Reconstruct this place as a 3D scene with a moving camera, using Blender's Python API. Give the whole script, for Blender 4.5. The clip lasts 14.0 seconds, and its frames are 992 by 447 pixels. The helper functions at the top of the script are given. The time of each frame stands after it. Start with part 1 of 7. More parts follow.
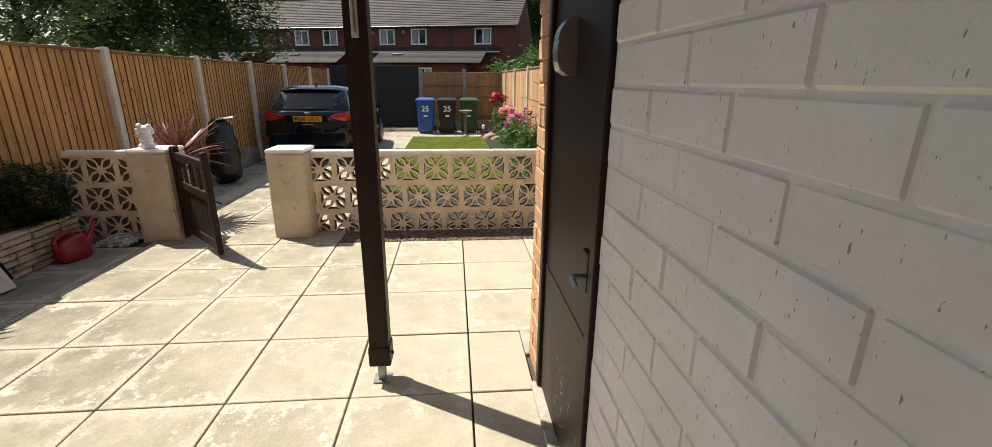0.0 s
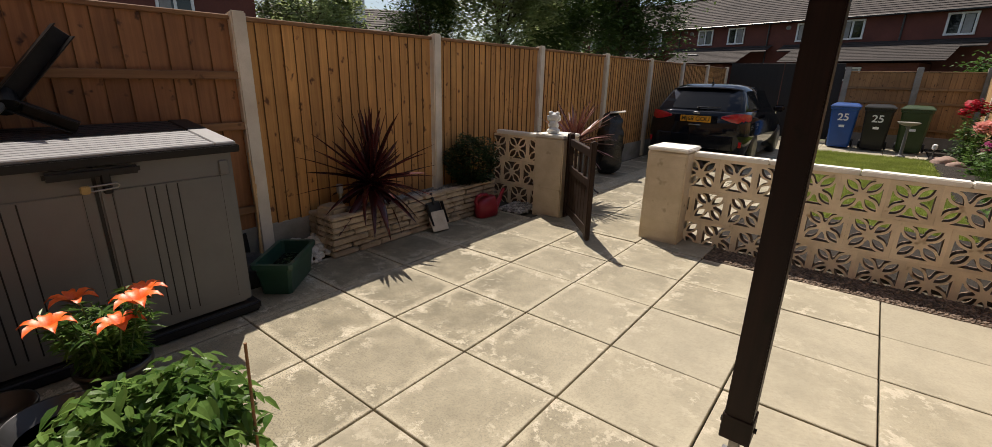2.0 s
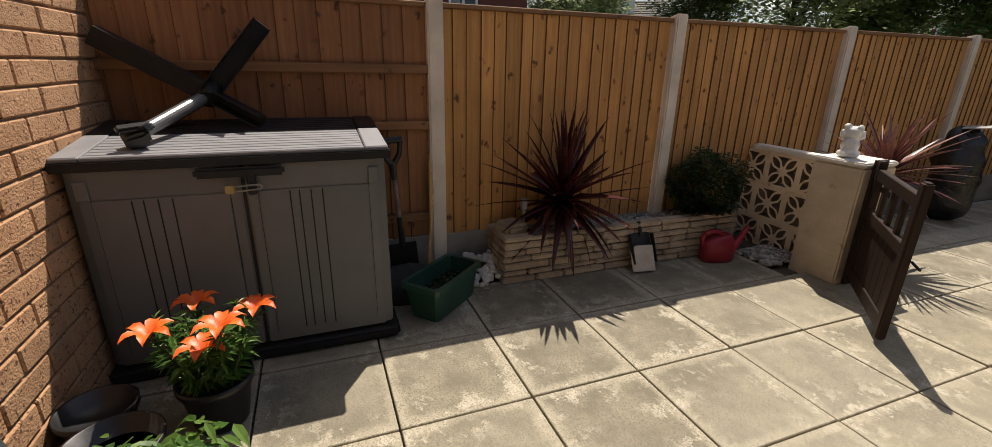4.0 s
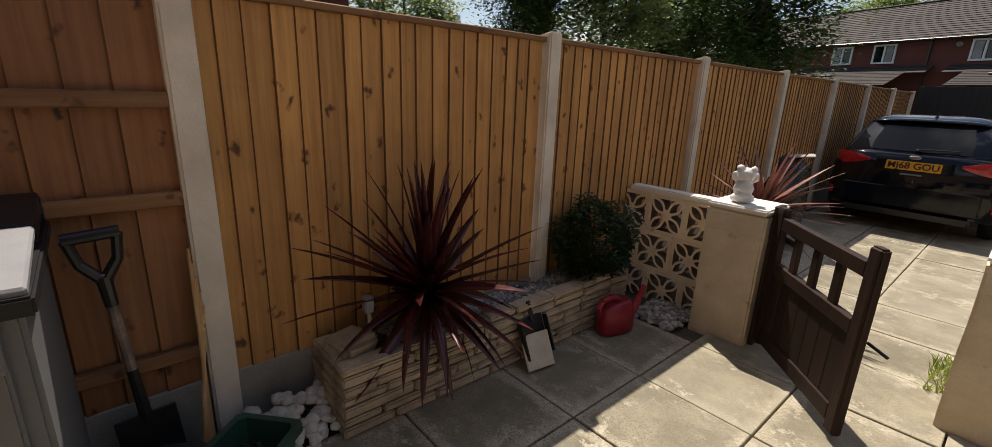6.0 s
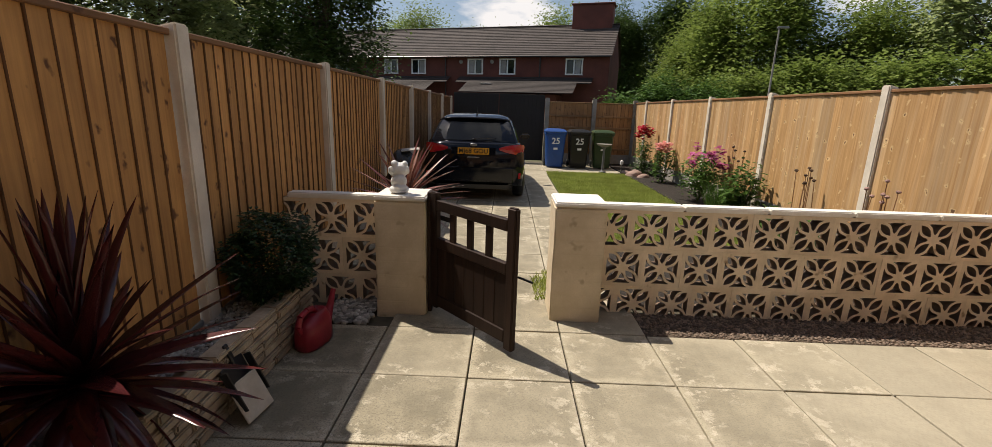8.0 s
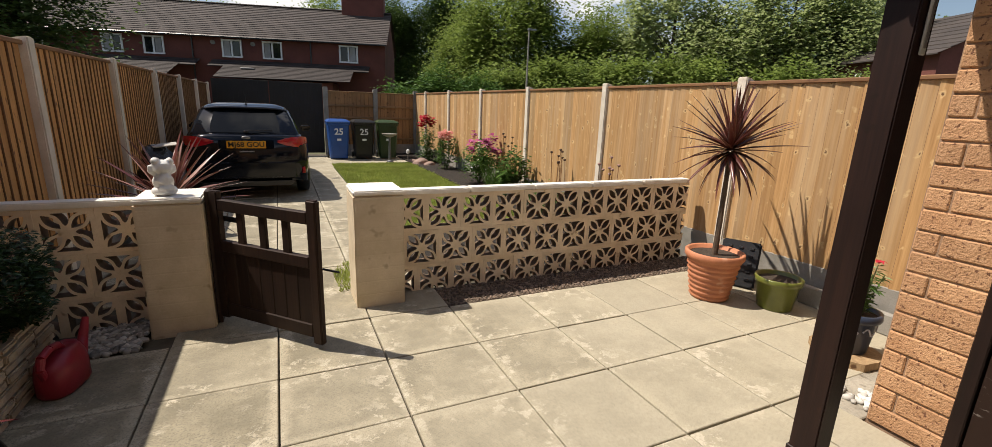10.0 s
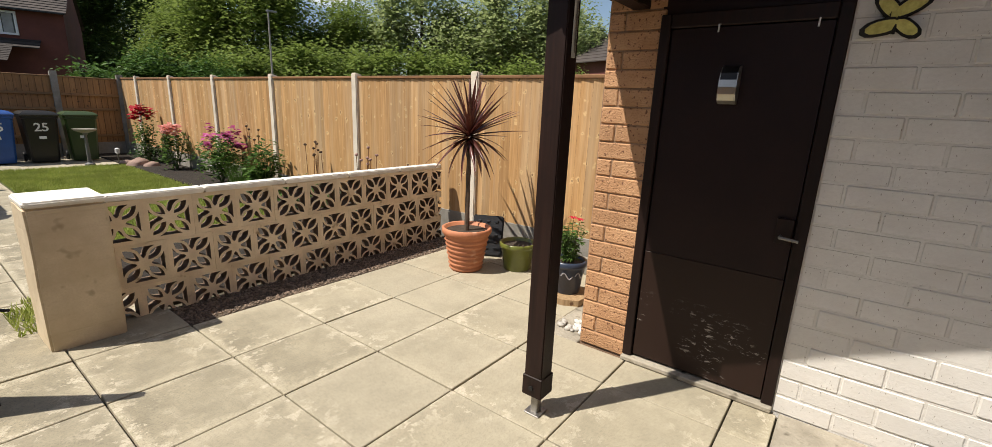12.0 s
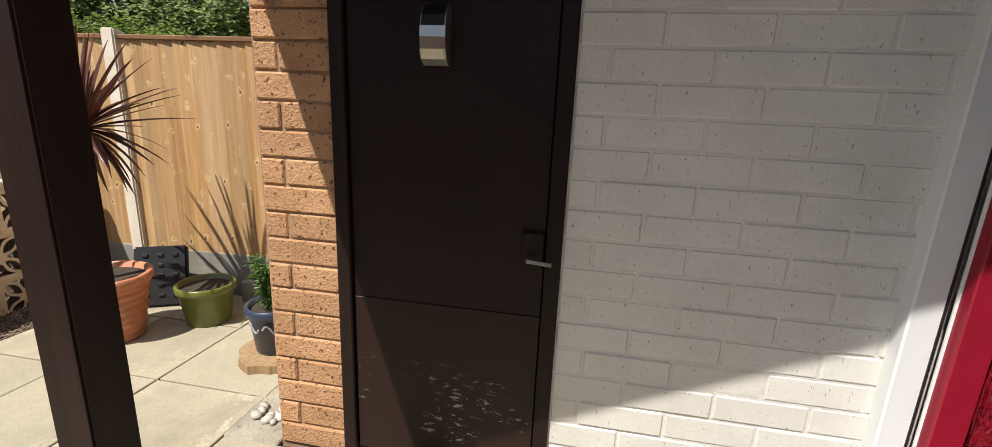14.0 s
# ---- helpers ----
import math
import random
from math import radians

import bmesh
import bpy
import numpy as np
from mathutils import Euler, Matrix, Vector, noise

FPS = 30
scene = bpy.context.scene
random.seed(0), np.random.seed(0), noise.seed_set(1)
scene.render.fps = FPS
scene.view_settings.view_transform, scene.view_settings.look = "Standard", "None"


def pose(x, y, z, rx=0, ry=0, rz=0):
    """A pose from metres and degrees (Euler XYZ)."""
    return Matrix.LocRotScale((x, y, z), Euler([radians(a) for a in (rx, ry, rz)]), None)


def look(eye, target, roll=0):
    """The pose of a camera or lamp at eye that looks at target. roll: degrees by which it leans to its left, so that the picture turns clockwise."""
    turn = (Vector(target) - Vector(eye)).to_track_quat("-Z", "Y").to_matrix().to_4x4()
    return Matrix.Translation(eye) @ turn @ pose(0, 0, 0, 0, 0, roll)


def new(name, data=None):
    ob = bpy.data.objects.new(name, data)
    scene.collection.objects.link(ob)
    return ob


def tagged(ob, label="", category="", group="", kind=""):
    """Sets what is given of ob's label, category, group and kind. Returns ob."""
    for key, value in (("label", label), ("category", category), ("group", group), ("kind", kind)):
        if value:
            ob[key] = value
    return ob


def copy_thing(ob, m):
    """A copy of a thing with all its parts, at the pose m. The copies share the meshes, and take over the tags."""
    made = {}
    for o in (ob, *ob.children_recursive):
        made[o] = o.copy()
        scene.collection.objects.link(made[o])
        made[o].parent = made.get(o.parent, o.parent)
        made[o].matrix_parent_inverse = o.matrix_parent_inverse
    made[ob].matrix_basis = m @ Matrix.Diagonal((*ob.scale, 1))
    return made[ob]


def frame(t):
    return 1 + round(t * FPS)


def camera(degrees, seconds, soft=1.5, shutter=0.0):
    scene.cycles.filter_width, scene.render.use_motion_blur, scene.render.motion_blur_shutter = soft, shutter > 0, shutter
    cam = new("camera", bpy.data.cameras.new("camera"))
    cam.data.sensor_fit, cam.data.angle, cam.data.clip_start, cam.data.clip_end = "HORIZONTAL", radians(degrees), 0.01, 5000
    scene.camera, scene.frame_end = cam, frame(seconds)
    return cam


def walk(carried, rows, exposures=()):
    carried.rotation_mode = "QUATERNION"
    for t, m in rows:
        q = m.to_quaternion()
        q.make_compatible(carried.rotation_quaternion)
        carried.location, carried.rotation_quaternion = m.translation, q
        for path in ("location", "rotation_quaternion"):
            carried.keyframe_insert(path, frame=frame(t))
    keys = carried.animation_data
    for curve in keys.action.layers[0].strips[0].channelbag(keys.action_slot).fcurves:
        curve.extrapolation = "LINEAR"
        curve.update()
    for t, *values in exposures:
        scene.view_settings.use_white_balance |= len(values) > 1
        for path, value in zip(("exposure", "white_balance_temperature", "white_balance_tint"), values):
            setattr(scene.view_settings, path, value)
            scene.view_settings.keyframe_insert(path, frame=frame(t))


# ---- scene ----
cam = camera(93.7, 14.0, 0.75)
PATH = [
    (0, (1.16, -2.059, 1.551), (1.333, -0.155, 0.964), 0.5),
    (0.5, (1.147, -1.869, 1.571), (1.082, 0.042, 0.985), 1.1),
    (1, (1.086, -1.743, 1.539), (0.554, 0.096, 0.96), 0.8),
    (1.5, (1.005, -1.721, 1.534), (0.05, -0.063, 0.95), 1.1),
    (2, (0.933, -1.683, 1.48), (-0.25, -0.187, 0.876), 1.3),
    (2.5, (0.852, -1.537, 1.425), (-0.627, -0.345, 0.8), 1.2),
    (2.7, (0.821, -1.489, 1.434), (-0.764, -0.443, 0.806), 1.5),
    (4.8, (0.003, -0.465, 1.485), (-1.772, 0.196, 0.843), 1.1),
    (5, (-0.113, -0.419, 1.487), (-1.889, 0.243, 0.848), 1.1),
    (5.5, (-0.349, -0.358, 1.497), (-2.073, 0.477, 0.922), 1.6),
    (6, (-0.637, -0.356, 1.516), (-2.082, 0.915, 0.972), 2.2),
    (6.5, (-0.823, -0.389, 1.507), (-1.867, 1.245, 1.017), 2.3),
    (7, (-0.92, -0.478, 1.508), (-1.515, 1.37, 1.027), 2.0),
    (7.5, (-0.951, -0.536, 1.501), (-1.158, 1.397, 1.03), 2.3),
    (8, (-1.026, -0.588, 1.505), (-1.059, 1.355, 1.031), 1.8),
    (8.5, (-1.079, -0.649, 1.531), (-0.82, 1.274, 1.044), 1.5),
    (8.7, (-1.086, -0.675, 1.529), (-0.704, 1.227, 1.042), 1.5),
    (10.8, (-1.115, -0.798, 1.503), (-0.024, 0.806, 1.019), 2.5),
    (11, (-1.103, -0.811, 1.501), (0.081, 0.727, 1.018), 2.5),
    (11.5, (-1.089, -0.862, 1.499), (0.28, 0.514, 1.019), 2.5),
    (12, (-1.07, -0.907, 1.502), (0.483, 0.259, 1.021), 2.5),
    (12.5, (-1.034, -0.921, 1.489), (0.643, 0.057, 1.009), 2.5),
    (13, (-0.83, -0.916, 1.459), (0.947, -0.135, 0.978), 2.4),
    (13.5, (-0.409, -0.869, 1.463), (1.452, -0.312, 0.989), 2.6),
    (14, (0.034, -0.843, 1.441), (1.947, -0.504, 0.964), 2.5),
]
LOOK = [(0.0, 0.80, 6500, 10), (0.5, 0.42, 6500, 10), (1.0, 0.33, 6600, 11), (1.5, 0.26, 6700, 12), (2.0, 0.22, 6800, 13), (2.7, 0.14, 6850, 13), (4.8, 0.32, 6780, 13), (6.0, 0.32, 6800, 13),
        (7.5, 0.18, 6900, 13), (8.7, 0.18, 6900, 13), (10.8, 0.37, 6720, 12), (12.5, 0.35, 6570, 10), (14.0, 0.43, 6420, 9)]
walk(cam, [(t, look(eye, target, roll)) for t, eye, target, roll in PATH], LOOK)

# ---------------------------------------------------------------- world, sun
SUN_WAY = Vector((1.0, -0.63, -1.95)).normalized()
ELEV = math.asin(-SUN_WAY.z)
AZIM = math.atan2(-SUN_WAY.x, -SUN_WAY.y)

world = bpy.data.worlds.new("sky")
world.use_nodes = True
scene.world = world
wn, wl = world.node_tree.nodes, world.node_tree.links
wn.clear()
w_out = wn.new("ShaderNodeOutputWorld")
w_bg = wn.new("ShaderNodeBackground")
w_sky = wn.new("ShaderNodeTexSky")
w_sky.sky_type = "NISHITA"
w_sky.sun_disc = False
w_sky.sun_elevation = ELEV
w_sky.sun_rotation = AZIM
w_sky.altitude = 20
w_tc = wn.new("ShaderNodeTexCoord")
w_map = wn.new("ShaderNodeMapping")
w_map.inputs["Scale"].default_value = (1.0, 1.0, 2.6)
w_noise = wn.new("ShaderNodeTexNoise")
w_noise.inputs["Scale"].default_value = 3.2
w_noise.inputs["Detail"].default_value = 7
w_noise.inputs["Roughness"].default_value = 0.55
w_ramp = wn.new("ShaderNodeValToRGB")
w_ramp.color_ramp.elements[0].position = 0.55
w_ramp.color_ramp.elements[1].position = 0.65
w_mix = wn.new("ShaderNodeMix")
w_mix.data_type = "RGBA"
w_mix.inputs[7].default_value = (9.5, 9.6, 9.8, 1)
wl.new(w_tc.outputs["Generated"], w_map.inputs["Vector"])
wl.new(w_map.outputs[0], w_noise.inputs["Vector"])
wl.new(w_noise.outputs[0], w_ramp.inputs[0])
wl.new(w_ramp.outputs[0], w_mix.inputs[0])
wl.new(w_sky.outputs[0], w_mix.inputs[6])
wl.new(w_mix.outputs[2], w_bg.inputs[0])
w_bg.inputs[1].default_value = 0.085
wl.new(w_bg.outputs[0], w_out.inputs[0])

sun = new("sun", bpy.data.lights.new("sun", "SUN"))
sun.data.energy = 4.9
sun.data.angle = radians(0.53)
sun.data.color = (1.0, 0.94, 0.84)
sun.matrix_world = look(Vector((0, 0, 20)) - SUN_WAY * 10, Vector((0, 0, 20)))


# ---------------------------------------------------------------- materials
def nodes_of(name):
    m = bpy.data.materials.new(name)
    m.use_nodes = True
    nt = m.node_tree
    return m, nt, nt.nodes["Principled BSDF"]


def noise_node(nt, vec, scale, detail=4, rough=0.55, stretch=None):
    if stretch:
        mp = nt.nodes.new("ShaderNodeMapping")
        mp.inputs["Scale"].default_value = stretch
        nt.links.new(vec, mp.inputs["Vector"])
        vec = mp.outputs[0]
    n = nt.nodes.new("ShaderNodeTexNoise")
    n.inputs["Scale"].default_value = scale
    n.inputs["Detail"].default_value = detail
    n.inputs["Roughness"].default_value = rough
    nt.links.new(vec, n.inputs["Vector"])
    return n.outputs[0]


def ramp_node(nt, fac, p0, p1, c0=(0, 0, 0, 1), c1=(1, 1, 1, 1)):
    r = nt.nodes.new("ShaderNodeValToRGB")
    r.color_ramp.elements[0].position, r.color_ramp.elements[1].position = p0, p1
    r.color_ramp.elements[0].color, r.color_ramp.elements[1].color = c0, c1
    nt.links.new(fac, r.inputs[0])
    return r.outputs[0]


def mix_node(nt, fac, a, b, blend="MIX"):
    n = nt.nodes.new("ShaderNodeMix")
    n.data_type, n.blend_type = "RGBA", blend
    for sock, v in ((n.inputs[0], fac), (n.inputs[6], a), (n.inputs[7], b)):
        if isinstance(v, (int, float)):
            sock.default_value = v
        elif isinstance(v, tuple):
            sock.default_value = (*v[:3], 1)
        else:
            nt.links.new(v, sock)
    return n.outputs[2]


def world_vec(nt):
    """Position in the place."""
    return nt.nodes.new("ShaderNodeNewGeometry").outputs["Position"]


def object_random(nt):
    return nt.nodes.new("ShaderNodeObjectInfo").outputs["Random"]


def island_random(nt):
    return nt.nodes.new("ShaderNodeNewGeometry").outputs["Random Per Island"]


def value_shift(nt, col, rnd, lo, hi):
    mr = nt.nodes.new("ShaderNodeMapRange")
    mr.inputs["To Min"].default_value, mr.inputs["To Max"].default_value = lo, hi
    nt.links.new(rnd, mr.inputs[0])
    hs = nt.nodes.new("ShaderNodeHueSaturation")
    nt.links.new(mr.outputs[0], hs.inputs["Value"])
    nt.links.new(col, hs.inputs["Color"])
    return hs.outputs[0]


def bump_node(nt, bsdf, height, strength, dist=0.01):
    b = nt.nodes.new("ShaderNodeBump")
    b.inputs["Strength"].default_value, b.inputs["Distance"].default_value = strength, dist
    nt.links.new(height, b.inputs["Height"])
    nt.links.new(b.outputs[0], bsdf.inputs["Normal"])


def surface(name, base, dark=None, rough=0.75, coarse=3.0, fine=60.0, bump=0.3, dist=0.004, metal=0.0, spread=(0.93, 1.07),
            speck=None, speck_amt=(0.62, 0.7), speck_scale=40, speck_stretch=None, island=False, coat=0.0, stretch=None):
    """A plain material with stains at two scales, relief and a little difference from piece to piece."""
    m, nt, b = nodes_of(name)
    vec = world_vec(nt)
    dark = dark or tuple(c * 0.72 for c in base)
    n1 = noise_node(nt, vec, coarse, 5, 0.6, stretch)
    n2 = noise_node(nt, vec, fine, 3, 0.6, stretch)
    col = mix_node(nt, ramp_node(nt, n1, 0.35, 0.68), base, dark)
    col = mix_node(nt, ramp_node(nt, n2, 0.42, 0.72, c1=(0.45, 0.45, 0.45, 1)), col, dark)
    if speck:
        n3 = noise_node(nt, vec, speck_scale, 2, 0.5, speck_stretch)
        col = mix_node(nt, ramp_node(nt, n3, *speck_amt), col, speck)
    col = value_shift(nt, col, island_random(nt) if island else object_random(nt), *spread)
    nt.links.new(col, b.inputs["Base Color"])
    b.inputs["Roughness"].default_value, b.inputs["Metallic"].default_value = rough, metal
    b.inputs["Coat Weight"].default_value = coat
    if bump:
        bump_node(nt, b, n2, bump, dist)
    return m


def timber(name, base, dark, knot=(0.10, 0.045, 0.018), along="z", rough=0.75, spread=(0.82, 1.12), pale=None):
    m, nt, b = nodes_of(name)
    vec = world_vec(nt)
    st = {"z": (26, 26, 1.1), "y": (26, 1.1, 26), "x": (1.1, 26, 26)}[along]
    ks = {"z": (9.5, 9.5, 6.5), "y": (9.5, 6.5, 9.5), "x": (6.5, 9.5, 9.5)}[along]
    g = noise_node(nt, vec, 1.6, 6, 0.65, st)
    c = noise_node(nt, vec, 1.1, 5, 0.65, tuple(0.25 * v for v in st) if pale else None)
    col = mix_node(nt, ramp_node(nt, g, 0.34, 0.7), base, dark)
    if pale:
        col = mix_node(nt, ramp_node(nt, c, 0.45, 0.75, c1=(0.6, 0.6, 0.6, 1)), col, pale)
    else:
        col = mix_node(nt, ramp_node(nt, c, 0.42, 0.7, c1=(0.75, 0.75, 0.75, 1)), col, tuple(0.8 * v for v in dark))
    mp = nt.nodes.new("ShaderNodeMapping")
    mp.inputs["Scale"].default_value = ks
    warp = nt.nodes.new("ShaderNodeTexNoise")
    warp.inputs["Scale"].default_value = 19.0
    nt.links.new(vec, warp.inputs["Vector"])
    add = nt.nodes.new("ShaderNodeVectorMath")
    add.operation = "MULTIPLY_ADD"
    add.inputs[1].default_value = (0.085, 0.085, 0.085)
    nt.links.new(warp.outputs["Color"], add.inputs[0])
    nt.links.new(vec, add.inputs[2])
    nt.links.new(add.outputs[0], mp.inputs[0])
    v = nt.nodes.new("ShaderNodeTexVoronoi")
    v.inputs["Scale"].default_value = 1.0
    nt.links.new(mp.outputs[0], v.inputs["Vector"])
    if pale:
        col = mix_node(nt, ramp_node(nt, v.outputs["Distance"], 0.16, 0.25, (0.6, 0.6, 0.6, 1), (0, 0, 0, 1)), col, (0.78, 0.58, 0.30))
        col = mix_node(nt, ramp_node(nt, v.outputs["Distance"], 0.06, 0.14, (0.95, 0.95, 0.95, 1), (0, 0, 0, 1)), col, knot)
    else:
        col = mix_node(nt, ramp_node(nt, v.outputs["Distance"], 0.08, 0.21, (0.95, 0.95, 0.95, 1), (0, 0, 0, 1)), col, knot)
    col = value_shift(nt, col, object_random(nt), *spread)
    nt.links.new(col, b.inputs["Base Color"])
    b.inputs["Roughness"].default_value = rough
    bump_node(nt, b, g, 0.35, 0.003)
    return m


def math_node(nt, op, a, b=None, clamp=False):
    n = nt.nodes.new("ShaderNodeMath")
    n.operation, n.use_clamp = op, clamp
    for sock, v in zip(n.inputs, (a, b)):
        if isinstance(v, (int, float)):
            sock.default_value = v
        elif v is not None:
            nt.links.new(v, sock)
    return n.outputs[0]


def slab_material():
    """Buff concrete paving: sandy worn rims along each slab's edges, dirtier centres, flaking pale skin, most dirt towards the planter."""
    m, nt, b = nodes_of("paving")
    vec = world_vec(nt)
    sep = nt.nodes.new("ShaderNodeSeparateXYZ")
    nt.links.new(vec, sep.inputs[0])
    loc = nt.nodes.new("ShaderNodeTexCoord")
    lsep = nt.nodes.new("ShaderNodeSeparateXYZ")
    nt.links.new(loc.outputs["Object"], lsep.inputs[0])
    rnd = object_random(nt)
    big = noise_node(nt, vec, 0.8, 3, 0.5)
    mid = noise_node(nt, vec, 4.0, 7, 0.7)
    fin = noise_node(nt, vec, 48, 4, 0.75)
    flake = noise_node(nt, vec, 9.0, 8, 0.74)
    patch = noise_node(nt, vec, 1.7, 4, 0.6)
    grit = noise_node(nt, vec, 95, 4, 0.8)
    # distance to the slab's nearest edge, roughened
    half = 0.297
    ex = math_node(nt, "SUBTRACT", half, math_node(nt, "ABSOLUTE", math_node(nt, "SUBTRACT", lsep.outputs[0], half)))
    ey = math_node(nt, "SUBTRACT", half, math_node(nt, "ABSOLUTE", math_node(nt, "SUBTRACT", lsep.outputs[1], half)))
    edge = math_node(nt, "MINIMUM", ex, ey)
    ragged = math_node(nt, "ADD", edge, math_node(nt, "MULTIPLY", math_node(nt, "SUBTRACT", mid, 0.5), 0.16))
    rim = ramp_node(nt, ragged, 0.012, 0.060, (1, 1, 1, 1), (0, 0, 0, 1))
    near = ramp_node(nt, edge, 0.04, 0.21, (1, 1, 1, 1), (0, 0, 0, 1))
    # dirt: from slab to slab and by patches, heavier on the planter side
    west = nt.nodes.new("ShaderNodeMapRange")
    west.inputs["From Min"].default_value, west.inputs["From Max"].default_value = 1.0, -1.4
    west.inputs["To Min"].default_value, west.inputs["To Max"].default_value = 0.12, 0.86
    nt.links.new(sep.outputs[0], west.inputs[0])
    dirt = math_node(nt, "ADD", west.outputs[0], math_node(nt, "MULTIPLY", math_node(nt, "SUBTRACT", rnd, 0.5), 0.5))
    dirt = math_node(nt, "ADD", dirt, math_node(nt, "MULTIPLY", math_node(nt, "SUBTRACT", big, 0.5), 1.2), True)
    col = mix_node(nt, ramp_node(nt, mid, 0.40, 0.70), (0.415, 0.372, 0.275), (0.355, 0.318, 0.235))
    soiled = mix_node(nt, ramp_node(nt, mid, 0.36, 0.60), (0.300, 0.262, 0.178), (0.172, 0.150, 0.098))
    col = mix_node(nt, math_node(nt, "MULTIPLY", dirt, math_node(nt, "SUBTRACT", 1.0, math_node(nt, "MULTIPLY", rim, 0.7))), col, soiled)
    col = mix_node(nt, math_node(nt, "MULTIPLY", rim, math_node(nt, "MULTIPLY", dirt, 0.75)), col, (0.43, 0.378, 0.27))
    worn = math_node(nt, "MULTIPLY", ramp_node(nt, flake, 0.535, 0.565), math_node(nt, "MULTIPLY", ramp_node(nt, patch, 0.42, 0.52), near))
    worn = math_node(nt, "MULTIPLY", worn, ramp_node(nt, dirt, 0.05, 0.30))
    col = mix_node(nt, worn, col, (0.52, 0.465, 0.355))
    col = mix_node(nt, ramp_node(nt, fin, 0.45, 0.75, c1=(0.34, 0.34, 0.34, 1)), col, (0.20, 0.18, 0.14))
    gritty = math_node(nt, "MULTIPLY", ramp_node(nt, grit, 0.50, 0.62), math_node(nt, "ADD", math_node(nt, "MULTIPLY", math_node(nt, "MULTIPLY", dirt, dirt), 0.85), 0.12))
    col = mix_node(nt, gritty, col, (0.135, 0.122, 0.092))
    col = value_shift(nt, col, rnd, 0.93, 1.06)
    nt.links.new(col, b.inputs["Base Color"])
    b.inputs["Roughness"].default_value = 0.82
    bump_node(nt, b, math_node(nt, "ADD", fin, math_node(nt, "MULTIPLY", worn, 0.6)), 0.3, 0.003)
    return m


def leaf_material(name, a, c, rough=0.45, trans=0.25):
    m, nt, b = nodes_of(name)
    col = mix_node(nt, island_random(nt), a, c)
    n = noise_node(nt, world_vec(nt), 2.0, 3)
    col = mix_node(nt, ramp_node(nt, n, 0.4, 0.7, c1=(0.6, 0.6, 0.6, 1)), col, tuple(v * 0.55 for v in a))
    nt.links.new(col, b.inputs["Base Color"])
    b.inputs["Roughness"].default_value = rough
    b.inputs["Specular IOR Level"].default_value = 0.22
    if trans:
        out = nt.nodes["Material Output"]
        tr = nt.nodes.new("ShaderNodeBsdfTranslucent")
        nt.links.new(col, tr.inputs[0])
        mx = nt.nodes.new("ShaderNodeMixShader")
        mx.inputs[0].default_value = trans
        nt.links.new(b.outputs[0], mx.inputs[1])
        nt.links.new(tr.outputs[0], mx.inputs[2])
        nt.links.new(mx.outputs[0], out.inputs[0])
    return m


def glass_material(name, tint, rough=0.03):
    """Dark glazing: a glossy sheet over a dark room."""
    m, nt, b = nodes_of(name)
    b.inputs["Base Color"].default_value = (*tint, 1)
    b.inputs["Roughness"].default_value = rough
    b.inputs["Specular IOR Level"].default_value = 0.6
    return m


M_SLAB = slab_material()
M_JOINT = surface("joint_mortar", (0.105, 0.090, 0.062), (0.055, 0.048, 0.032), 0.95, 6, 90, 0.6)
M_EARTH = surface("earth", (0.10, 0.075, 0.05), (0.045, 0.033, 0.022), 0.95, 5, 80, 0.8, 0.01)
M_FENCE = timber("fence_timber", (0.66, 0.345, 0.110), (0.42, 0.200, 0.062), knot=(0.11, 0.040, 0.014))
M_FENCE_PALE = timber("fence_timber_pale", (0.58, 0.35, 0.15), (0.37, 0.195, 0.072), knot=(0.13, 0.055, 0.022), pale=(0.66, 0.52, 0.34), spread=(0.76, 1.12))
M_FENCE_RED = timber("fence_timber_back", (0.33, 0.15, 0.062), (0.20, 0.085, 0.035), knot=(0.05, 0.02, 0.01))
# Dark edge colour paints the shadow line where one board laps the next.
M_BOARD_EDGE = surface("shadow_board_edge", (0.17, 0.085, 0.035), (0.10, 0.048, 0.020), 0.85, 6, 60, 0.3)
M_RAIL = timber("rail_timber", (0.30, 0.155, 0.065), (0.19, 0.09, 0.04), along="y")
# Fence timber darkened in its colour, as these panels face away from the sun.
M_FENCE_BACK = timber("fence_timber_end_shaded", (0.40, 0.215, 0.085), (0.26, 0.13, 0.05), knot=(0.07, 0.03, 0.014))
M_RAIL_X = timber("rail_timber_across", (0.34, 0.20, 0.09), (0.22, 0.12, 0.05), along="x")
M_POST = surface("concrete_post", (0.76, 0.69, 0.585), (0.58, 0.52, 0.43), 0.85, 4, 120, 0.35, 0.003)
M_GRAVELBOARD = surface("concrete_gravel_board", (0.33, 0.31, 0.28), (0.20, 0.19, 0.16), 0.88, 4, 90, 0.4)
M_CREAM = surface("cream_masonry_paint", (0.66, 0.555, 0.40), (0.50, 0.40, 0.26), 0.8, 5, 110, 0.5, 0.004, speck=(0.30, 0.22, 0.13), speck_amt=(0.66, 0.76), speck_scale=9)
M_CREAM_BLOCK = surface("cream_block_paint", (0.78, 0.65, 0.475), (0.62, 0.50, 0.345), 0.8, 6, 110, 0.4, 0.003, speck=(0.26, 0.18, 0.10), speck_amt=(0.66, 0.78), speck_scale=12)
# Darker colour on the holes' inner faces puts their shade into the material.
M_BLOCK_INNER = surface("shaded_block_inside", (0.20, 0.135, 0.090), (0.12, 0.080, 0.055), 0.95, 9, 90, 0.5)
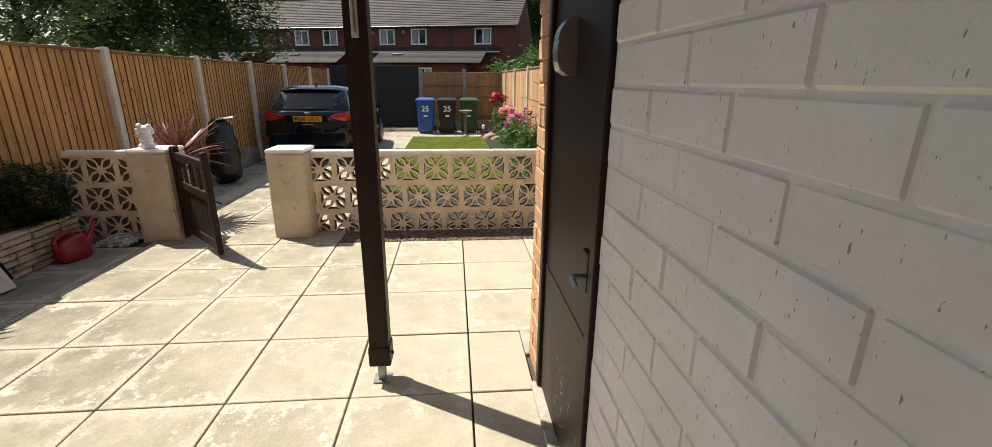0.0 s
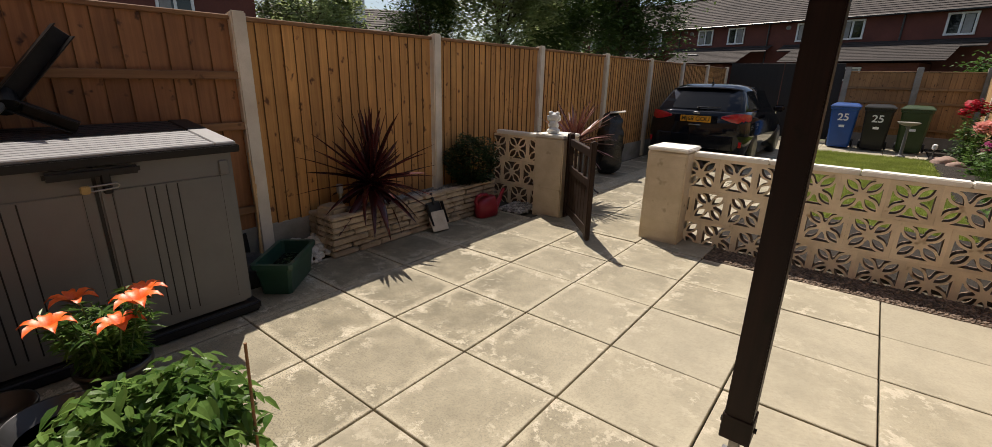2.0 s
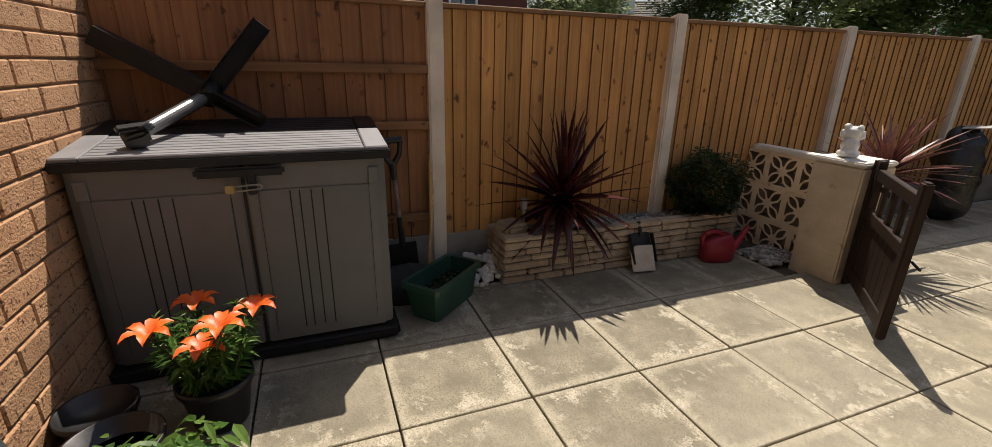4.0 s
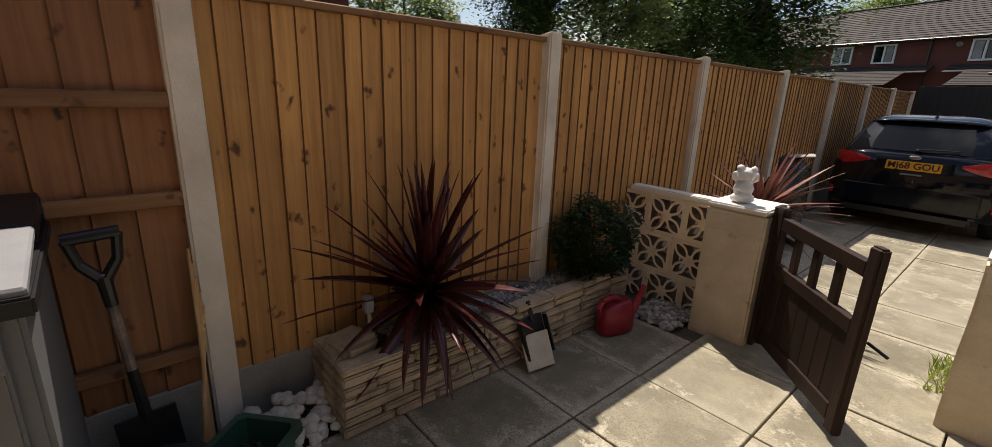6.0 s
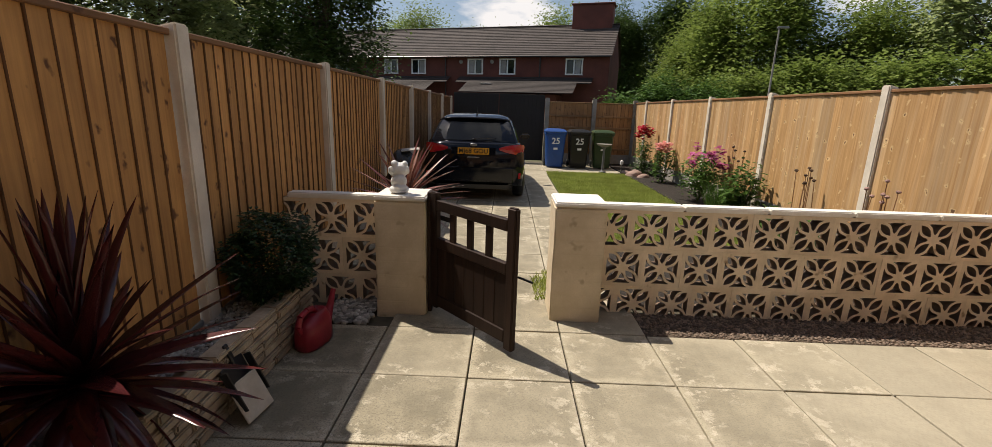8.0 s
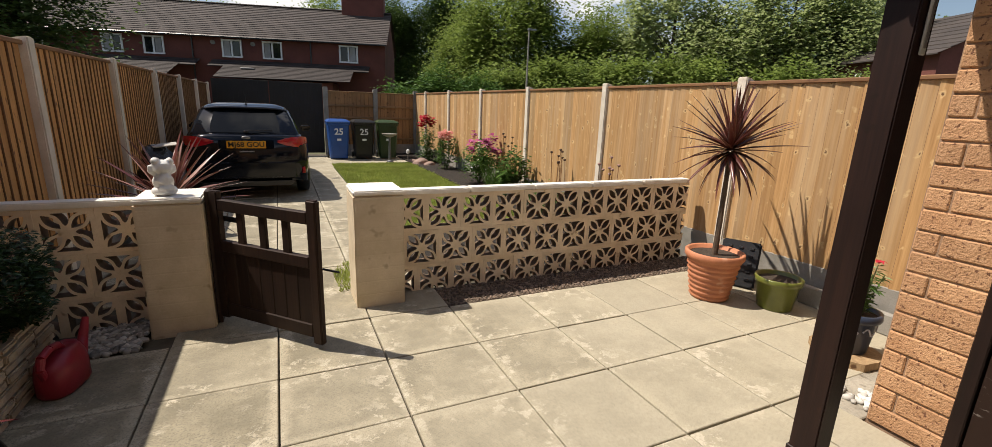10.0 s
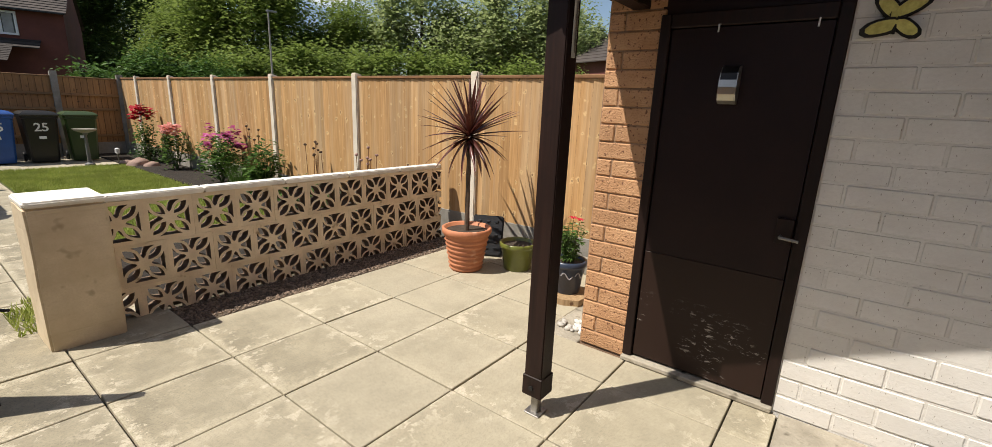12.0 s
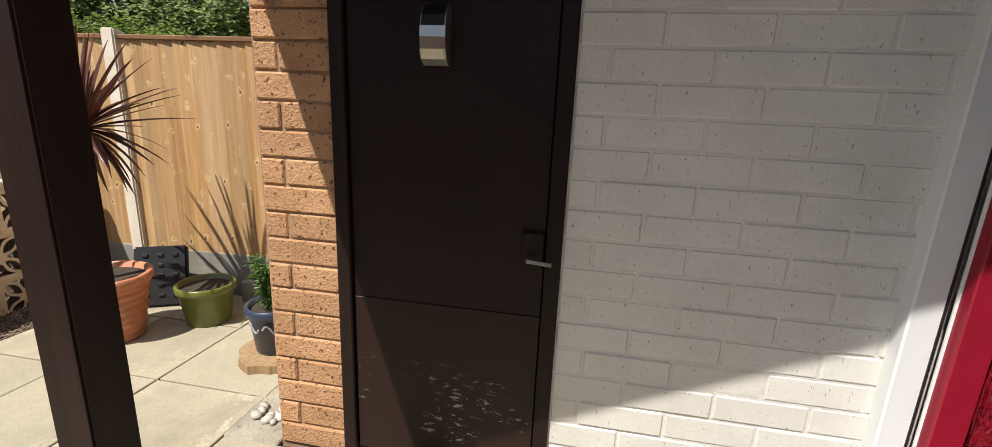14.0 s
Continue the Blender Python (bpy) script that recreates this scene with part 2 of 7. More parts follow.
def pier_material():
    """Cream masonry paint brushed over low brick courses."""
    m = surface("cream_brushed_pier_paint", (0.66, 0.555, 0.40), (0.53, 0.43, 0.29), 0.8, 5, 90, 0.0, speck=(0.30, 0.22, 0.13), speck_amt=(0.66, 0.76), speck_scale=9)
    nt = m.node_tree
    vec = world_vec(nt)
    sep = nt.nodes.new("ShaderNodeSeparateXYZ")
    nt.links.new(vec, sep.inputs[0])
    rows = math_node(nt, "ABSOLUTE", math_node(nt, "SUBTRACT", math_node(nt, "FRACT", math_node(nt, "MULTIPLY", sep.outputs[2], 9.7)), 0.5))
    joint = ramp_node(nt, math_node(nt, "ADD", rows, math_node(nt, "MULTIPLY", noise_node(nt, vec, 14, 3), 0.03)), 0.44, 0.50, (1, 1, 1, 1), (0, 0, 0, 1))
    brush = noise_node(nt, vec, 6, 5, 0.7, (1.5, 1.5, 14))
    bump_node(nt, nt.nodes["Principled BSDF"], math_node(nt, "ADD", joint, math_node(nt, "MULTIPLY", brush, 1.4)), 0.28, 0.005)
    return m


M_PIER = pier_material()
M_COPING = surface("white_coping_paint", (0.84, 0.81, 0.75), (0.68, 0.64, 0.56), 0.7, 5, 90, 0.3)
M_WHITEBRICK = surface("white_painted_brick", (0.72, 0.70, 0.66), (0.63, 0.605, 0.565), 0.60, 3.5, 55, 0.45, 0.004, spread=(0.975, 1.025), speck=(0.26, 0.23, 0.20), speck_amt=(0.70, 0.73), speck_scale=66, speck_stretch=(1.0, 2.2, 0.8))
M_WHITEJOINT = surface("painted_mortar", (0.70, 0.68, 0.64), (0.60, 0.575, 0.535), 0.65, 6, 45, 0.8, 0.006)
M_BRICK = surface("buff_orange_brick", (0.56, 0.325, 0.175), (0.44, 0.235, 0.118), 0.88, 9, 95, 1.0, 0.008, spread=(0.88, 1.10), speck=(0.17, 0.075, 0.04), speck_amt=(0.60, 0.68), speck_scale=55)
M_MORTAR = surface("brick_mortar", (0.36, 0.235, 0.15), (0.22, 0.14, 0.09), 0.95, 8, 120, 0.6)
M_DARKWOOD = timber("dark_stained_wood", (0.025, 0.012, 0.009), (0.013, 0.007, 0.006), knot=(0.012, 0.007, 0.005), rough=0.5, spread=(0.85, 1.15))
M_GATEWOOD = timber("weathered_dark_gate_wood", (0.042, 0.022, 0.014), (0.020, 0.011, 0.008), knot=(0.02, 0.012, 0.008), rough=0.6)
M_DOORPAINT = surface("dark_brown_door_paint", (0.019, 0.009, 0.008), (0.013, 0.006, 0.006), 0.5, 3, 45, 0.12, 0.002)
M_STEEL = surface("galvanised_steel", (0.35, 0.34, 0.32), (0.2, 0.19, 0.18), 0.45, 8, 90, 0.2, metal=0.9)
M_BLACKMETAL = surface("black_metal", (0.02, 0.02, 0.02), (0.012, 0.012, 0.012), 0.45, 8, 60, 0.1)
M_BLACKPLASTIC = surface("black_plastic", (0.018, 0.018, 0.020), (0.010, 0.010, 0.011), 0.35, 6, 60, 0.08)
M_STONE = surface("painted_split_stone", (0.52, 0.42, 0.30), (0.31, 0.235, 0.155), 0.85, 8, 70, 0.7, 0.006, spread=(0.85, 1.1))
M_GREYPLASTIC = surface("grey_shed_plastic", (0.138, 0.142, 0.146), (0.115, 0.118, 0.121), 0.5, 3, 160, 0.12, 0.002)
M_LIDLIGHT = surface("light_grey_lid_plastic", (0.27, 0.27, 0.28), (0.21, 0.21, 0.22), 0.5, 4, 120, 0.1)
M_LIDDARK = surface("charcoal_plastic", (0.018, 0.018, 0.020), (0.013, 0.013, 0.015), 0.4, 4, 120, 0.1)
for dull in (M_DOORPAINT, M_DARKWOOD, M_GATEWOOD, M_LIDDARK, M_BLACKMETAL):
    dull.node_tree.nodes["Principled BSDF"].inputs["Specular IOR Level"].default_value = 0.22
M_GREENPLASTIC = surface("dark_green_plastic", (0.022, 0.075, 0.05), (0.016, 0.05, 0.035), 0.4, 5, 90, 0.1)
M_TERRACOTTA = surface("terracotta", (0.55, 0.22, 0.11), (0.42, 0.16, 0.08), 0.7, 7, 110, 0.25, speck=(0.62, 0.36, 0.24), speck_amt=(0.62, 0.75), speck_scale=8)
M_WHITEPLASTIC = surface("white_upvc", (0.80, 0.81, 0.82), (0.74, 0.75, 0.76), 0.3, 3, 60, 0.03)
M_GRASS = leaf_material("grass_blades", (0.25, 0.32, 0.055), (0.44, 0.48, 0.14), 0.6, 0.3)
M_PLASTER = surface("statue_white", (0.80, 0.80, 0.78), (0.66, 0.66, 0.63), 0.7, 8, 60, 0.3)
M_REDBRICK = surface("red_brick_far", (0.17, 0.055, 0.042), (0.11, 0.038, 0.03), 0.9, 0.8, 14, 0.2)
M_ROOFTILE = surface("brown_concrete_tiles", (0.066, 0.052, 0.046), (0.043, 0.034, 0.030), 0.85, 1.0, 12, 0.3, island=True, spread=(0.8, 1.2))
M_ROOFTILE_DARK = surface("dark_porch_tiles", (0.040, 0.031, 0.028), (0.026, 0.020, 0.018), 0.85, 1.0, 12, 0.3, island=True, spread=(0.8, 1.2))
M_CURTAIN = surface("grey_curtain", (0.36, 0.36, 0.36), (0.25, 0.25, 0.25), 0.8)
M_DARKGATE = surface("black_gate_boards", (0.012, 0.010, 0.010), (0.007, 0.006, 0.006), 0.7, 3, 50, 0.2)
M_GLASS = glass_material("dark_glazing", (0.012, 0.014, 0.016))
M_BARK = surface("bark", (0.13, 0.095, 0.065), (0.06, 0.045, 0.03), 0.95, 6, 40, 0.9, 0.02)
M_ROUGHCONC = surface("rough_concrete", (0.40, 0.36, 0.29), (0.24, 0.215, 0.17), 0.9, 5, 60, 0.8, 0.008, speck=(0.15, 0.13, 0.10), speck_amt=(0.6, 0.7), speck_scale=14)
M_PEBBLE = surface("white_pebbles", (0.52, 0.50, 0.45), (0.28, 0.26, 0.23), 0.75, 8, 50, 0.3, island=True, spread=(0.35, 1.2))
M_COBBLE = surface("pale_cobbles", (0.72, 0.70, 0.64), (0.50, 0.47, 0.42), 0.7, 8, 50, 0.3, island=True, spread=(0.7, 1.15))
M_GRAVEL = surface("brown_gravel", (0.25, 0.185, 0.135), (0.14, 0.10, 0.075), 0.9, 20, 90, 0.4, island=True, spread=(0.45, 1.35))


# ---------------------------------------------------------------- mesh helpers
def cube(bm, size, at=(0, 0, 0), turn=None, bevel=0.0, seg=1):
    """Adds a box (of that size, centred at `at`) to bm, with softened edges."""
    m = Matrix.Translation(at) @ (turn.to_4x4() if turn else Matrix.Identity(4)) @ Matrix.Diagonal((*size, 1))
    made = bmesh.ops.create_cube(bm, size=1.0, matrix=m)["verts"]
    if bevel:
        edges = {e for v in made for e in v.link_edges}
        bmesh.ops.bevel(bm, geom=list(edges), offset=bevel, segments=seg, affect="EDGES", clamp_overlap=True)
    return bm


def box_bm(lo, hi, bevel=0.0, seg=1):
    bm = bmesh.new()
    size = [b - a for a, b in zip(lo, hi)]
    return cube(bm, size, [(a + b) / 2 for a, b in zip(lo, hi)], None, bevel, seg)


def rod(bm, a, b, r0, r1=None, n=10, caps=True):
    a, b = Vector(a), Vector(b)
    d = b - a
    m = Matrix.Translation((a + b) / 2) @ d.to_track_quat("Z", "Y").to_matrix().to_4x4()
    bmesh.ops.create_cone(bm, cap_ends=caps, segments=n, radius1=r0, radius2=r0 if r1 is None else r1, depth=d.length, matrix=m)
    return bm


def lathe(profile, n=32):
    """A turned shape from (radius, height) pairs, from the outside round the rim to the inside."""
    bm = bmesh.new()
    rings = []
    for r, z in profile:
        rings.append([bm.verts.new((r * math.cos(2 * math.pi * k / n), r * math.sin(2 * math.pi * k / n), z)) for k in range(n)])
    for a, b in zip(rings, rings[1:]):
        for k in range(n):
            bm.faces.new((a[k], a[(k + 1) % n], b[(k + 1) % n], b[k]))
    bm.faces.new(rings[0][::-1])
    bm.faces.new(rings[-1])
    return bm


def mesh_of(name, bm, material, smooth=False):
    me = bpy.data.meshes.new(name)
    bmesh.ops.recalc_face_normals(bm, faces=bm.faces[:])
    bm.to_mesh(me)
    bm.free()
    me.materials.append(material)
    if smooth:
        me.polygons.foreach_set("use_smooth", [True] * len(me.polygons))
    return me


def part(name, bm, material, parent=None, label="", at=None, smooth=False):
    ob = new(name, mesh_of(name, bm, material, smooth))
    if parent:
        ob.parent = parent
    if at is not None:
        ob.matrix_basis = at
    if label:
        ob["label"] = label
    return ob


def piece(name, me, parent, at):
    ob = new(name, me)
    ob.parent = parent
    ob.matrix_basis = at
    return ob


def thing(name, at, label, category, group="", kind=""):
    ob = new(name)
    ob.empty_display_size = 0.1
    ob.matrix_basis = at
    return tagged(ob, label, category, group, kind)


def raw_mesh(name, verts, faces, material, smooth=False):
    me = bpy.data.meshes.new(name)
    me.from_pydata(verts, [], faces)
    me.materials.append(material)
    if smooth:
        me.polygons.foreach_set("use_smooth", [True] * len(me.polygons))
    return me


rng = np.random.default_rng(5)

# ---------------------------------------------------------------- ground and paving
P = 0.605           # paving pitch
FENCE_L = -2.72     # face of the boards beside the planter
BACK_Y = 13.6
HOUSE_Y = -1.865    # outer face of the house
WALL_X = 1.583      # face of the white wall

ground = part("ground", box_bm((-400, -60, -0.4), (400, 700, -0.075)), surface("rough_ground", (0.10, 0.11, 0.05), (0.07, 0.06, 0.035), 0.95, 0.3, 8, 0.5))
tagged(ground, "rough earth and grass ground around the gardens", "ground", kind="structure")

bed = part("floor", box_bm((-2.9, HOUSE_Y - 0.3, -0.2), (3.1, BACK_Y + 0.5, -0.03)), M_JOINT)
tagged(bed, "concrete bedding and dark joints under buff paving slabs", "paving", kind="structure")


# ---------------------------------------------------------------- fences
FENCE = {
    "driveway": thing("fence", pose(0, 0, 0), "orange-brown feather-edge timber fence with concrete posts", "fence"),
    "flowerbed": thing("fence", pose(0, 0, 0), "sun-bleached feather-edge timber fence with pale concrete posts", "fence"),
    "back": thing("fence", pose(0, 0, 0), "brown timber fence with rails showing behind the bins", "fence"),
}

def board_mesh(w, h, name, material):
    """A feather-edge board, thick at one side, standing at local x 0..w, face towards +y."""
    bm = bmesh.new()
    pts = [(0, 0.000), (w, 0.000), (w, 0.014), (w - 0.004, 0.0185), (0, 0.005)]
    lo = [bm.verts.new((x, y, 0)) for x, y in pts]
    hi = [bm.verts.new((x, y, h)) for x, y in pts]
    bm.faces.new(lo)
    bm.faces.new(hi[::-1])
    for k in range(len(pts)):
        j = (k + 1) % len(pts)
        f = bm.faces.new((lo[k], hi[k], hi[j], lo[j]))
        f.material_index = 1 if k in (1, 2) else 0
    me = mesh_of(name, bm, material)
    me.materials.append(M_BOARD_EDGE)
    return me


def fence_panel(at, width, base, top, material, rail_mat, rails_front, label, group, pitch=0.102):
    """Upright feather-edge boards on three rails, under a capping; local x along the fence, local +y to the garden."""
    p = new("panel")
    p.parent, p.matrix_basis, p["label"] = FENCE[group], at, label
    n = max(1, int(round(width / pitch)))
    step = width / n
    me = board_mesh(step + 0.026, top - base - 0.03, "board", material)
    for k in range(n):
        lift = random.uniform(-0.006, 0.004)
        lean = random.uniform(-0.22, 0.22)
        piece("board", me, p, pose(k * step + random.uniform(-0.010, 0.010), random.uniform(0, 0.004), base + lift, 0, lean, 0))
    y0, y1 = (0.020, 0.058) if rails_front else (-0.040, -0.002)
    for z in (base + 0.16, (base + top) / 2 + 0.02, top - 0.40 if rails_front else top - 0.15):
        part("rail", box_bm((0.0, y0, z - 0.028), (width, y1, z + 0.028), 0.006), rail_mat, p)
    part("capping", box_bm((0.0, -0.034, top - 0.032), (width, 0.034, top), 0.005), rail_mat, p, "weathered timber capping")
    return p


def fence_post(at, h, label, group, w=0.105):
    """A slotted concrete post with a weathered, sloping top."""
    bm = bmesh.new()
    cube(bm, (w, w, h), (0, 0, h / 2), None, 0.010, 2)
    for v in bm.verts:
        if v.co.z > h - 0.02 and v.co.y < 0:
            v.co.z -= 0.018
    return part("post", bm, M_GRAVELBOARD if group == "back" else M_POST, FENCE[group], label, at)


def gravel_board(at, width, h, group):
    bm = box_bm((0, -0.028, -0.05), (width, 0.022, h), 0.006)
    return part("gravel_board", bm, M_GRAVELBOARD, FENCE[group], "grey concrete gravel board", at)


LEFT_POSTS = [-1.99, -0.07, 1.85, 3.78, 5.72, 7.65, 9.55, 11.50, 13.45]
for y in LEFT_POSTS:
    fence_post(pose(FENCE_L + 0.01, y, 0, 0, 0, -90), 1.875, "pale concrete fence post between timber panels", "driveway")
for k, (a, b) in enumerate(zip(LEFT_POSTS, LEFT_POSTS[1:])):
    w = b - a - 0.105
    at = pose(FENCE_L, b - 0.0525, 0, 0, 0, -90)
    first = k == 0
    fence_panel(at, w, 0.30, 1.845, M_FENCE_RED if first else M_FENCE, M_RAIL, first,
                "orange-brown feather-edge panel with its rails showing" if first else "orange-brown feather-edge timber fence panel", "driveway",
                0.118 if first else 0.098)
    gravel_board(at, w, 0.305, "driveway")

# the fence on the flower-bed side runs in a little towards the back
RIGHT_POSTS = [0.45, 2.45, 4.50, 6.60, 8.62, 10.60, 12.52]


def right_x(y):
    return 2.95 - 0.018 * (y - 2.45)


LEAN = math.degrees(math.atan(0.018))
for y in RIGHT_POSTS:
    fence_post(pose(right_x(y), y, 0, 0, 0, 90 + LEAN), 1.875, "sunlit pale concrete fence post", "flowerbed")
ends = RIGHT_POSTS + [BACK_Y]
for a, b in zip([-1.6] + RIGHT_POSTS, ends):
    w = b - a - 0.105
    at = pose(right_x(a + 0.05), a + 0.0525, 0, 0, 0, 90 + LEAN)
    fence_panel(at, w, 0.30, 1.835, M_FENCE_PALE, M_RAIL, False, "sun-bleached feather-edge timber fence panel", "flowerbed", 0.112)
    gravel_board(at, w, 0.305, "flowerbed")

# back boundary: two panels and a pair of tall black gates
for x in (0.14, 1.52, 2.72):
    fence_post(pose(x, BACK_Y, 0, 0, 0, 180), 1.90, "grey concrete fence post at the end of the garden", "back", 0.125)
for a, b in ((0.14, 1.52), (1.52, 2.72)):
    at = pose(b - 0.06, BACK_Y, 0, 0, 0, 180)
    fence_panel(at, b - a - 0.12, 0.30, 1.80, M_FENCE_BACK, M_RAIL_X, True, "brown timber fence panel with two rails showing", "back", 0.11)
    gravel_board(at, b - a - 0.12, 0.305, "back")


def drive_gate(x0, x1):
    g = thing("driveway_gate", pose(x0, BACK_Y, 0), "tall closed black boarded driveway gate", "gate", "black driveway gates")
    w = x1 - x0
    n = 11
    me = mesh_of("board", box_bm((0, -0.012, 0.06), (w / n - 0.0005, 0.012, 1.98), 0.003), M_DARKGATE)
    for k in range(n):
        piece("board", me, g, pose(k * w / n, 0, 0))
    for z in (0.3, 1.05, 1.8):
        part("rail", box_bm((0, 0.013, z - 0.05), (w, 0.05, z + 0.05), 0.005), M_DARKGATE, g)
    return g


drive_gate(-2.62, -1.30)
drive_gate(-1.28, 0.06)


# ---------------------------------------------------------------- brickwork
def brick_wall(parent, x0, x1, z0, z1, material, course=0.1027, length=0.306, joint=0.010, depth=0.05, holes=(), skew=0.0, odd=0.5):
    """Brick faces in the parent's local frame: along x, up z, faces towards -y at y = 0; joints are left recessed. Bricks share meshes by length."""
    made = {}
    rows = int(math.ceil((z1 - z0) / course))
    for r in range(rows):
        za, zb = z0 + r * course, min(z0 + (r + 1) * course, z1)
        if zb - za < 0.02:
            continue
        x = x0 - (length * odd if r % 2 else 0) - skew
        while x < x1:
            a, b = max(x, x0), min(x + length, x1)
            x += length
            spans = [(a, b)]
            for hx0, hx1, hz0, hz1 in holes:
                if zb > hz0 + 0.01 and za < hz1 - 0.01:
                    cut = []
                    for s, e in spans:
                        if e <= hx0 or s >= hx1:
                            cut.append((s, e))
                        else:
                            if s < hx0:
                                cut.append((s, hx0))
                            if e > hx1:
                                cut.append((hx1, e))
                    spans = cut
            for s, e in spans:
                if e - s < 0.025:
                    continue
                key = (round(e - s, 3), round(zb - za, 3))
                if key not in made:
                    w, h = e - s - joint, zb - za - joint
                    bm = bmesh.new()
                    cube(bm, (w, depth, h), (w / 2, depth / 2, h / 2), None, 0.006, 1)
                    made[key] = mesh_of("brick", bm, material)
                piece("brick", made[key], parent, pose(s + joint / 2, random.uniform(-0.003, 0.003), za + joint / 2, 0, random.uniform(-0.25, 0.25), 0))


# outhouse wall: local frame along world -y, faces towards -x
def east(y, z=0.0, x=WALL_X):
    return pose(x, y, z, 0, 0, -90)


DOOR_A, DOOR_B = 0.033, -0.803        # outhouse door opening along y
wall_e = part("wall_east", box_bm((0, 0.0035, -0.1), (1.9, 0.12, 2.62)), M_WHITEJOINT, None, "", east(DOOR_B))
tagged(wall_e, "white-painted brick side wall of the outhouse", "wall", kind="structure")
wall_pier = part("wall_pier", box_bm((0, 0.009, -0.1), (0.338 - DOOR_A, 0.10, 2.62)), M_MORTAR, None, "", east(0.338))
tagged(wall_pier, "rough buff-orange brick pier beside the brown door", "wall", kind="structure")
wall_n = part("wall_north", box_bm((WALL_X + 0.012, 0.235, -0.1), (2.84, 0.330, 2.62)), M_MORTAR)
tagged(wall_n, "buff-orange brick end wall of the outhouse", "wall", kind="structure")
wall_over = part("wall_lintel", box_bm((0, 0.004, 2.02), (DOOR_A - DOOR_B, 0.10, 2.62)), M_DOORPAINT, None, "", east(DOOR_A))
tagged(wall_over, "dark brown painted panel over the outhouse door", "wall", kind="structure")
inner = part("wall_outhouse_inside", box_bm((WALL_X + 0.75, -2.0, -0.1), (WALL_X + 0.8, 0.25, 2.6)), M_MORTAR)
tagged(inner, "bare inner wall of the outhouse", "wall", kind="structure")


# ---------------------------------------------------------------- house with doorway and tall window
def house_block(name, lo, hi, mat):
    ob = part(name, box_bm(lo, hi), mat)
    return tagged(ob, "buff-orange brick house wall", "wall", kind="structure")


WIN_A, WIN_B = -0.765, 0.50
DR_A, DR_B = 0.66, 1.600
house_block("wall_house_west", (-3.3, HOUSE_Y - 0.28, -0.1), (WIN_A, HOUSE_Y - 0.006, 5.0), M_MORTAR)
house_block("wall_house_middle", (WIN_B, HOUSE_Y - 0.28, -0.1), (DR_A, HOUSE_Y - 0.006, 2.14), M_MORTAR)
house_block("wall_house_over", (WIN_A, HOUSE_Y - 0.28, 2.14), (3.0, HOUSE_Y - 0.006, 5.0), M_MORTAR)
house_block("wall_house_east", (DR_B + 0.02, HOUSE_Y - 0.28, -0.1), (3.0, HOUSE_Y - 0.006, 2.14), M_MORTAR)
house_block("wall_house_under_window", (WIN_A, HOUSE_Y - 0.28, -0.1), (WIN_B, HOUSE_Y - 0.006, 0.22), M_MORTAR)
for nm, lo, hi in (("wall_room_back", (-3.3, -5.2, -0.1), (3.0, -5.05, 2.6)), ("wall_room_west", (-3.3, -5.05, -0.1), (-3.15, HOUSE_Y - 0.28, 2.6)),
                   ("wall_room_east", (1.70, -5.05, -0.1), (1.85, HOUSE_Y - 0.28, 2.6)), ("wall_room_partition", (0.52, -5.05, -0.1), (0.60, HOUSE_Y - 0.28, 2.6))):
    tagged(part(nm, box_bm(lo, hi), M_WHITEJOINT), "plain painted wall inside the house", "wall", kind="structure")
tagged(part("floor_room", box_bm((-3.3, -5.2, -0.1), (3.0, HOUSE_Y - 0.28, 0.06)), M_RAIL_X), "plain floor inside the house", "floor", kind="structure")
tagged(part("ceiling", box_bm((-3.3, -5.2, 2.6), (3.0, HOUSE_Y - 0.28, 2.7)), M_WHITEJOINT), "plain ceiling inside the house", "ceiling", kind="structure")


# ---------------------------------------------------------------- canopy over the doorway
SLOPE = 0.46
ROOF_X0, ROOF_X1, ROOF_Y1, ROOF_Z1 = 0.505, 2.95, 0.40, 2.15


def canopy_roof():
    r = thing("canopy_roof", pose(0, 0, 0), "sloping tiled lean-to canopy roof over the back door", "roof", kind="structure")
    bm = bmesh.new()
    y0 = HOUSE_Y
    z0 = ROOF_Z1 + SLOPE * (ROOF_Y1 - y0)
    for x in (ROOF_X0, ROOF_X1):
        for y, z in ((y0, z0), (ROOF_Y1, ROOF_Z1), (ROOF_Y1, ROOF_Z1 + 0.10), (y0, z0 + 0.10)):
            bm.verts.new((x, y, z))
    v = list(bm.verts)
    for f in ((0, 1, 2, 3), (7, 6, 5, 4), (0, 4, 5, 1), (1, 5, 6, 2), (2, 6, 7, 3), (3, 7, 4, 0)):
        bm.faces.new([v[k] for k in f])
    part("roof_deck", bm, M_ROOFTILE, r)
    part("beam", box_bm((ROOF_X0 + 0.06, 0.105, 2.06), (WALL_X + 0.05, 0.205, 2.22), 0.006), M_DARKWOOD, r, "dark-stained timber beam")
    return r


canopy_roof()


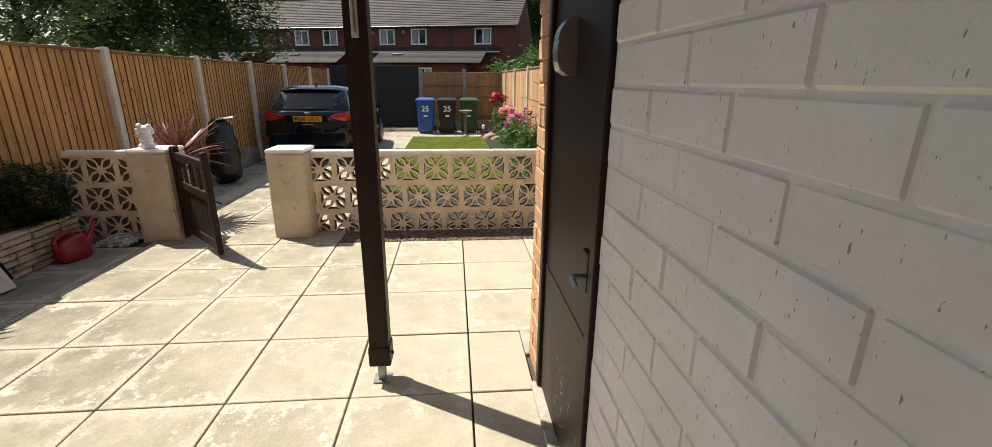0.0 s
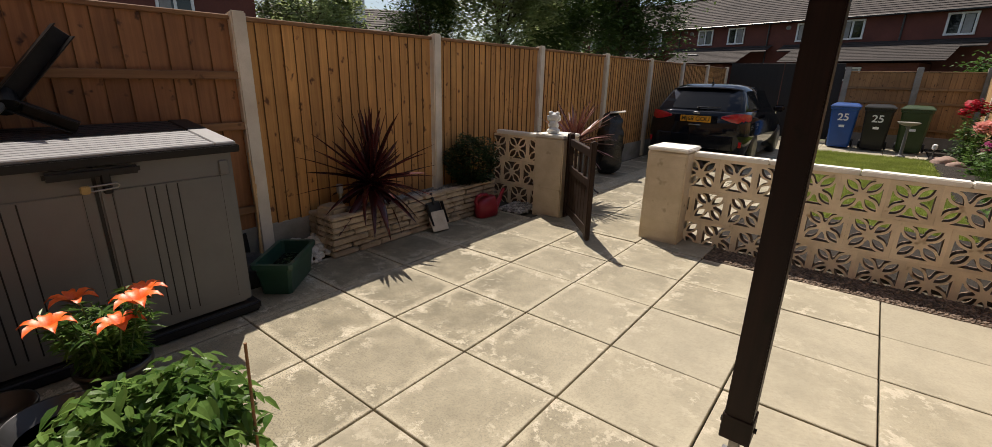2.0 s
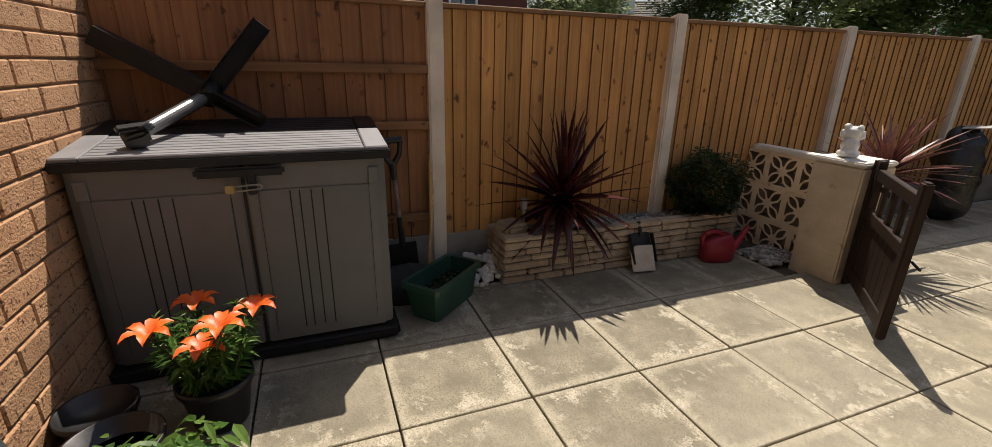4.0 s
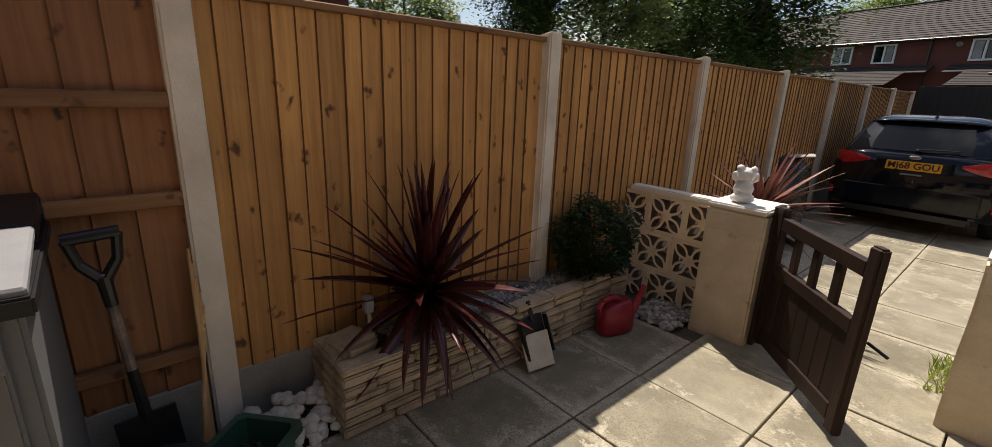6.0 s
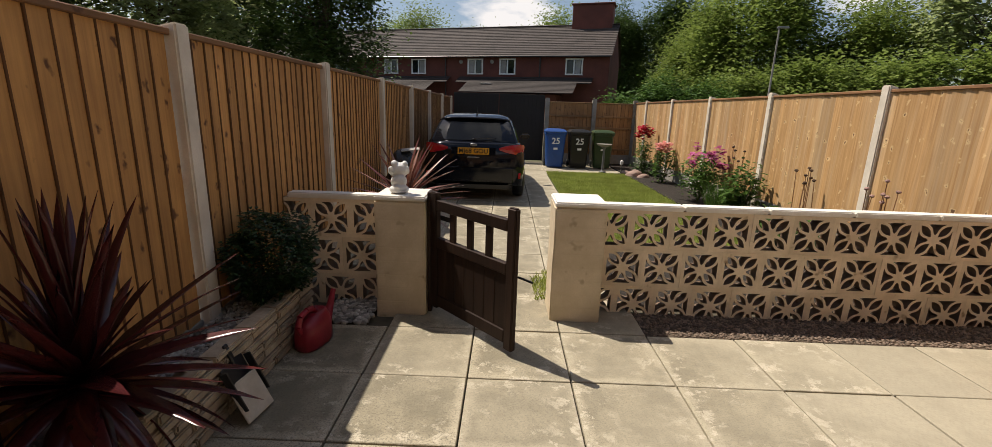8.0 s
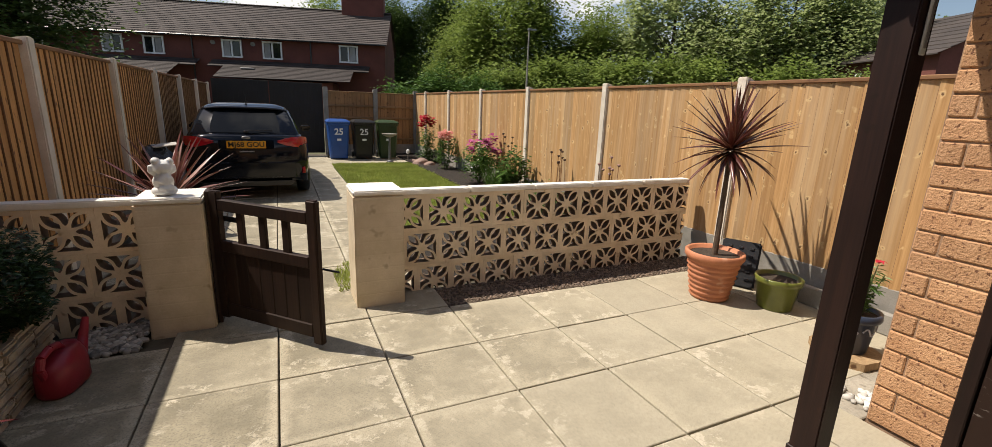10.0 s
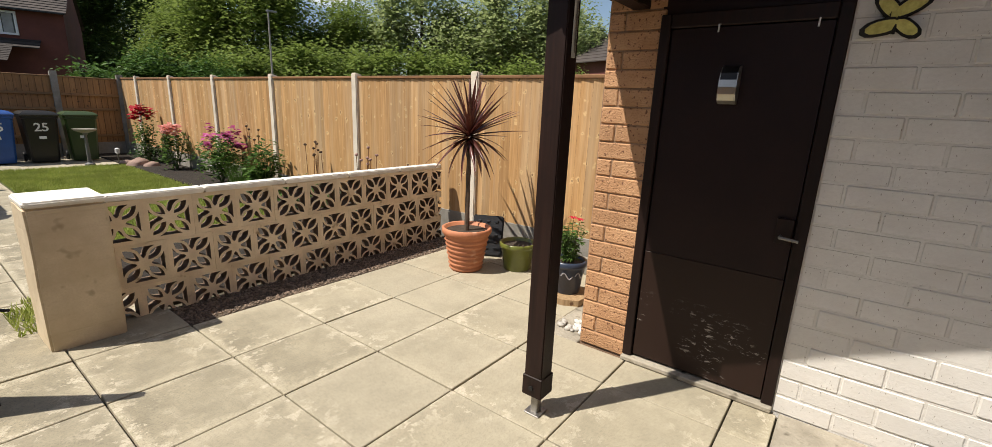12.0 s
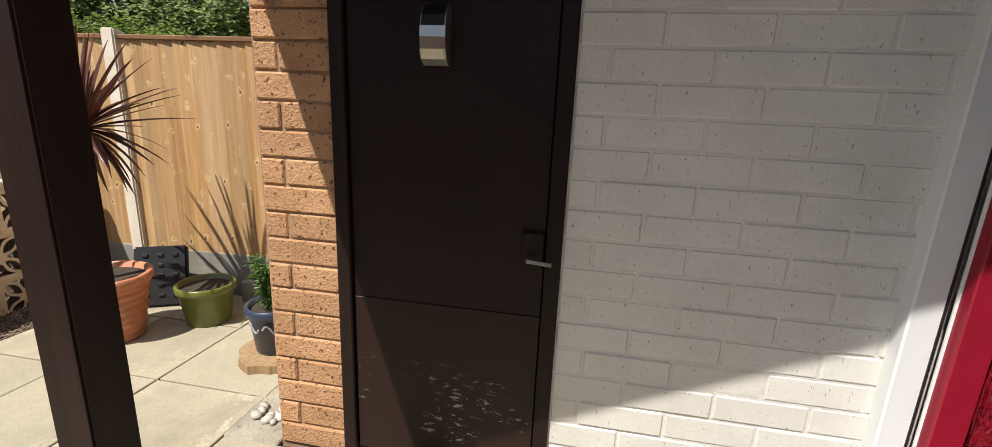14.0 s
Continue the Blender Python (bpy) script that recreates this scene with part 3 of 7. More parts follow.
def canopy_post():
    """Dark-stained square timber post on a bolted steel shoe."""
    p = thing("canopy_post", pose(0.752, 0.155, 0), "dark brown timber canopy post on a steel shoe", "post")
    bm = box_bm((-0.05, -0.05, 0.105), (0.05, 0.05, 2.14), 0.005, 2)
    part("shaft", bm, M_DARKWOOD, p)
    bm = bmesh.new()
    cube(bm, (0.112, 0.112, 0.11), (0, 0, 0.165), None, 0.004)
    part("shoe", bm, M_DARKWOOD, p, "painted metal shoe round the post foot")
    part("stub", box_bm((-0.02, -0.02, 0.0), (0.02, 0.02, 0.12), 0.003), M_STEEL, p)
    part("base_plate", box_bm((-0.045, -0.045, 0.0), (0.045, 0.045, 0.006), 0.002), M_STEEL, p)
    for s in (-1, 1):
        bm = bmesh.new()
        rod(bm, (s * 0.055, 0, 0.16), (s * 0.066, 0, 0.16), 0.012, None, 6)
        part("bolt", bm, M_BLACKMETAL, p)
    return p


canopy_post()
th = thing("wall_thermometer", pose(0.752, 0.100, 1.83), "slim white garden thermometer fixed to the post", "thermometer")
part("plate", box_bm((-0.016, -0.006, -0.11), (0.016, 0.0, 0.16), 0.003), surface("pale_thermometer_plate", (0.55, 0.55, 0.50), (0.4, 0.4, 0.36), 0.5), th)
part("tube", box_bm((-0.005, -0.010, -0.09), (0.005, -0.006, 0.14), 0.002), M_STEEL, th)


# ---------------------------------------------------------------- screen walls and piers
def screen_block_mesh(s=0.2965, d=0.095, cut=None):
    """A pierced block: four lens holes on the diagonals and four three-sided holes on the sides, between curved bands."""
    loops = [[(-s / 2, -s / 2), (s / 2, -s / 2), (s / 2, s / 2), (-s / 2, s / 2)]]
    f = s / 2 - 0.026
    for q in range(4):
        a = math.pi / 4 + q * math.pi / 2
        ca, sa = math.cos(a), math.sin(a)
        r0, r1 = 0.036, f * math.sqrt(2) - 0.016
        up, dn = [], []
        for k in range(8):
            u = k / 7
            w = 0.027 * math.sin(math.pi * u) ** 0.85
            r = r0 + (r1 - r0) * u
            up.append((r * ca - w * sa, r * sa + w * ca))
            dn.append((r * ca + w * sa, r * sa - w * ca))
        loops.append(dn + up[-2:0:-1])
        b = q * math.pi / 2
        cb, sb = math.cos(b), math.sin(b)
        # a three-sided hole between two lenses, a rib's width away from each
        side = [(0.043, 0.004)]
        for k in range(9):
            r = 0.050 + 0.125 * k / 8
            u = min(max((r - r0) / (r1 - r0), 0.0), 1.0)
            w = 0.027 * math.sin(math.pi * u) ** 0.85 + 0.019
            x, y = (r + w) * math.sqrt(0.5), (r - w) * math.sqrt(0.5)
            if x > f - 0.004:
                break
            side.append((x, max(y, 0.005)))
        top = side[-1][1] + (f - side[-1][0]) * 1.1
        pts = side + [(f, top), (f, -top)] + [(x, -y) for x, y in side[::-1]]
        loops.append([(x * cb - y * sb, x * sb + y * cb) for x, y in pts])
    bm = bmesh.new()
    edges = []
    rings = []
    for lp in loops:
        vs = [bm.verts.new((x, 0, z)) for x, z in lp]
        rings.append(vs)
        for k in range(len(vs)):
            edges.append(bm.edges.new((vs[k], vs[(k + 1) % len(vs)])))
    bmesh.ops.triangle_fill(bm, use_beauty=True, use_dissolve=False, edges=edges)
    front = list(bm.faces)
    back = {v: bm.verts.new((v.co.x, d, v.co.z)) for v in list(bm.verts)}
    for fc in front:
        bm.faces.new([back[v] for v in fc.verts][::-1])
    for vs in rings:
        for k in range(len(vs)):
            a, b = vs[k], vs[(k + 1) % len(vs)]
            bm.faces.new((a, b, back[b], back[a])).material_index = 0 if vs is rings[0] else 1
    if cut:
        bmesh.ops.bisect_plane(bm, geom=bm.verts[:] + bm.edges[:] + bm.faces[:], plane_co=(cut - s / 2, 0, 0), plane_no=(1, 0, 0), clear_outer=True)
    me = mesh_of("screen_block", bm, M_CREAM_BLOCK)
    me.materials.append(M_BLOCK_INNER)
    return me


BLOCK = screen_block_mesh()
BP = 0.297


def screen_wall(name, x0, x1, y, first, label):
    """Three courses of pierced blocks under a coping; the lowest stands a little in the ground."""
    w = thing(name, pose(0, y, 0), label, "screen wall", kind="structure")
    top = 0.815
    for r in range(3):
        zc = top - BP / 2 - r * BP
        x = first[r] + BP / 2
        while x - BP / 2 < x1 - 0.03:
            if x + BP / 2 > x0 + 0.03:
                over = x + BP / 2 - x1
                piece("screen_block", BLOCK if over < 0.01 else screen_block_mesh(cut=BP - over), w, pose(x, random.uniform(-0.003, 0.003), zc, 0, random.uniform(-0.4, 0.4), 0))
            x += BP
        part("bed_joint", box_bm((x0, 0.012, zc - BP / 2 - 0.005), (x1, 0.090, zc - BP / 2 + 0.005)), M_CREAM, w)
    n = 5 if x1 - x0 > 2 else 1
    for k in range(n):
        a, b = x0 + (x1 - x0) * k / n, x0 + (x1 - x0) * (k + 1) / n
        part("coping", box_bm((a + 0.002, -0.006, top), (b - 0.002, 0.104, top + 0.042), 0.008, 2), M_COPING, w, "white-painted coping stone")
    return w


screen_wall("screen_wall_long", -0.31, 2.785, 2.80, (-0.371, -0.557, -0.447), "cream pierced concrete block garden wall with a white coping")
screen_wall("screen_wall_short", -2.67, -1.93, 2.84, (-2.79, -2.86, -2.74), "short cream pierced concrete block wall by the planter")


def pier(name, x0, x1, y0, y1, h, label):
    p = thing(name, pose(0, 0, 0), label, "pier", kind="structure")
    bm = box_bm((x0, y0, -0.05), (x1, y1, h - 0.035), 0.012, 2)
    bmesh.ops.subdivide_edges(bm, edges=[e for e in bm.edges if e.calc_length() > 0.2], cuts=5, use_grid_fill=True)
    for v in bm.verts:
        n = noise.noise_vector(v.co * 5)
        v.co.x += n.x * 0.006
        v.co.y += n.y * 0.006
    part("shaft", bm, M_PIER, p)
    part("cap", box_bm((x0 - 0.003, y0 - 0.003, h - 0.035), (x1 + 0.003, y1 + 0.003, h), 0.010, 2), M_COPING, p, "chipped white-painted cap")
    return p


pier("pier_west", -1.95, -1.585, 2.62, 2.97, 0.895, "cream rendered gate pier")
pier("pier_east", -0.665, -0.30, 2.60, 2.98, 0.895, "cream-painted block gate pier with a white cap")


# ---------------------------------------------------------------- garden gate, standing open
def garden_gate():
    a, b = Vector((-1.545, 2.70, 0)), Vector((-0.940, 2.06, 0))
    yaw = math.degrees(math.atan2(b.y - a.y, b.x - a.x))
    L = (b - a).length
    g = thing("garden_gate", pose(a.x, a.y, 0, 0, 0, yaw), "dark brown weathered timber garden gate standing open", "gate")
    part("hinge_stile", box_bm((0, -0.022, 0.05), (0.075, 0.022, 0.925), 0.006, 2), M_GATEWOOD, g)
    bm = box_bm((L - 0.075, -0.024, 0.03), (L, 0.024, 0.95), 0.010, 3)
    part("lock_stile", bm, M_GATEWOOD, g)
    part("top_rail", box_bm((0.075, -0.02, 0.80), (L - 0.075, 0.02, 0.875), 0.005), M_GATEWOOD, g)
    part("middle_rail", box_bm((0.075, -0.02, 0.525), (L - 0.075, 0.02, 0.60), 0.005), M_GATEWOOD, g)
    part("bottom_rail", box_bm((0.075, -0.02, 0.07), (L - 0.075, 0.02, 0.16), 0.005), M_GATEWOOD, g)
    for k in range(3):
        x = 0.075 + (L - 0.15) * (k + 0.92) / 3.85
        part("picket", box_bm((x - 0.028, -0.012, 0.58), (x + 0.028, 0.012, 0.82), 0.004), M_GATEWOOD, g)
    n = 7
    w = (L - 0.15) / n
    me = mesh_of("panel_board", box_bm((0.001, -0.009, 0.15), (w - 0.002, 0.009, 0.535), 0.004), M_GATEWOOD)
    for k in range(n):
        piece("panel_board", me, g, pose(0.075 + k * w, 0, 0))
    for z in (0.2, 0.74):
        bm = bmesh.new()
        cube(bm, (0.30, 0.006, 0.035), (0.10, 0.025, z), None, 0.002)
        rod(bm, (-0.03, 0.02, z - 0.04), (-0.03, 0.02, z + 0.04), 0.010)
        part("hinge", bm, M_BLACKMETAL, g)
    bm = bmesh.new()
    rod(bm, (L - 0.01, 0.03, 0.52), (L + 0.11, 0.03, 0.52), 0.007)
    part("bolt", bm, M_BLACKMETAL, g)
    return g


garden_gate()
hp = part("gate_post", box_bm((-1.580, 2.685, 0.0), (-1.550, 2.80, 0.92), 0.004), M_GATEWOOD)
tagged(hp, "dark brown timber hanging post fixed to the pier", "gate post")


# ---------------------------------------------------------------- outhouse door
def outhouse_door():
    d = thing("outhouse_door", east(DOOR_A), "closed dark brown painted outhouse door with scuffed foot", "door")
    W = DOOR_A - DOOR_B
    part("frame_left", box_bm((0.0, -0.015, 0.03), (0.055, 0.08, 2.02), 0.005), M_DARKWOOD, d)
    part("frame_right", box_bm((W - 0.055, -0.015, 0.03), (W, 0.08, 2.02), 0.005), M_DARKWOOD, d)
    part("frame_head", box_bm((0.055, -0.015, 1.95), (W - 0.055, 0.08, 2.02), 0.005), M_DARKWOOD, d)
    part("threshold", box_bm((0, -0.04, 0.0), (W, 0.08, 0.03), 0.005), M_ROUGHCONC, d, "worn concrete threshold")
    part("leaf", box_bm((0.060, 0.005, 0.7215), (W - 0.060, 0.045, 1.946), 0.002), M_DOORPAINT, d)
    m, nt, b = nodes_of("scuffed_door_paint")
    vec = world_vec(nt)
    sep = nt.nodes.new("ShaderNodeSeparateXYZ")
    nt.links.new(vec, sep.inputs[0])
    chips = ramp_node(nt, noise_node(nt, vec, 24, 8, 0.78, (1, 0.7, 2.0)), 0.565, 0.59)
    zone = ramp_node(nt, noise_node(nt, vec, 2.9, 2), 0.51, 0.60)
    chips = mix_node(nt, 1.0, chips, zone, "MULTIPLY")
    low = nt.nodes.new("ShaderNodeMapRange")
    low.inputs["From Min"].default_value, low.inputs["From Max"].default_value = 0.50, 0.30
    nt.links.new(sep.outputs[2], low.inputs[0])
    chips = mix_node(nt, 1.0, chips, low.outputs[0], "MULTIPLY")
    nt.links.new(mix_node(nt, chips, (0.022, 0.011, 0.008), (0.36, 0.32, 0.29)), b.inputs["Base Color"])
    b.inputs["Roughness"].default_value = 0.5
    b.inputs["Specular IOR Level"].default_value = 0.25
    bump_node(nt, b, noise_node(nt, vec, 30), 0.15, 0.002)
    part("kick_panel", box_bm((0.062, 0.003, 0.045), (W - 0.060, 0.045, 0.720), 0.002), m, d, "lower panel with flaking paint")
    bm = bmesh.new()
    cube(bm, (0.075, 0.02, 0.13), (W - 0.10, -0.005, 0.97), None, 0.004)
    part("lock_plate", bm, M_DARKWOOD, d, "dark metal rim lock")
    bm = bmesh.new()
    rod(bm, (W - 0.11, -0.01, 0.945), (W - 0.11, -0.055, 0.945), 0.008)
    rod(bm, (W - 0.11, -0.05, 0.945), (W - 0.03, -0.055, 0.940), 0.008)
    part("handle", bm, M_STEEL, d)
    for x in (0.30, W - 0.12):
        bm = bmesh.new()
        rod(bm, (x, 0.0, 1.955), (x, -0.035, 1.950), 0.004)
        rod(bm, (x, -0.033, 1.950), (x, -0.036, 1.915), 0.004)
        part("hook", bm, M_WHITEPLASTIC, d, "small white hook")
    return d


outhouse_door()


def solar_light():
    """A bowed steel case: dark cell over the top, a steel band, a milky lens below."""
    s = thing("solar_wall_light", east(-0.352, 1.665, WALL_X + 0.004), "small steel solar light on the brown door", "wall light")
    steel = surface("brushed_steel", (0.62, 0.60, 0.55), (0.5, 0.48, 0.44), 0.3, 6, 200, 0.05, metal=0.9)
    prof = [(-0.014, 0.092), (-0.040, 0.082), (-0.058, 0.055), (-0.067, 0.022), (-0.070, -0.012), (-0.066, -0.048), (-0.056, -0.078), (-0.030, -0.094)]

    def strip(lo, hi, w, out):
        bm = bmesh.new()
        pts = [(y - out, z) for y, z in prof[lo:hi + 1]] + [(0.0, prof[hi][1]), (0.0, prof[lo][1])]
        ends = [[bm.verts.new((x, y, z)) for y, z in pts] for x in (-w, w)]
        n = len(pts)
        for k in range(n):
            bm.faces.new((ends[0][k], ends[0][(k + 1) % n], ends[1][(k + 1) % n], ends[1][k]))
        bm.faces.new(ends[0])
        bm.faces.new(ends[1][::-1])
        return bm
    part("housing", strip(0, 7, 0.042, 0.0), steel, s)
    part("solar_cell", strip(0, 3, 0.0375, 0.002), M_BLACKPLASTIC, s, "dark solar cell")
    part("lens", strip(5, 6, 0.036, 0.003), surface("milky_lens", (0.75, 0.70, 0.52), (0.68, 0.63, 0.46), 0.25), s, "milky yellow lens")
    return s


solar_light()

# ---------------------------------------------------------------- back door and tall window of the house
def back_door():
    d = thing("back_door", pose(0, 0, 0), "open red panelled back door in a white plastic frame", "door")
    y0, y1 = HOUSE_Y - 0.075, HOUSE_Y + 0.022
    part("jamb", box_bm((DR_B - 0.075, y0, 0.10), (DR_B, y1, 2.14), 0.006), M_WHITEPLASTIC, d)
    part("jamb", box_bm((DR_A, y0, 0.10), (DR_A + 0.075, y1, 2.14), 0.006), M_WHITEPLASTIC, d)
    part("head", box_bm((DR_A + 0.075, y0, 2.065), (DR_B - 0.075, y1, 2.14), 0.006), M_WHITEPLASTIC, d)
    part("trim", box_bm((DR_B + 0.001, HOUSE_Y - 0.004, 0.05), (DR_B + 0.006, HOUSE_Y + 0.05, 2.14), 0.001), M_WHITEPLASTIC, d)
    part("sill", box_bm((DR_A, HOUSE_Y - 0.20, 0.04), (DR_B, HOUSE_Y + 0.10, 0.10), 0.008), M_WHITEPLASTIC, d, "white threshold sill")
    part("seal", box_bm((DR_B - 0.079, HOUSE_Y - 0.066, 0.12), (DR_B - 0.0755, HOUSE_Y - 0.059, 2.06)), M_BLACKPLASTIC, d)
    red = surface("red_door_skin", (0.29, 0.009, 0.028), (0.24, 0.008, 0.023), 0.3, 4, 90, 0.08)
    x1 = DR_B - 0.080
    part("leaf", box_bm((x1 - 0.045, HOUSE_Y - 0.93, 0.115), (x1, HOUSE_Y - 0.085, 2.05), 0.004), red, d, "red door leaf")
    part("edge_strip", box_bm((x1 - 0.006, HOUSE_Y - 0.090, 0.115), (x1 + 0.003, HOUSE_Y - 0.078, 2.05), 0.002), M_WHITEPLASTIC, d)
    gloss = surface("deep_red_moulding", (0.30, 0.008, 0.022), (0.16, 0.004, 0.012), 0.14, 22, 60, 0.9, 0.02)
    for za, zb in ((0.25, 0.95), (1.10, 1.90)):
        part("moulded_panel", box_bm((x1 - 0.062, HOUSE_Y - 0.80, za), (x1 - 0.040, HOUSE_Y - 0.17, zb), 0.012, 2), gloss, d, "glossy embossed red panel")
    return d


back_door()


def tall_window():
    w = thing("window_1", pose(0, 0, 0), "tall white plastic window beside the back door", "window", kind="structure")
    y0, y1 = HOUSE_Y - 0.16, HOUSE_Y - 0.09
    for a, b in ((WIN_A + 0.003, WIN_A + 0.07), (WIN_B - 0.07, WIN_B - 0.003), (-0.165, -0.10)):
        part("mullion", box_bm((a, y0, 0.27), (b, y1, 2.13), 0.006), M_WHITEPLASTIC, w)
    for a, b in ((0.225, 0.29), (2.07, 2.135)):
        part("window_rail", box_bm((WIN_A + 0.07, y0, a), (WIN_B - 0.07, y1, b), 0.006), M_WHITEPLASTIC, w)
    part("window_sill", box_bm((WIN_A + 0.003, y1, 0.222), (WIN_B - 0.003, HOUSE_Y + 0.05, 0.25), 0.006), M_WHITEPLASTIC, w)
    for a, b in ((WIN_A + 0.07, -0.165), (-0.10, WIN_B - 0.07)):
        part("pane", box_bm((a, HOUSE_Y - 0.13, 0.29), (b, HOUSE_Y - 0.122, 2.07)), M_GLASS, w, "dark reflecting pane")
    return w


tall_window()

# rough concrete strip at the foot of the white wall, and a mat
apron = part("pavement_apron", box_bm((1.065, HOUSE_Y + 0.005, -0.06), (WALL_X - 0.004, -0.84, 0.004), 0.006), M_ROUGHCONC)
tagged(apron, "rough worn concrete strip under the white wall", "concrete", kind="structure")
corner = part("pavement_corner", box_bm((WALL_X - 0.02, 0.345, -0.06), (2.86, 0.76, -0.004), 0.006), M_ROUGHCONC)
tagged(corner, "broken rough concrete by the brick pier", "concrete", kind="structure")
mat = part("door_mat", box_bm((1.16, -1.80, 0.004), (1.585, -1.38, 0.017), 0.004), surface("charcoal_mat", (0.045, 0.045, 0.047), (0.03, 0.03, 0.032), 0.95, 5, 200, 0.9, 0.004))
tagged(mat, "dark grey door mat on rough concrete", "mat")


def butterfly():
    b = thing("butterfly_ornament", east(-0.955, 1.93, WALL_X - 0.004), "yellow and black metal butterfly on the white wall", "wall ornament")
    yel = surface("butterfly_yellow", (0.62, 0.60, 0.20), (0.40, 0.36, 0.10), 0.45, 30, 90, 0.1)

    def wing(sx, sz, rot, w, h):
        bm = bmesh.new()
        vs = []
        for k in range(14):
            a = 2 * math.pi * k / 14
            r = 1 + 0.18 * math.cos(2 * a + 0.6)
            vs.append(bm.verts.new((w * r * math.cos(a), 0, h * r * math.sin(a))))
        f = bm.faces.new(vs)
        ex = bmesh.ops.extrude_face_region(bm, geom=[f])["geom"]
        bmesh.ops.translate(bm, vec=(0, -0.006, 0), verts=[g for g in ex if isinstance(g, bmesh.types.BMVert)])
        bmesh.ops.transform(bm, matrix=pose(sx, -0.012, sz, 14, rot, 0), verts=bm.verts)
        return bm
    for sx, sz, rot, w, h in ((0.035, 0.05, -40, 0.060, 0.036), (-0.035, 0.045, 40, 0.055, 0.034), (0.030, -0.035, 30, 0.046, 0.032), (-0.050, -0.030, -20, 0.058, 0.036)):
        part("wing", wing(sx, sz, rot, w * 1.16, h * 1.16), M_BLACKMETAL, b, "black wing edge")
        bm = wing(sx, sz, rot, w * 0.85, h * 0.8)
        bmesh.ops.translate(bm, vec=(0, -0.008, 0), verts=bm.verts)
        part("wing_patch", bm, yel, b, "pale yellow wing patch")
    bm = bmesh.new()
    rod(bm, (-0.01, -0.018, -0.06), (0.008, -0.018, 0.075), 0.007)
    part("body", bm, M_BLACKMETAL, b)


butterfly()


# ---------------------------------------------------------------- loose stone and soil
def stones(name, x0, x1, y0, y1, z, n, r0, r1, material, label, category, slope=None, squash=0.7):
    """Many small stones as one heap of real geometry."""
    ico = bmesh.new()
    bmesh.ops.create_icosphere(ico, subdivisions=1, radius=1.0)
    base = np.array([v.co[:] for v in ico.verts])
    idx = np.array([[v.index for v in f.verts] for f in ico.faces])
    ico.free()
    vs, fs = [], []
    for k in range(n):
        r = rng.uniform(r0, r1)
        p = base * r * rng.uniform(0.65, 1.2, 3) * (1, 1, squash) * (1 + rng.uniform(-0.14, 0.14, (len(base), 1)))
        a = rng.uniform(0, 6.28)
        c, s = math.cos(a), math.sin(a)
        p = p @ np.array([[c, s, 0], [-s, c, 0], [0, 0, 1]])
        x, y = rng.uniform(x0, x1), rng.uniform(y0, y1)
        vs.append(p + (x, y, z + (slope(x, y) if slope else 0) + r * 0.25))
        fs.append(idx + k * len(base))
    ob = new(name, raw_mesh(name, np.concatenate(vs).tolist(), np.concatenate(fs).tolist(), material, True))
    return tagged(ob, label, category, kind="stuff")


tagged(part("ground_gravel_bed", box_bm((-0.30, 2.425, -0.06), (2.90, 2.80, -0.012)), M_EARTH), "brown gravel strip along the block wall", "gravel", kind="structure")
stones("gravel", -0.30, 2.88, 2.44, 2.81, -0.012, 5200, 0.006, 0.014, M_GRAVEL, "brown gravel strip along the foot of the block wall", "gravel")
stones("pebbles", -2.30, -1.97, 2.42, 2.80, 0.0, 420, 0.010, 0.030, M_PEBBLE, "grey-white pebbles between planter and pier", "pebbles", lambda x, y: 0.05 * (y - 2.4))
stones("pebbles", -2.62, -2.36, -0.02, 0.30, 0.0, 95, 0.024, 0.045, M_COBBLE, "white cobbles heaped beside the planter", "pebbles", lambda x, y: max(0, -2.36 - x) * 0.55)
stones("pebbles", 1.66, 1.86, 0.36, 0.56, 0.0, 40, 0.014, 0.032, M_COBBLE, "white pebbles on rough concrete by the pier", "pebbles")


# ---------------------------------------------------------------- stone planter
PL_X0, PL_X1, PL_Y0, PL_Y1, PL_H = -2.69, -2.335, 0.30, 2.42, 0.355


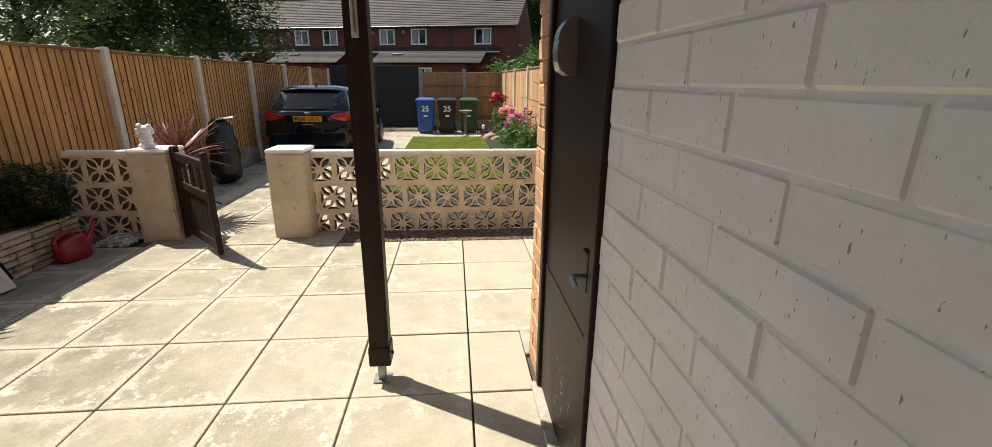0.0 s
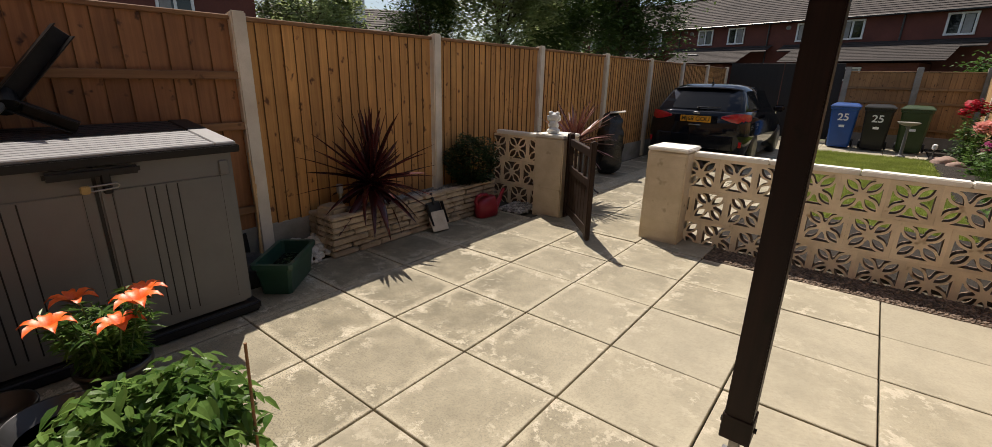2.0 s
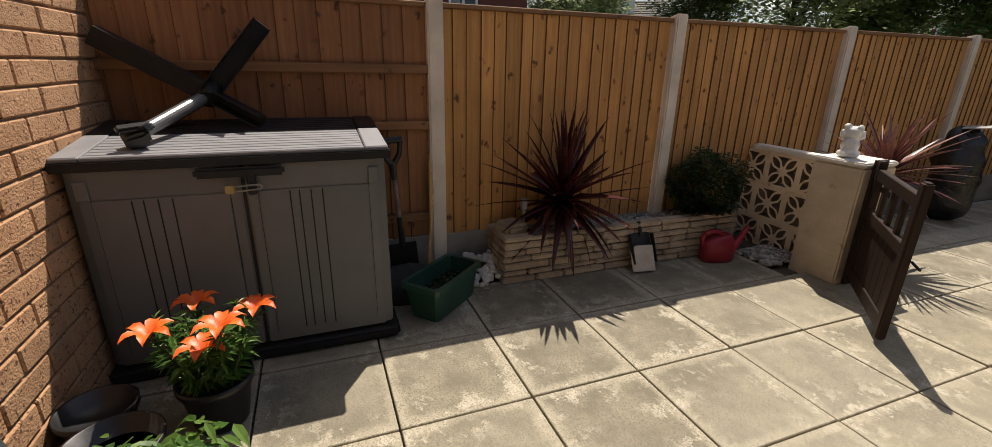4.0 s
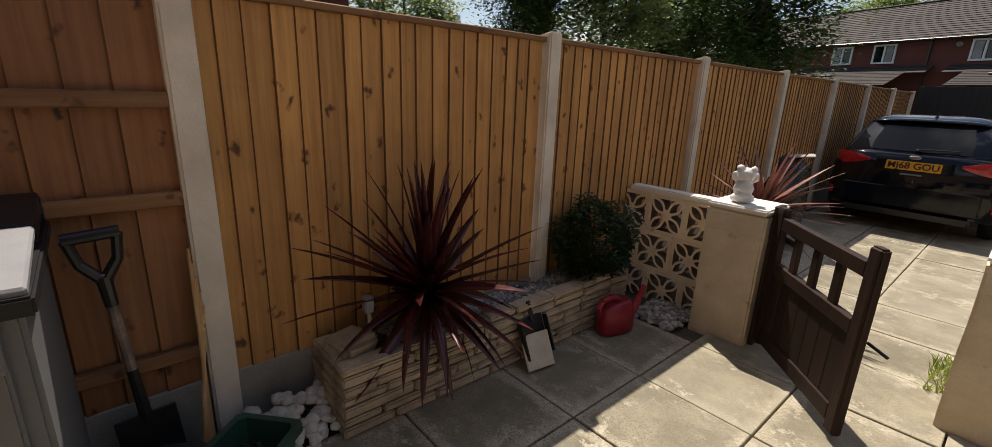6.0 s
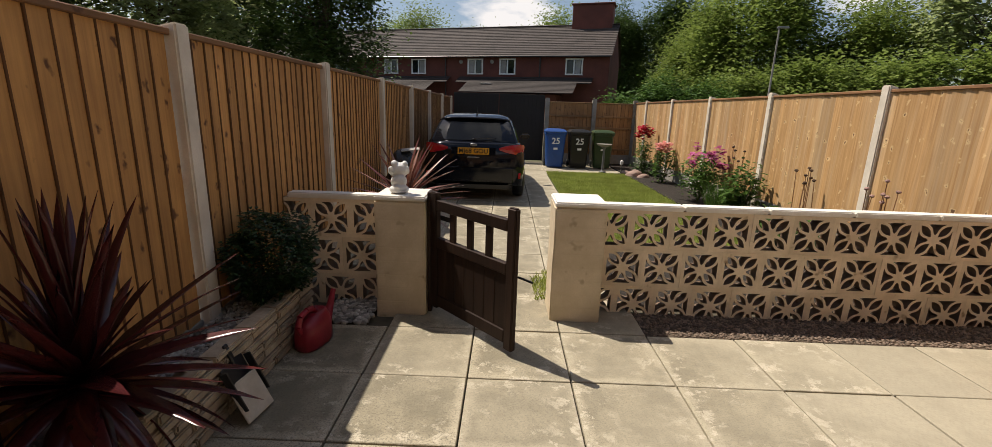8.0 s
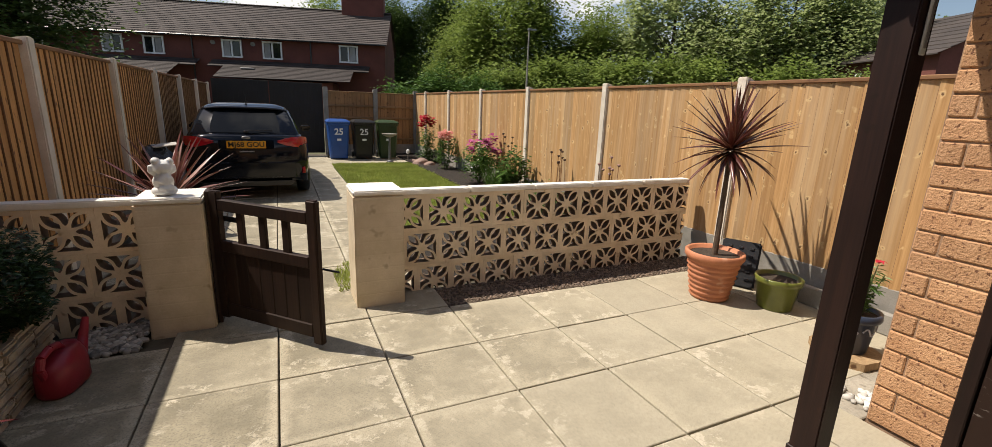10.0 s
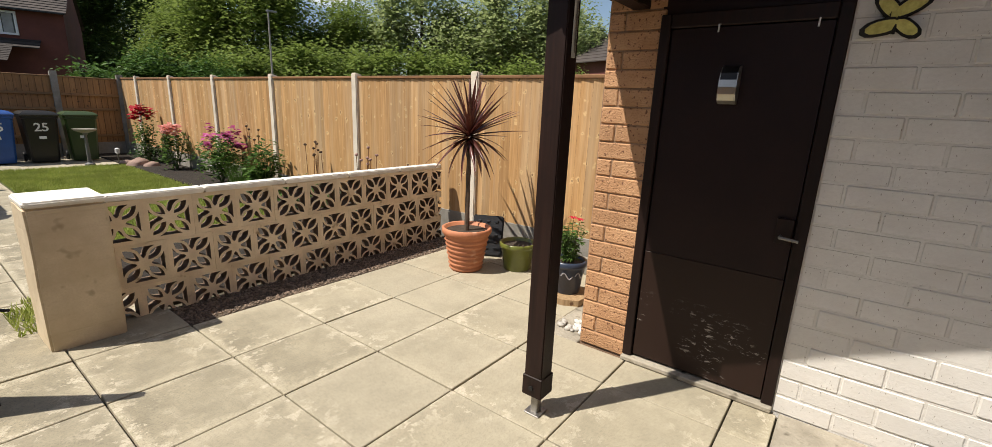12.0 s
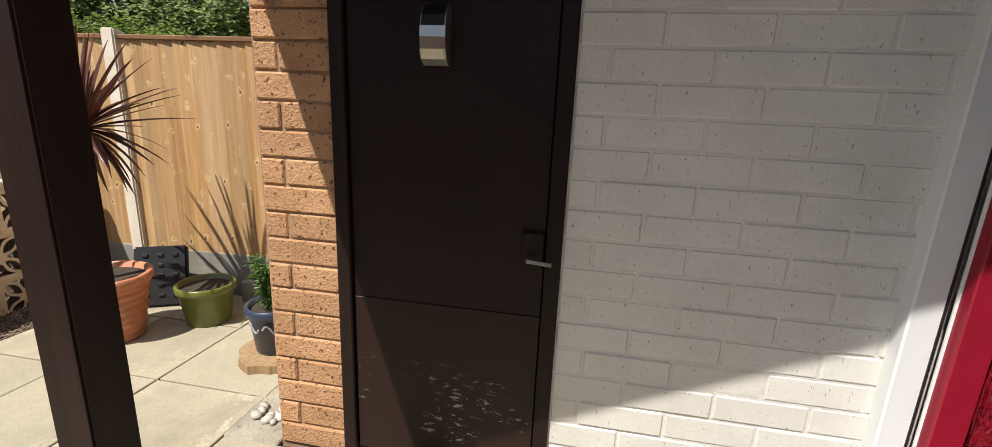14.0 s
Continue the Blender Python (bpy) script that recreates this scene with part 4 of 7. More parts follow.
def planter():
    p = thing("stone_planter", pose(0, 0, 0), "long low planter of cream-painted split stone by the fence", "planter")
    part("core", box_bm((PL_X0 + 0.02, PL_Y0 + 0.03, -0.02), (PL_X1 - 0.03, PL_Y1 - 0.03, PL_H - 0.07)), M_EARTH, p, "dark soil")
    rows = [0.055, 0.045, 0.06, 0.05, 0.05, 0.055, 0.04]
    z = 0.0
    for r, h in enumerate(rows):
        y = PL_Y0
        while y < PL_Y1 - 0.02:
            w = min(random.uniform(0.14, 0.36), PL_Y1 - y)
            if PL_Y1 - y - w < 0.06:
                w = PL_Y1 - y
            bm = bmesh.new()
            cube(bm, (0.10, w - 0.008, h - 0.009), (0, w / 2, h / 2), None, 0.008, 2)
            for v in bm.verts:
                n = noise.noise_vector(v.co * 14 + Vector((y * 7, z * 11, r)))
                v.co += n * 0.006
            part("stone", bm, M_STONE, p, "", pose(PL_X1 - 0.05 + random.uniform(-0.006, 0.006), y, z))
            y += w
        x = PL_X0
        for q in range(2):
            w = (PL_X1 - 0.1 - PL_X0) / 2
            bm = bmesh.new()
            cube(bm, (w - 0.006, 0.09, h - 0.006), (w / 2, 0, h / 2), None, 0.007, 2)
            part("stone", bm, M_STONE, p, "", pose(x + q * w, PL_Y0 + 0.045 + random.uniform(-0.006, 0.006), z))
            bm = bmesh.new()
            cube(bm, (w - 0.006, 0.09, h - 0.006), (w / 2, 0, h / 2), None, 0.007, 2)
            part("stone", bm, M_STONE, p, "", pose(x + q * w, PL_Y1 - 0.045 + random.uniform(-0.006, 0.006), z))
        z += h
    return p


planter()
stones("gravel", PL_X0 + 0.02, PL_X1 - 0.10, PL_Y0 + 0.35, PL_Y1 - 0.12, PL_H - 0.065, 1500, 0.008, 0.02, M_PEBBLE, "grey pebble mulch in the planter", "gravel")
stone = bmesh.new()
cube(stone, (0.16, 0.19, 0.11), (0, 0, 0.055), None, 0.022, 2)
for v in stone.verts:
    v.co += noise.noise_vector(v.co * 9) * 0.02
tagged(part("rock", stone, M_STONE, None, "", pose(-2.52, 0.42, PL_H - 0.05, 0, 8, 20)), "pale weathered rock in the planter corner", "rock")


# ---------------------------------------------------------------- sword-leaved plants
def sword_mesh(name, length, width, droop, material, seg=7, fold=0.35):
    bm = bmesh.new()
    rows = []
    for k in range(seg + 1):
        u = k / seg
        w = width * (0.55 + 1.3 * u if u < 0.35 else 1.0) * (1 - u) ** 0.6 if u > 0.3 else width * (0.5 + 1.6 * u)
        x = length * u
        z = -droop * u * u * length
        rows.append([bm.verts.new((x, s * w / 2, z + (fold * w / 2 if s else 0))) for s in (-1, 0, 1)])
    for a, b in zip(rows, rows[1:]):
        for j in (0, 1):
            bm.faces.new((a[j], b[j], b[j + 1], a[j + 1]))
    ex = bmesh.ops.extrude_face_region(bm, geom=bm.faces[:])["geom"]
    bmesh.ops.translate(bm, vec=(0, 0, -0.0015), verts=[g for g in ex if isinstance(g, bmesh.types.BMVert)])
    return mesh_of(name, bm, material, True)


def purple_material(name, a, c, rough):
    m, nt, b = nodes_of(name)
    col = mix_node(nt, object_random(nt), a, c)
    n = noise_node(nt, world_vec(nt), 40, 3, 0.5)
    col = mix_node(nt, ramp_node(nt, n, 0.4, 0.8, c1=(0.5, 0.5, 0.5, 1)), col, tuple(0.5 * v for v in a))
    nt.links.new(col, b.inputs["Base Color"])
    b.inputs["Roughness"].default_value = rough
    return m


M_PURPLE = purple_material("purple_sword_leaf", (0.050, 0.010, 0.012), (0.10, 0.020, 0.018), 0.23)
M_REDLEAF = purple_material("red_sword_leaf", (0.10, 0.020, 0.022), (0.32, 0.16, 0.12), 0.30)
M_TRUNK = surface("palm_trunk", (0.15, 0.105, 0.07), (0.07, 0.05, 0.035), 0.9, 10, 40, 0.8, 0.01)


def cordyline(at, n, length, width, material, label, trunk=0.0, low=-35, high=88, lean=(0.0, 0.0)):
    p = thing("cordyline", at, label, "plant")
    bm = bmesh.new()
    q = Vector((lean[0], lean[1], trunk + 0.02))
    rings = []
    for k in range(9):
        u = k / 8
        r = (0.024 - 0.006 * u) * (1.06 if k % 2 else 0.96)
        mid = (lean[0] * u * u, lean[1] * u * u, -0.05 + (trunk + 0.07) * u)
        rings.append([bm.verts.new((mid[0] + r * math.cos(j * 0.6981), mid[1] + r * math.sin(j * 0.6981), mid[2])) for j in range(9)])
    for ra, rb in zip(rings, rings[1:]):
        for j in range(9):
            bm.faces.new((ra[j], ra[(j + 1) % 9], rb[(j + 1) % 9], rb[j]))
    bm.faces.new(rings[0][::-1])
    bm.faces.new(rings[-1])
    part("trunk", bm, M_TRUNK, p)
    kinds = [sword_mesh("leaf", length * f, width * g, d, material) for f, g, d in ((1.0, 1.0, 0.06), (0.9, 1.1, 0.20), (0.78, 0.9, 0.38), (0.62, 0.9, 0.05), (1.05, 0.85, 0.12))]
    for k in range(n):
        u = (k + 0.5) / n
        el = low + (high - low) * u ** 0.85 + random.uniform(-7, 7)
        az = k * 137.5 + random.uniform(-14, 14)
        if el > 45:
            me = kinds[random.choice((0, 3, 4))]
        elif el > 5:
            me = kinds[random.choice((0, 1, 4))]
        else:
            me = kinds[random.choice((1, 2, 2))]
        piece("leaf", me, p, pose(q.x, q.y, q.z + 0.05 * u, 0, 0, az) @ pose(0, 0, 0, random.uniform(-25, 25), -el, 0) @ pose(0.012, 0, 0))
    return p


cordyline(pose(-2.46, 0.80, 0.50), 84, 0.62, 0.082, M_PURPLE, "spiky dark purple cordyline in the stone planter", 0.0, -45)
cordyline(pose(-1.90, 3.42, 0), 60, 0.54, 0.056, M_REDLEAF, "red and buff sword-leaved plant behind the pier", 0.66, -14, 70)
cordyline(pose(2.16, 1.86, 0.40), 84, 0.50, 0.048, purple_material("bronze_sword_leaf", (0.075, 0.022, 0.018), (0.16, 0.05, 0.035), 0.3), "bronze-purple cordyline tree in a terracotta pot", 0.80, -50, 88, (0.06, 0.05))


# ---------------------------------------------------------------- leafy plants
def leaf_cards(centres, size, up=0.4, aspect=0.55, droop=0.25):
    """Small folded leaves at the given places, as one set of verts and faces."""
    n = len(centres)
    c = np.asarray(centres)
    th = rng.uniform(0, 2 * np.pi, n)
    ph = rng.uniform(-0.6, 0.9, n) * (1 - up) + rng.uniform(-0.2, 0.5, n) * up
    s = size * rng.uniform(0.6, 1.3, n)
    d = np.stack([np.cos(th) * np.cos(ph), np.sin(th) * np.cos(ph), np.sin(ph)], 1) * s[:, None]
    side = np.stack([-np.sin(th), np.cos(th), rng.uniform(-0.5, 0.5, n)], 1) * (s * aspect / 2)[:, None]
    sag = np.stack([np.zeros(n), np.zeros(n), -droop * s], 1)
    v = np.stack([c, c + d * 0.45 + side + sag * 0.1, c + d + sag, c + d * 0.45 - side + sag * 0.1], 1).reshape(-1, 3)
    f = np.arange(4 * n).reshape(n, 4)
    return v, f


def full_leaves(centres, size, aspect=0.6, droop=0.5):
    """Pointed oval leaves, folded along the midrib and drooping at the tip."""
    n = len(centres)
    c = np.asarray(centres)
    th = rng.uniform(0, 2 * np.pi, n)
    ph = rng.uniform(-0.45, 0.5, n)
    s = size * rng.uniform(0.6, 1.3, n)
    d = np.stack([np.cos(th) * np.cos(ph), np.sin(th) * np.cos(ph), np.sin(ph)], 1) * s[:, None]
    e = np.stack([-np.sin(th), np.cos(th), rng.uniform(-0.35, 0.35, n)], 1) * (s * aspect / 2)[:, None]
    z = np.stack([np.zeros(n), np.zeros(n), s], 1)
    rows = [c]
    for u, w in ((0.28, 0.85), (0.62, 0.8)):
        mid = c + d * u - z * droop * u * u
        rows += [mid + e * w, mid - z * 0.10, mid - e * w]
    rows.append(c + d - z * droop)
    v = np.stack(rows, 1).reshape(-1, 3)
    f = []
    for k in range(n):
        b = 8 * k
        f += [(b, b + 1, b + 2), (b, b + 2, b + 3), (b + 1, b + 4, b + 5, b + 2), (b + 2, b + 5, b + 6, b + 3), (b + 4, b + 7, b + 5), (b + 5, b + 7, b + 6)]
    return v, f


def ball_points(n, rad, shell=0.55):
    p = rng.normal(size=(n, 3))
    p /= np.linalg.norm(p, axis=1)[:, None]
    r = shell + (1 - shell) * rng.random(n) ** 0.6
    p = p * r[:, None]
    return p * rad


def leaf_object(name, v, f, material, parent, at=None, label=""):
    ob = new(name, raw_mesh(name, v.tolist(), f if isinstance(f, list) else f.tolist(), material))
    ob.parent = parent
    if at is not None:
        ob.matrix_basis = at
    if label:
        ob["label"] = label
    return ob


M_LEAF_DARK = leaf_material("box_leaf", (0.022, 0.048, 0.016), (0.045, 0.085, 0.026), 0.35, 0.15)
M_LEAF_MID = leaf_material("garden_leaf", (0.055, 0.12, 0.022), (0.12, 0.21, 0.045), 0.4, 0.3)
M_LEAF_BRIGHT = leaf_material("bright_leaf", (0.050, 0.120, 0.022), (0.17, 0.28, 0.065), 0.34, 0.28)
M_TREE_A = leaf_material("tree_leaf_dark", (0.062, 0.112, 0.028), (0.14, 0.21, 0.058), 0.5, 0.3)
M_TREE_B = leaf_material("tree_leaf_mid", (0.16, 0.23, 0.047), (0.30, 0.38, 0.10), 0.5, 0.42)
M_TREE_C = leaf_material("tree_leaf_grey", (0.28, 0.35, 0.14), (0.46, 0.52, 0.25), 0.5, 0.55)
M_STEM = surface("green_stem", (0.10, 0.15, 0.05), (0.06, 0.09, 0.03), 0.6, 8, 50, 0.2)


def bush():
    b = thing("bush", pose(-2.47, 2.17, PL_H - 0.06), "dense dark green clipped bush at the end of the planter", "bush")
    bm = bmesh.new()
    for k in range(7):
        a = k * 0.9
        rod(bm, (0.02 * math.cos(a), 0.02 * math.sin(a), -0.02), (0.16 * math.cos(a), 0.20 * math.sin(a), 0.28), 0.008, 0.004, 6)
    part("stem", bm, M_BARK, b)
    pts = ball_points(6800, (0.255, 0.34, 0.29), 0.6)
    pts *= (1 + 0.12 * np.sin(pts[:, :1] * 19 + pts[:, 2:] * 15 + pts[:, 1:2] * 12))
    pts[:, 0] = np.maximum(pts[:, 0], -0.18)
    v, f = leaf_cards(pts + (0, 0, 0.285), 0.034)
    leaf_object("foliage", v, f, M_LEAF_DARK, b)


bush()

# ---------------------------------------------------------------- storage box against the fence
def storage_box():
    """Grey plastic store with two ribbed doors, a slatted lid and a padlocked latch. Local x along the fence, front towards +x of the place."""
    X0, X1, Y0, Y1, H = -2.66, -1.955, -1.84, -0.52, 1.062
    b = thing("storage_box", pose(0, 0, 0), "grey plastic garden storage box with a closed slatted lid", "storage box")
    part("body", box_bm((X0, Y0, 0.07), (X1 - 0.03, Y1, H - 0.03), 0.012, 2), M_GREYPLASTIC, b)
    part("plinth", box_bm((X0 - 0.01, Y0 - 0.02, 0.0), (X1 + 0.03, Y1 + 0.03, 0.075), 0.02, 3), M_LIDDARK, b, "black plastic base")
    mid = -1.172
    for ya, yb in ((Y0 + 0.04, mid - 0.008), (mid + 0.008, Y1 - 0.04)):
        door = part("door", box_bm((X1 - 0.030, ya, 0.085), (X1, yb, H - 0.012), 0.008, 2), M_GREYPLASTIC, b)
        w = yb - ya
        part("panel", box_bm((X1, ya + 0.05, 0.14), (X1 + 0.006, yb - 0.05, H - 0.16), 0.005, 2), M_GREYPLASTIC, door, "raised ribbed panel")
        # Thin dark strips on the door face, painting the shade of moulded lines.
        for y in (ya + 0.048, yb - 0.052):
            part("groove", box_bm((X1, y, 0.14), (X1 + 0.002, y + 0.004, H - 0.16)), M_LIDDARK, door, "thin dark strip in place of shade along the moulding")
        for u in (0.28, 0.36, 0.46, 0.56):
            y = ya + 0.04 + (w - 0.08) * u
            part("groove", box_bm((X1 + 0.005, y - 0.003, 0.15), (X1 + 0.0075, y + 0.003, H - 0.17), 0.001), M_LIDDARK, door, "thin dark strip in place of shade along the moulding")
        part("hinge_tab", box_bm((X1, (ya if ya < mid - 0.3 else yb - 0.05), H - 0.16), (X1 + 0.012, (ya + 0.05 if ya < mid - 0.3 else yb), H - 0.075), 0.004), M_GREYPLASTIC, door)
    # Dark strip set between the doors to paint the shade there.
    part("door_gap", box_bm((X1 - 0.034, mid - 0.0075, 0.085), (X1 - 0.006, mid + 0.0075, H - 0.03)), M_LIDDARK, b, "dark strip in place of shade between the doors")
    lid = part("lid", box_bm((X0, Y0 - 0.022, H - 0.034), (X1 + 0.028, Y1 + 0.028, H + 0.010), 0.006, 2), M_LIDDARK, b, "charcoal lid rim")
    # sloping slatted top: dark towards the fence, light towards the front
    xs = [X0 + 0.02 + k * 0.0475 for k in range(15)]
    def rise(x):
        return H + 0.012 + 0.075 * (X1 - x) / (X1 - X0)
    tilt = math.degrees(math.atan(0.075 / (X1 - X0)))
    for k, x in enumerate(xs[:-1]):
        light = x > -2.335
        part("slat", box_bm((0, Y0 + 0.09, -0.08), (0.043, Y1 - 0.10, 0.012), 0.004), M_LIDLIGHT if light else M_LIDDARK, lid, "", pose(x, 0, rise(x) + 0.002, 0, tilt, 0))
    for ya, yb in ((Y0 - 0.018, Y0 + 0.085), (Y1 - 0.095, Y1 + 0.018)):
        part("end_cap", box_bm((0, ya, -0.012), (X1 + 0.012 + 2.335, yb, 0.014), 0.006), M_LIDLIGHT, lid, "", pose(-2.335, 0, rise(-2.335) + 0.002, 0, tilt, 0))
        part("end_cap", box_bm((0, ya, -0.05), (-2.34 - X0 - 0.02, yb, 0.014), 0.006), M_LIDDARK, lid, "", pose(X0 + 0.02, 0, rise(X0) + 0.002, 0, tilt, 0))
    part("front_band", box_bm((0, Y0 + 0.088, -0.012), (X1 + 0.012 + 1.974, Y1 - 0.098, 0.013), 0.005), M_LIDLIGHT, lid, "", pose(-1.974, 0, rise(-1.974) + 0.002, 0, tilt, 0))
    part("lid_back", box_bm((X0, Y0 - 0.02, H), (X0 + 0.05, Y1 + 0.02, H + 0.095), 0.01, 2), M_LIDDARK, lid)
    latch = part("latch", box_bm((X1 + 0.012, mid - 0.185, H - 0.086), (X1 + 0.045, mid + 0.185, H - 0.040), 0.012, 2), M_LIDDARK, b, "black locking bar")
    part("hasp", box_bm((X1 + 0.008, mid + 0.022, H - 0.172), (X1 + 0.038, mid + 0.060, H - 0.05), 0.006), M_LIDDARK, latch)
    bm = bmesh.new()
    for ya, za, yb, zb in ((-0.03, 0.0, 0.075, 0.006), (0.075, 0.006, 0.085, 0.016), (0.085, 0.016, 0.075, 0.028), (0.075, 0.028, -0.03, 0.024)):
        rod(bm, (X1 + 0.046, mid + ya, H - 0.150 + za), (X1 + 0.046, mid + yb, H - 0.150 + zb), 0.0045)
    part("shackle", bm, M_STEEL, latch, "bright steel shackle")
    bm = bmesh.new()
    cube(bm, (0.020, 0.040, 0.040), (X1 + 0.046, mid - 0.048, H - 0.138), None, 0.005, 2)
    part("padlock", bm, surface("dull_brass", (0.42, 0.31, 0.15), (0.30, 0.21, 0.10), 0.4, 8, 90, 0.1, metal=0.8), latch, "dull brass padlock")
    return b


storage_box()


def parasol_base():
    """A folded black parasol stand: crossed channel arms and a grey tube, lying on the box against the fence."""
    p = thing("parasol_stand", pose(0, 0, 0), "black folding cross-shaped parasol stand lying on the box", "parasol stand")
    hub = Vector((-2.54, -1.345, 1.305))
    tips = [Vector((-2.56, -1.045, 1.665)), Vector((-2.59, -1.82, 1.585)), Vector((-2.44, -1.10, 1.165)), Vector((-2.46, -1.58, 1.16))]
    for k, t in enumerate(tips):
        d = t - hub
        q = d.to_track_quat("X", "Z").to_matrix()
        bm = bmesh.new()
        w = 0.090 if k < 2 else 0.060
        cube(bm, (d.length, 0.006, w), hub + d / 2 + q @ Vector((0, 0.022, 0)), q, 0.002)
        cube(bm, (d.length, 0.075, 0.006), hub + d / 2 + q @ Vector((0, -0.012, w / 2)), q, 0.002)
        cube(bm, (d.length, 0.075, 0.006), hub + d / 2 + q @ Vector((0, -0.012, -w / 2)), q, 0.002)
        part("arm", bm, M_BLACKMETAL, p)
    bm = bmesh.new()
    rod(bm, hub + Vector((0.03, 0, -0.03)), hub + Vector((-0.03, 0, 0.03)), 0.06, None, 16)
    part("hub", bm, M_BLACKMETAL, p)
    bm = bmesh.new()
    rod(bm, (-2.50, -1.375, 1.285), (-2.12, -1.56, 1.165), 0.030, None, 16)
    part("tube", bm, surface("grey_tube", (0.22, 0.22, 0.22), (0.16, 0.16, 0.16), 0.35, 6, 60, 0.05, metal=0.5), p, "dark grey tube")
    bm = bmesh.new()
    cube(bm, (0.11, 0.10, 0.06), (-2.07, -1.575, 1.145), Euler((0.3, 0.2, 0.4)).to_matrix(), 0.015, 2)
    cube(bm, (0.05, 0.14, 0.03), (-2.06, -1.57, 1.19), Euler((0.1, 0.4, 0.5)).to_matrix(), 0.010, 2)
    rod(bm, (-2.10, -1.60, 1.16), (-2.02, -1.51, 1.20), 0.014)
    part("clamp", bm, M_BLACKPLASTIC, p, "black plastic clamp")


parasol_base()


# ---------------------------------------------------------------- things along the fence foot
def spade():
    s = thing("spade", pose(-2.60, -0.33, 0.02, 0, -4, 90), "garden spade with a worn shaft leaning on the fence", "spade")
    bm = bmesh.new()
    rod(bm, (0, 0, 0.30), (0, 0, 0.86), 0.018, 0.016, 10)
    part("shaft", bm, surface("worn_shaft", (0.28, 0.20, 0.16), (0.08, 0.06, 0.05), 0.6, 9, 50, 0.2), s)
    bm = bmesh.new()
    rod(bm, (-0.075, 0, 0.995), (0.075, 0, 0.995), 0.021, None, 12)
    rod(bm, (-0.066, 0, 0.99), (-0.05, 0, 0.90), 0.017, 0.016)
    rod(bm, (0.066, 0, 0.99), (0.05, 0, 0.90), 0.017, 0.016)
    rod(bm, (-0.052, 0, 0.905), (0, 0, 0.83), 0.017, 0.02)
    rod(bm, (0.052, 0, 0.905), (0, 0, 0.83), 0.017, 0.02)
    rod(bm, (0, 0, 0.85), (0, 0, 0.74), 0.024, 0.02)
    part("grip", bm, M_BLACKPLASTIC, s)
    bm = bmesh.new()
    cube(bm, (0.19, 0.012, 0.28), (0, -0.006, 0.15), None, 0.004)
    rod(bm, (0, 0, 0.26), (0, 0, 0.48), 0.022, 0.018, 10)
    part("blade", bm, M_BLACKMETAL, s)


spade()
dirt = bmesh.new()
bmesh.ops.create_icosphere(dirt, subdivisions=3, radius=1.0)
for v in dirt.verts:
    v.co = Vector((v.co.x * 0.19, v.co.y * 0.26, max(v.co.z, 0) * 0.20)) + noise.noise_vector(v.co * 2.5) * 0.02
tagged(part("sack", dirt, surface("dark_sacking", (0.05, 0.045, 0.04), (0.02, 0.018, 0.016), 0.8, 9, 60, 0.6, 0.01), None, "", pose(-2.46, -0.36, 0.0), True), "dark crumpled sack by the storage box", "sack")
for k in range(5):
    bm = bmesh.new()
    rod(bm, (-2.60 + 0.012 * k, -0.15 - 0.012 * k, 0.0), (-2.655, -0.135 + 0.006 * k, 0.90 - 0.06 * k), 0.008, 0.006, 7)
    tagged(part("garden_cane", bm, M_FENCE_PALE), "thin bamboo cane leaning beside the fence post", "cane", "canes by the post")


def trough():
    a = pose(-2.215, -0.165, 0.0, 0, 0, 132)
    t = thing("plant_trough", a, "dark green plastic trough with soggy dead leaves", "planter")
    bm = bmesh.new()
    rings = []
    for hx, hy, z in ((0.215, 0.100, 0.0), (0.245, 0.122, 0.20), (0.265, 0.140, 0.20), (0.265, 0.140, 0.235), (0.238, 0.113, 0.235), (0.226, 0.105, 0.12)):
        r = 0.02
        rings.append([bm.verts.new((sx * (hx - cx), sy * (hy - cy), z)) for sx, sy, cx, cy in
                      ((-1, -1, r, 0), (1, -1, r, 0), (1, -1, 0, r), (1, 1, 0, r), (1, 1, r, 0), (-1, 1, r, 0), (-1, 1, 0, r), (-1, -1, 0, r))])
    for p, q in zip(rings, rings[1:]):
        for k in range(8):
            bm.faces.new((p[k], p[(k + 1) % 8], q[(k + 1) % 8], q[k]))
    bm.faces.new(rings[0][::-1])
    part("tub", bm, M_GREENPLASTIC, t)
    part("soil", box_bm((-0.224, -0.102, 0.10), (0.224, 0.102, 0.135), 0.004), surface("wet_soil", (0.018, 0.022, 0.014), (0.008, 0.009, 0.006), 0.25, 12, 60, 0.8, 0.01), t, "wet black soil")
    pts = np.stack([rng.uniform(-0.20, 0.20, 110), rng.uniform(-0.085, 0.085, 110), rng.uniform(0.135, 0.155, 110)], 1)
    v, f = leaf_cards(pts, 0.03, 0.9)
    leaf_object("dead_leaves", v, f, M_LEAF_DARK, t)


trough()


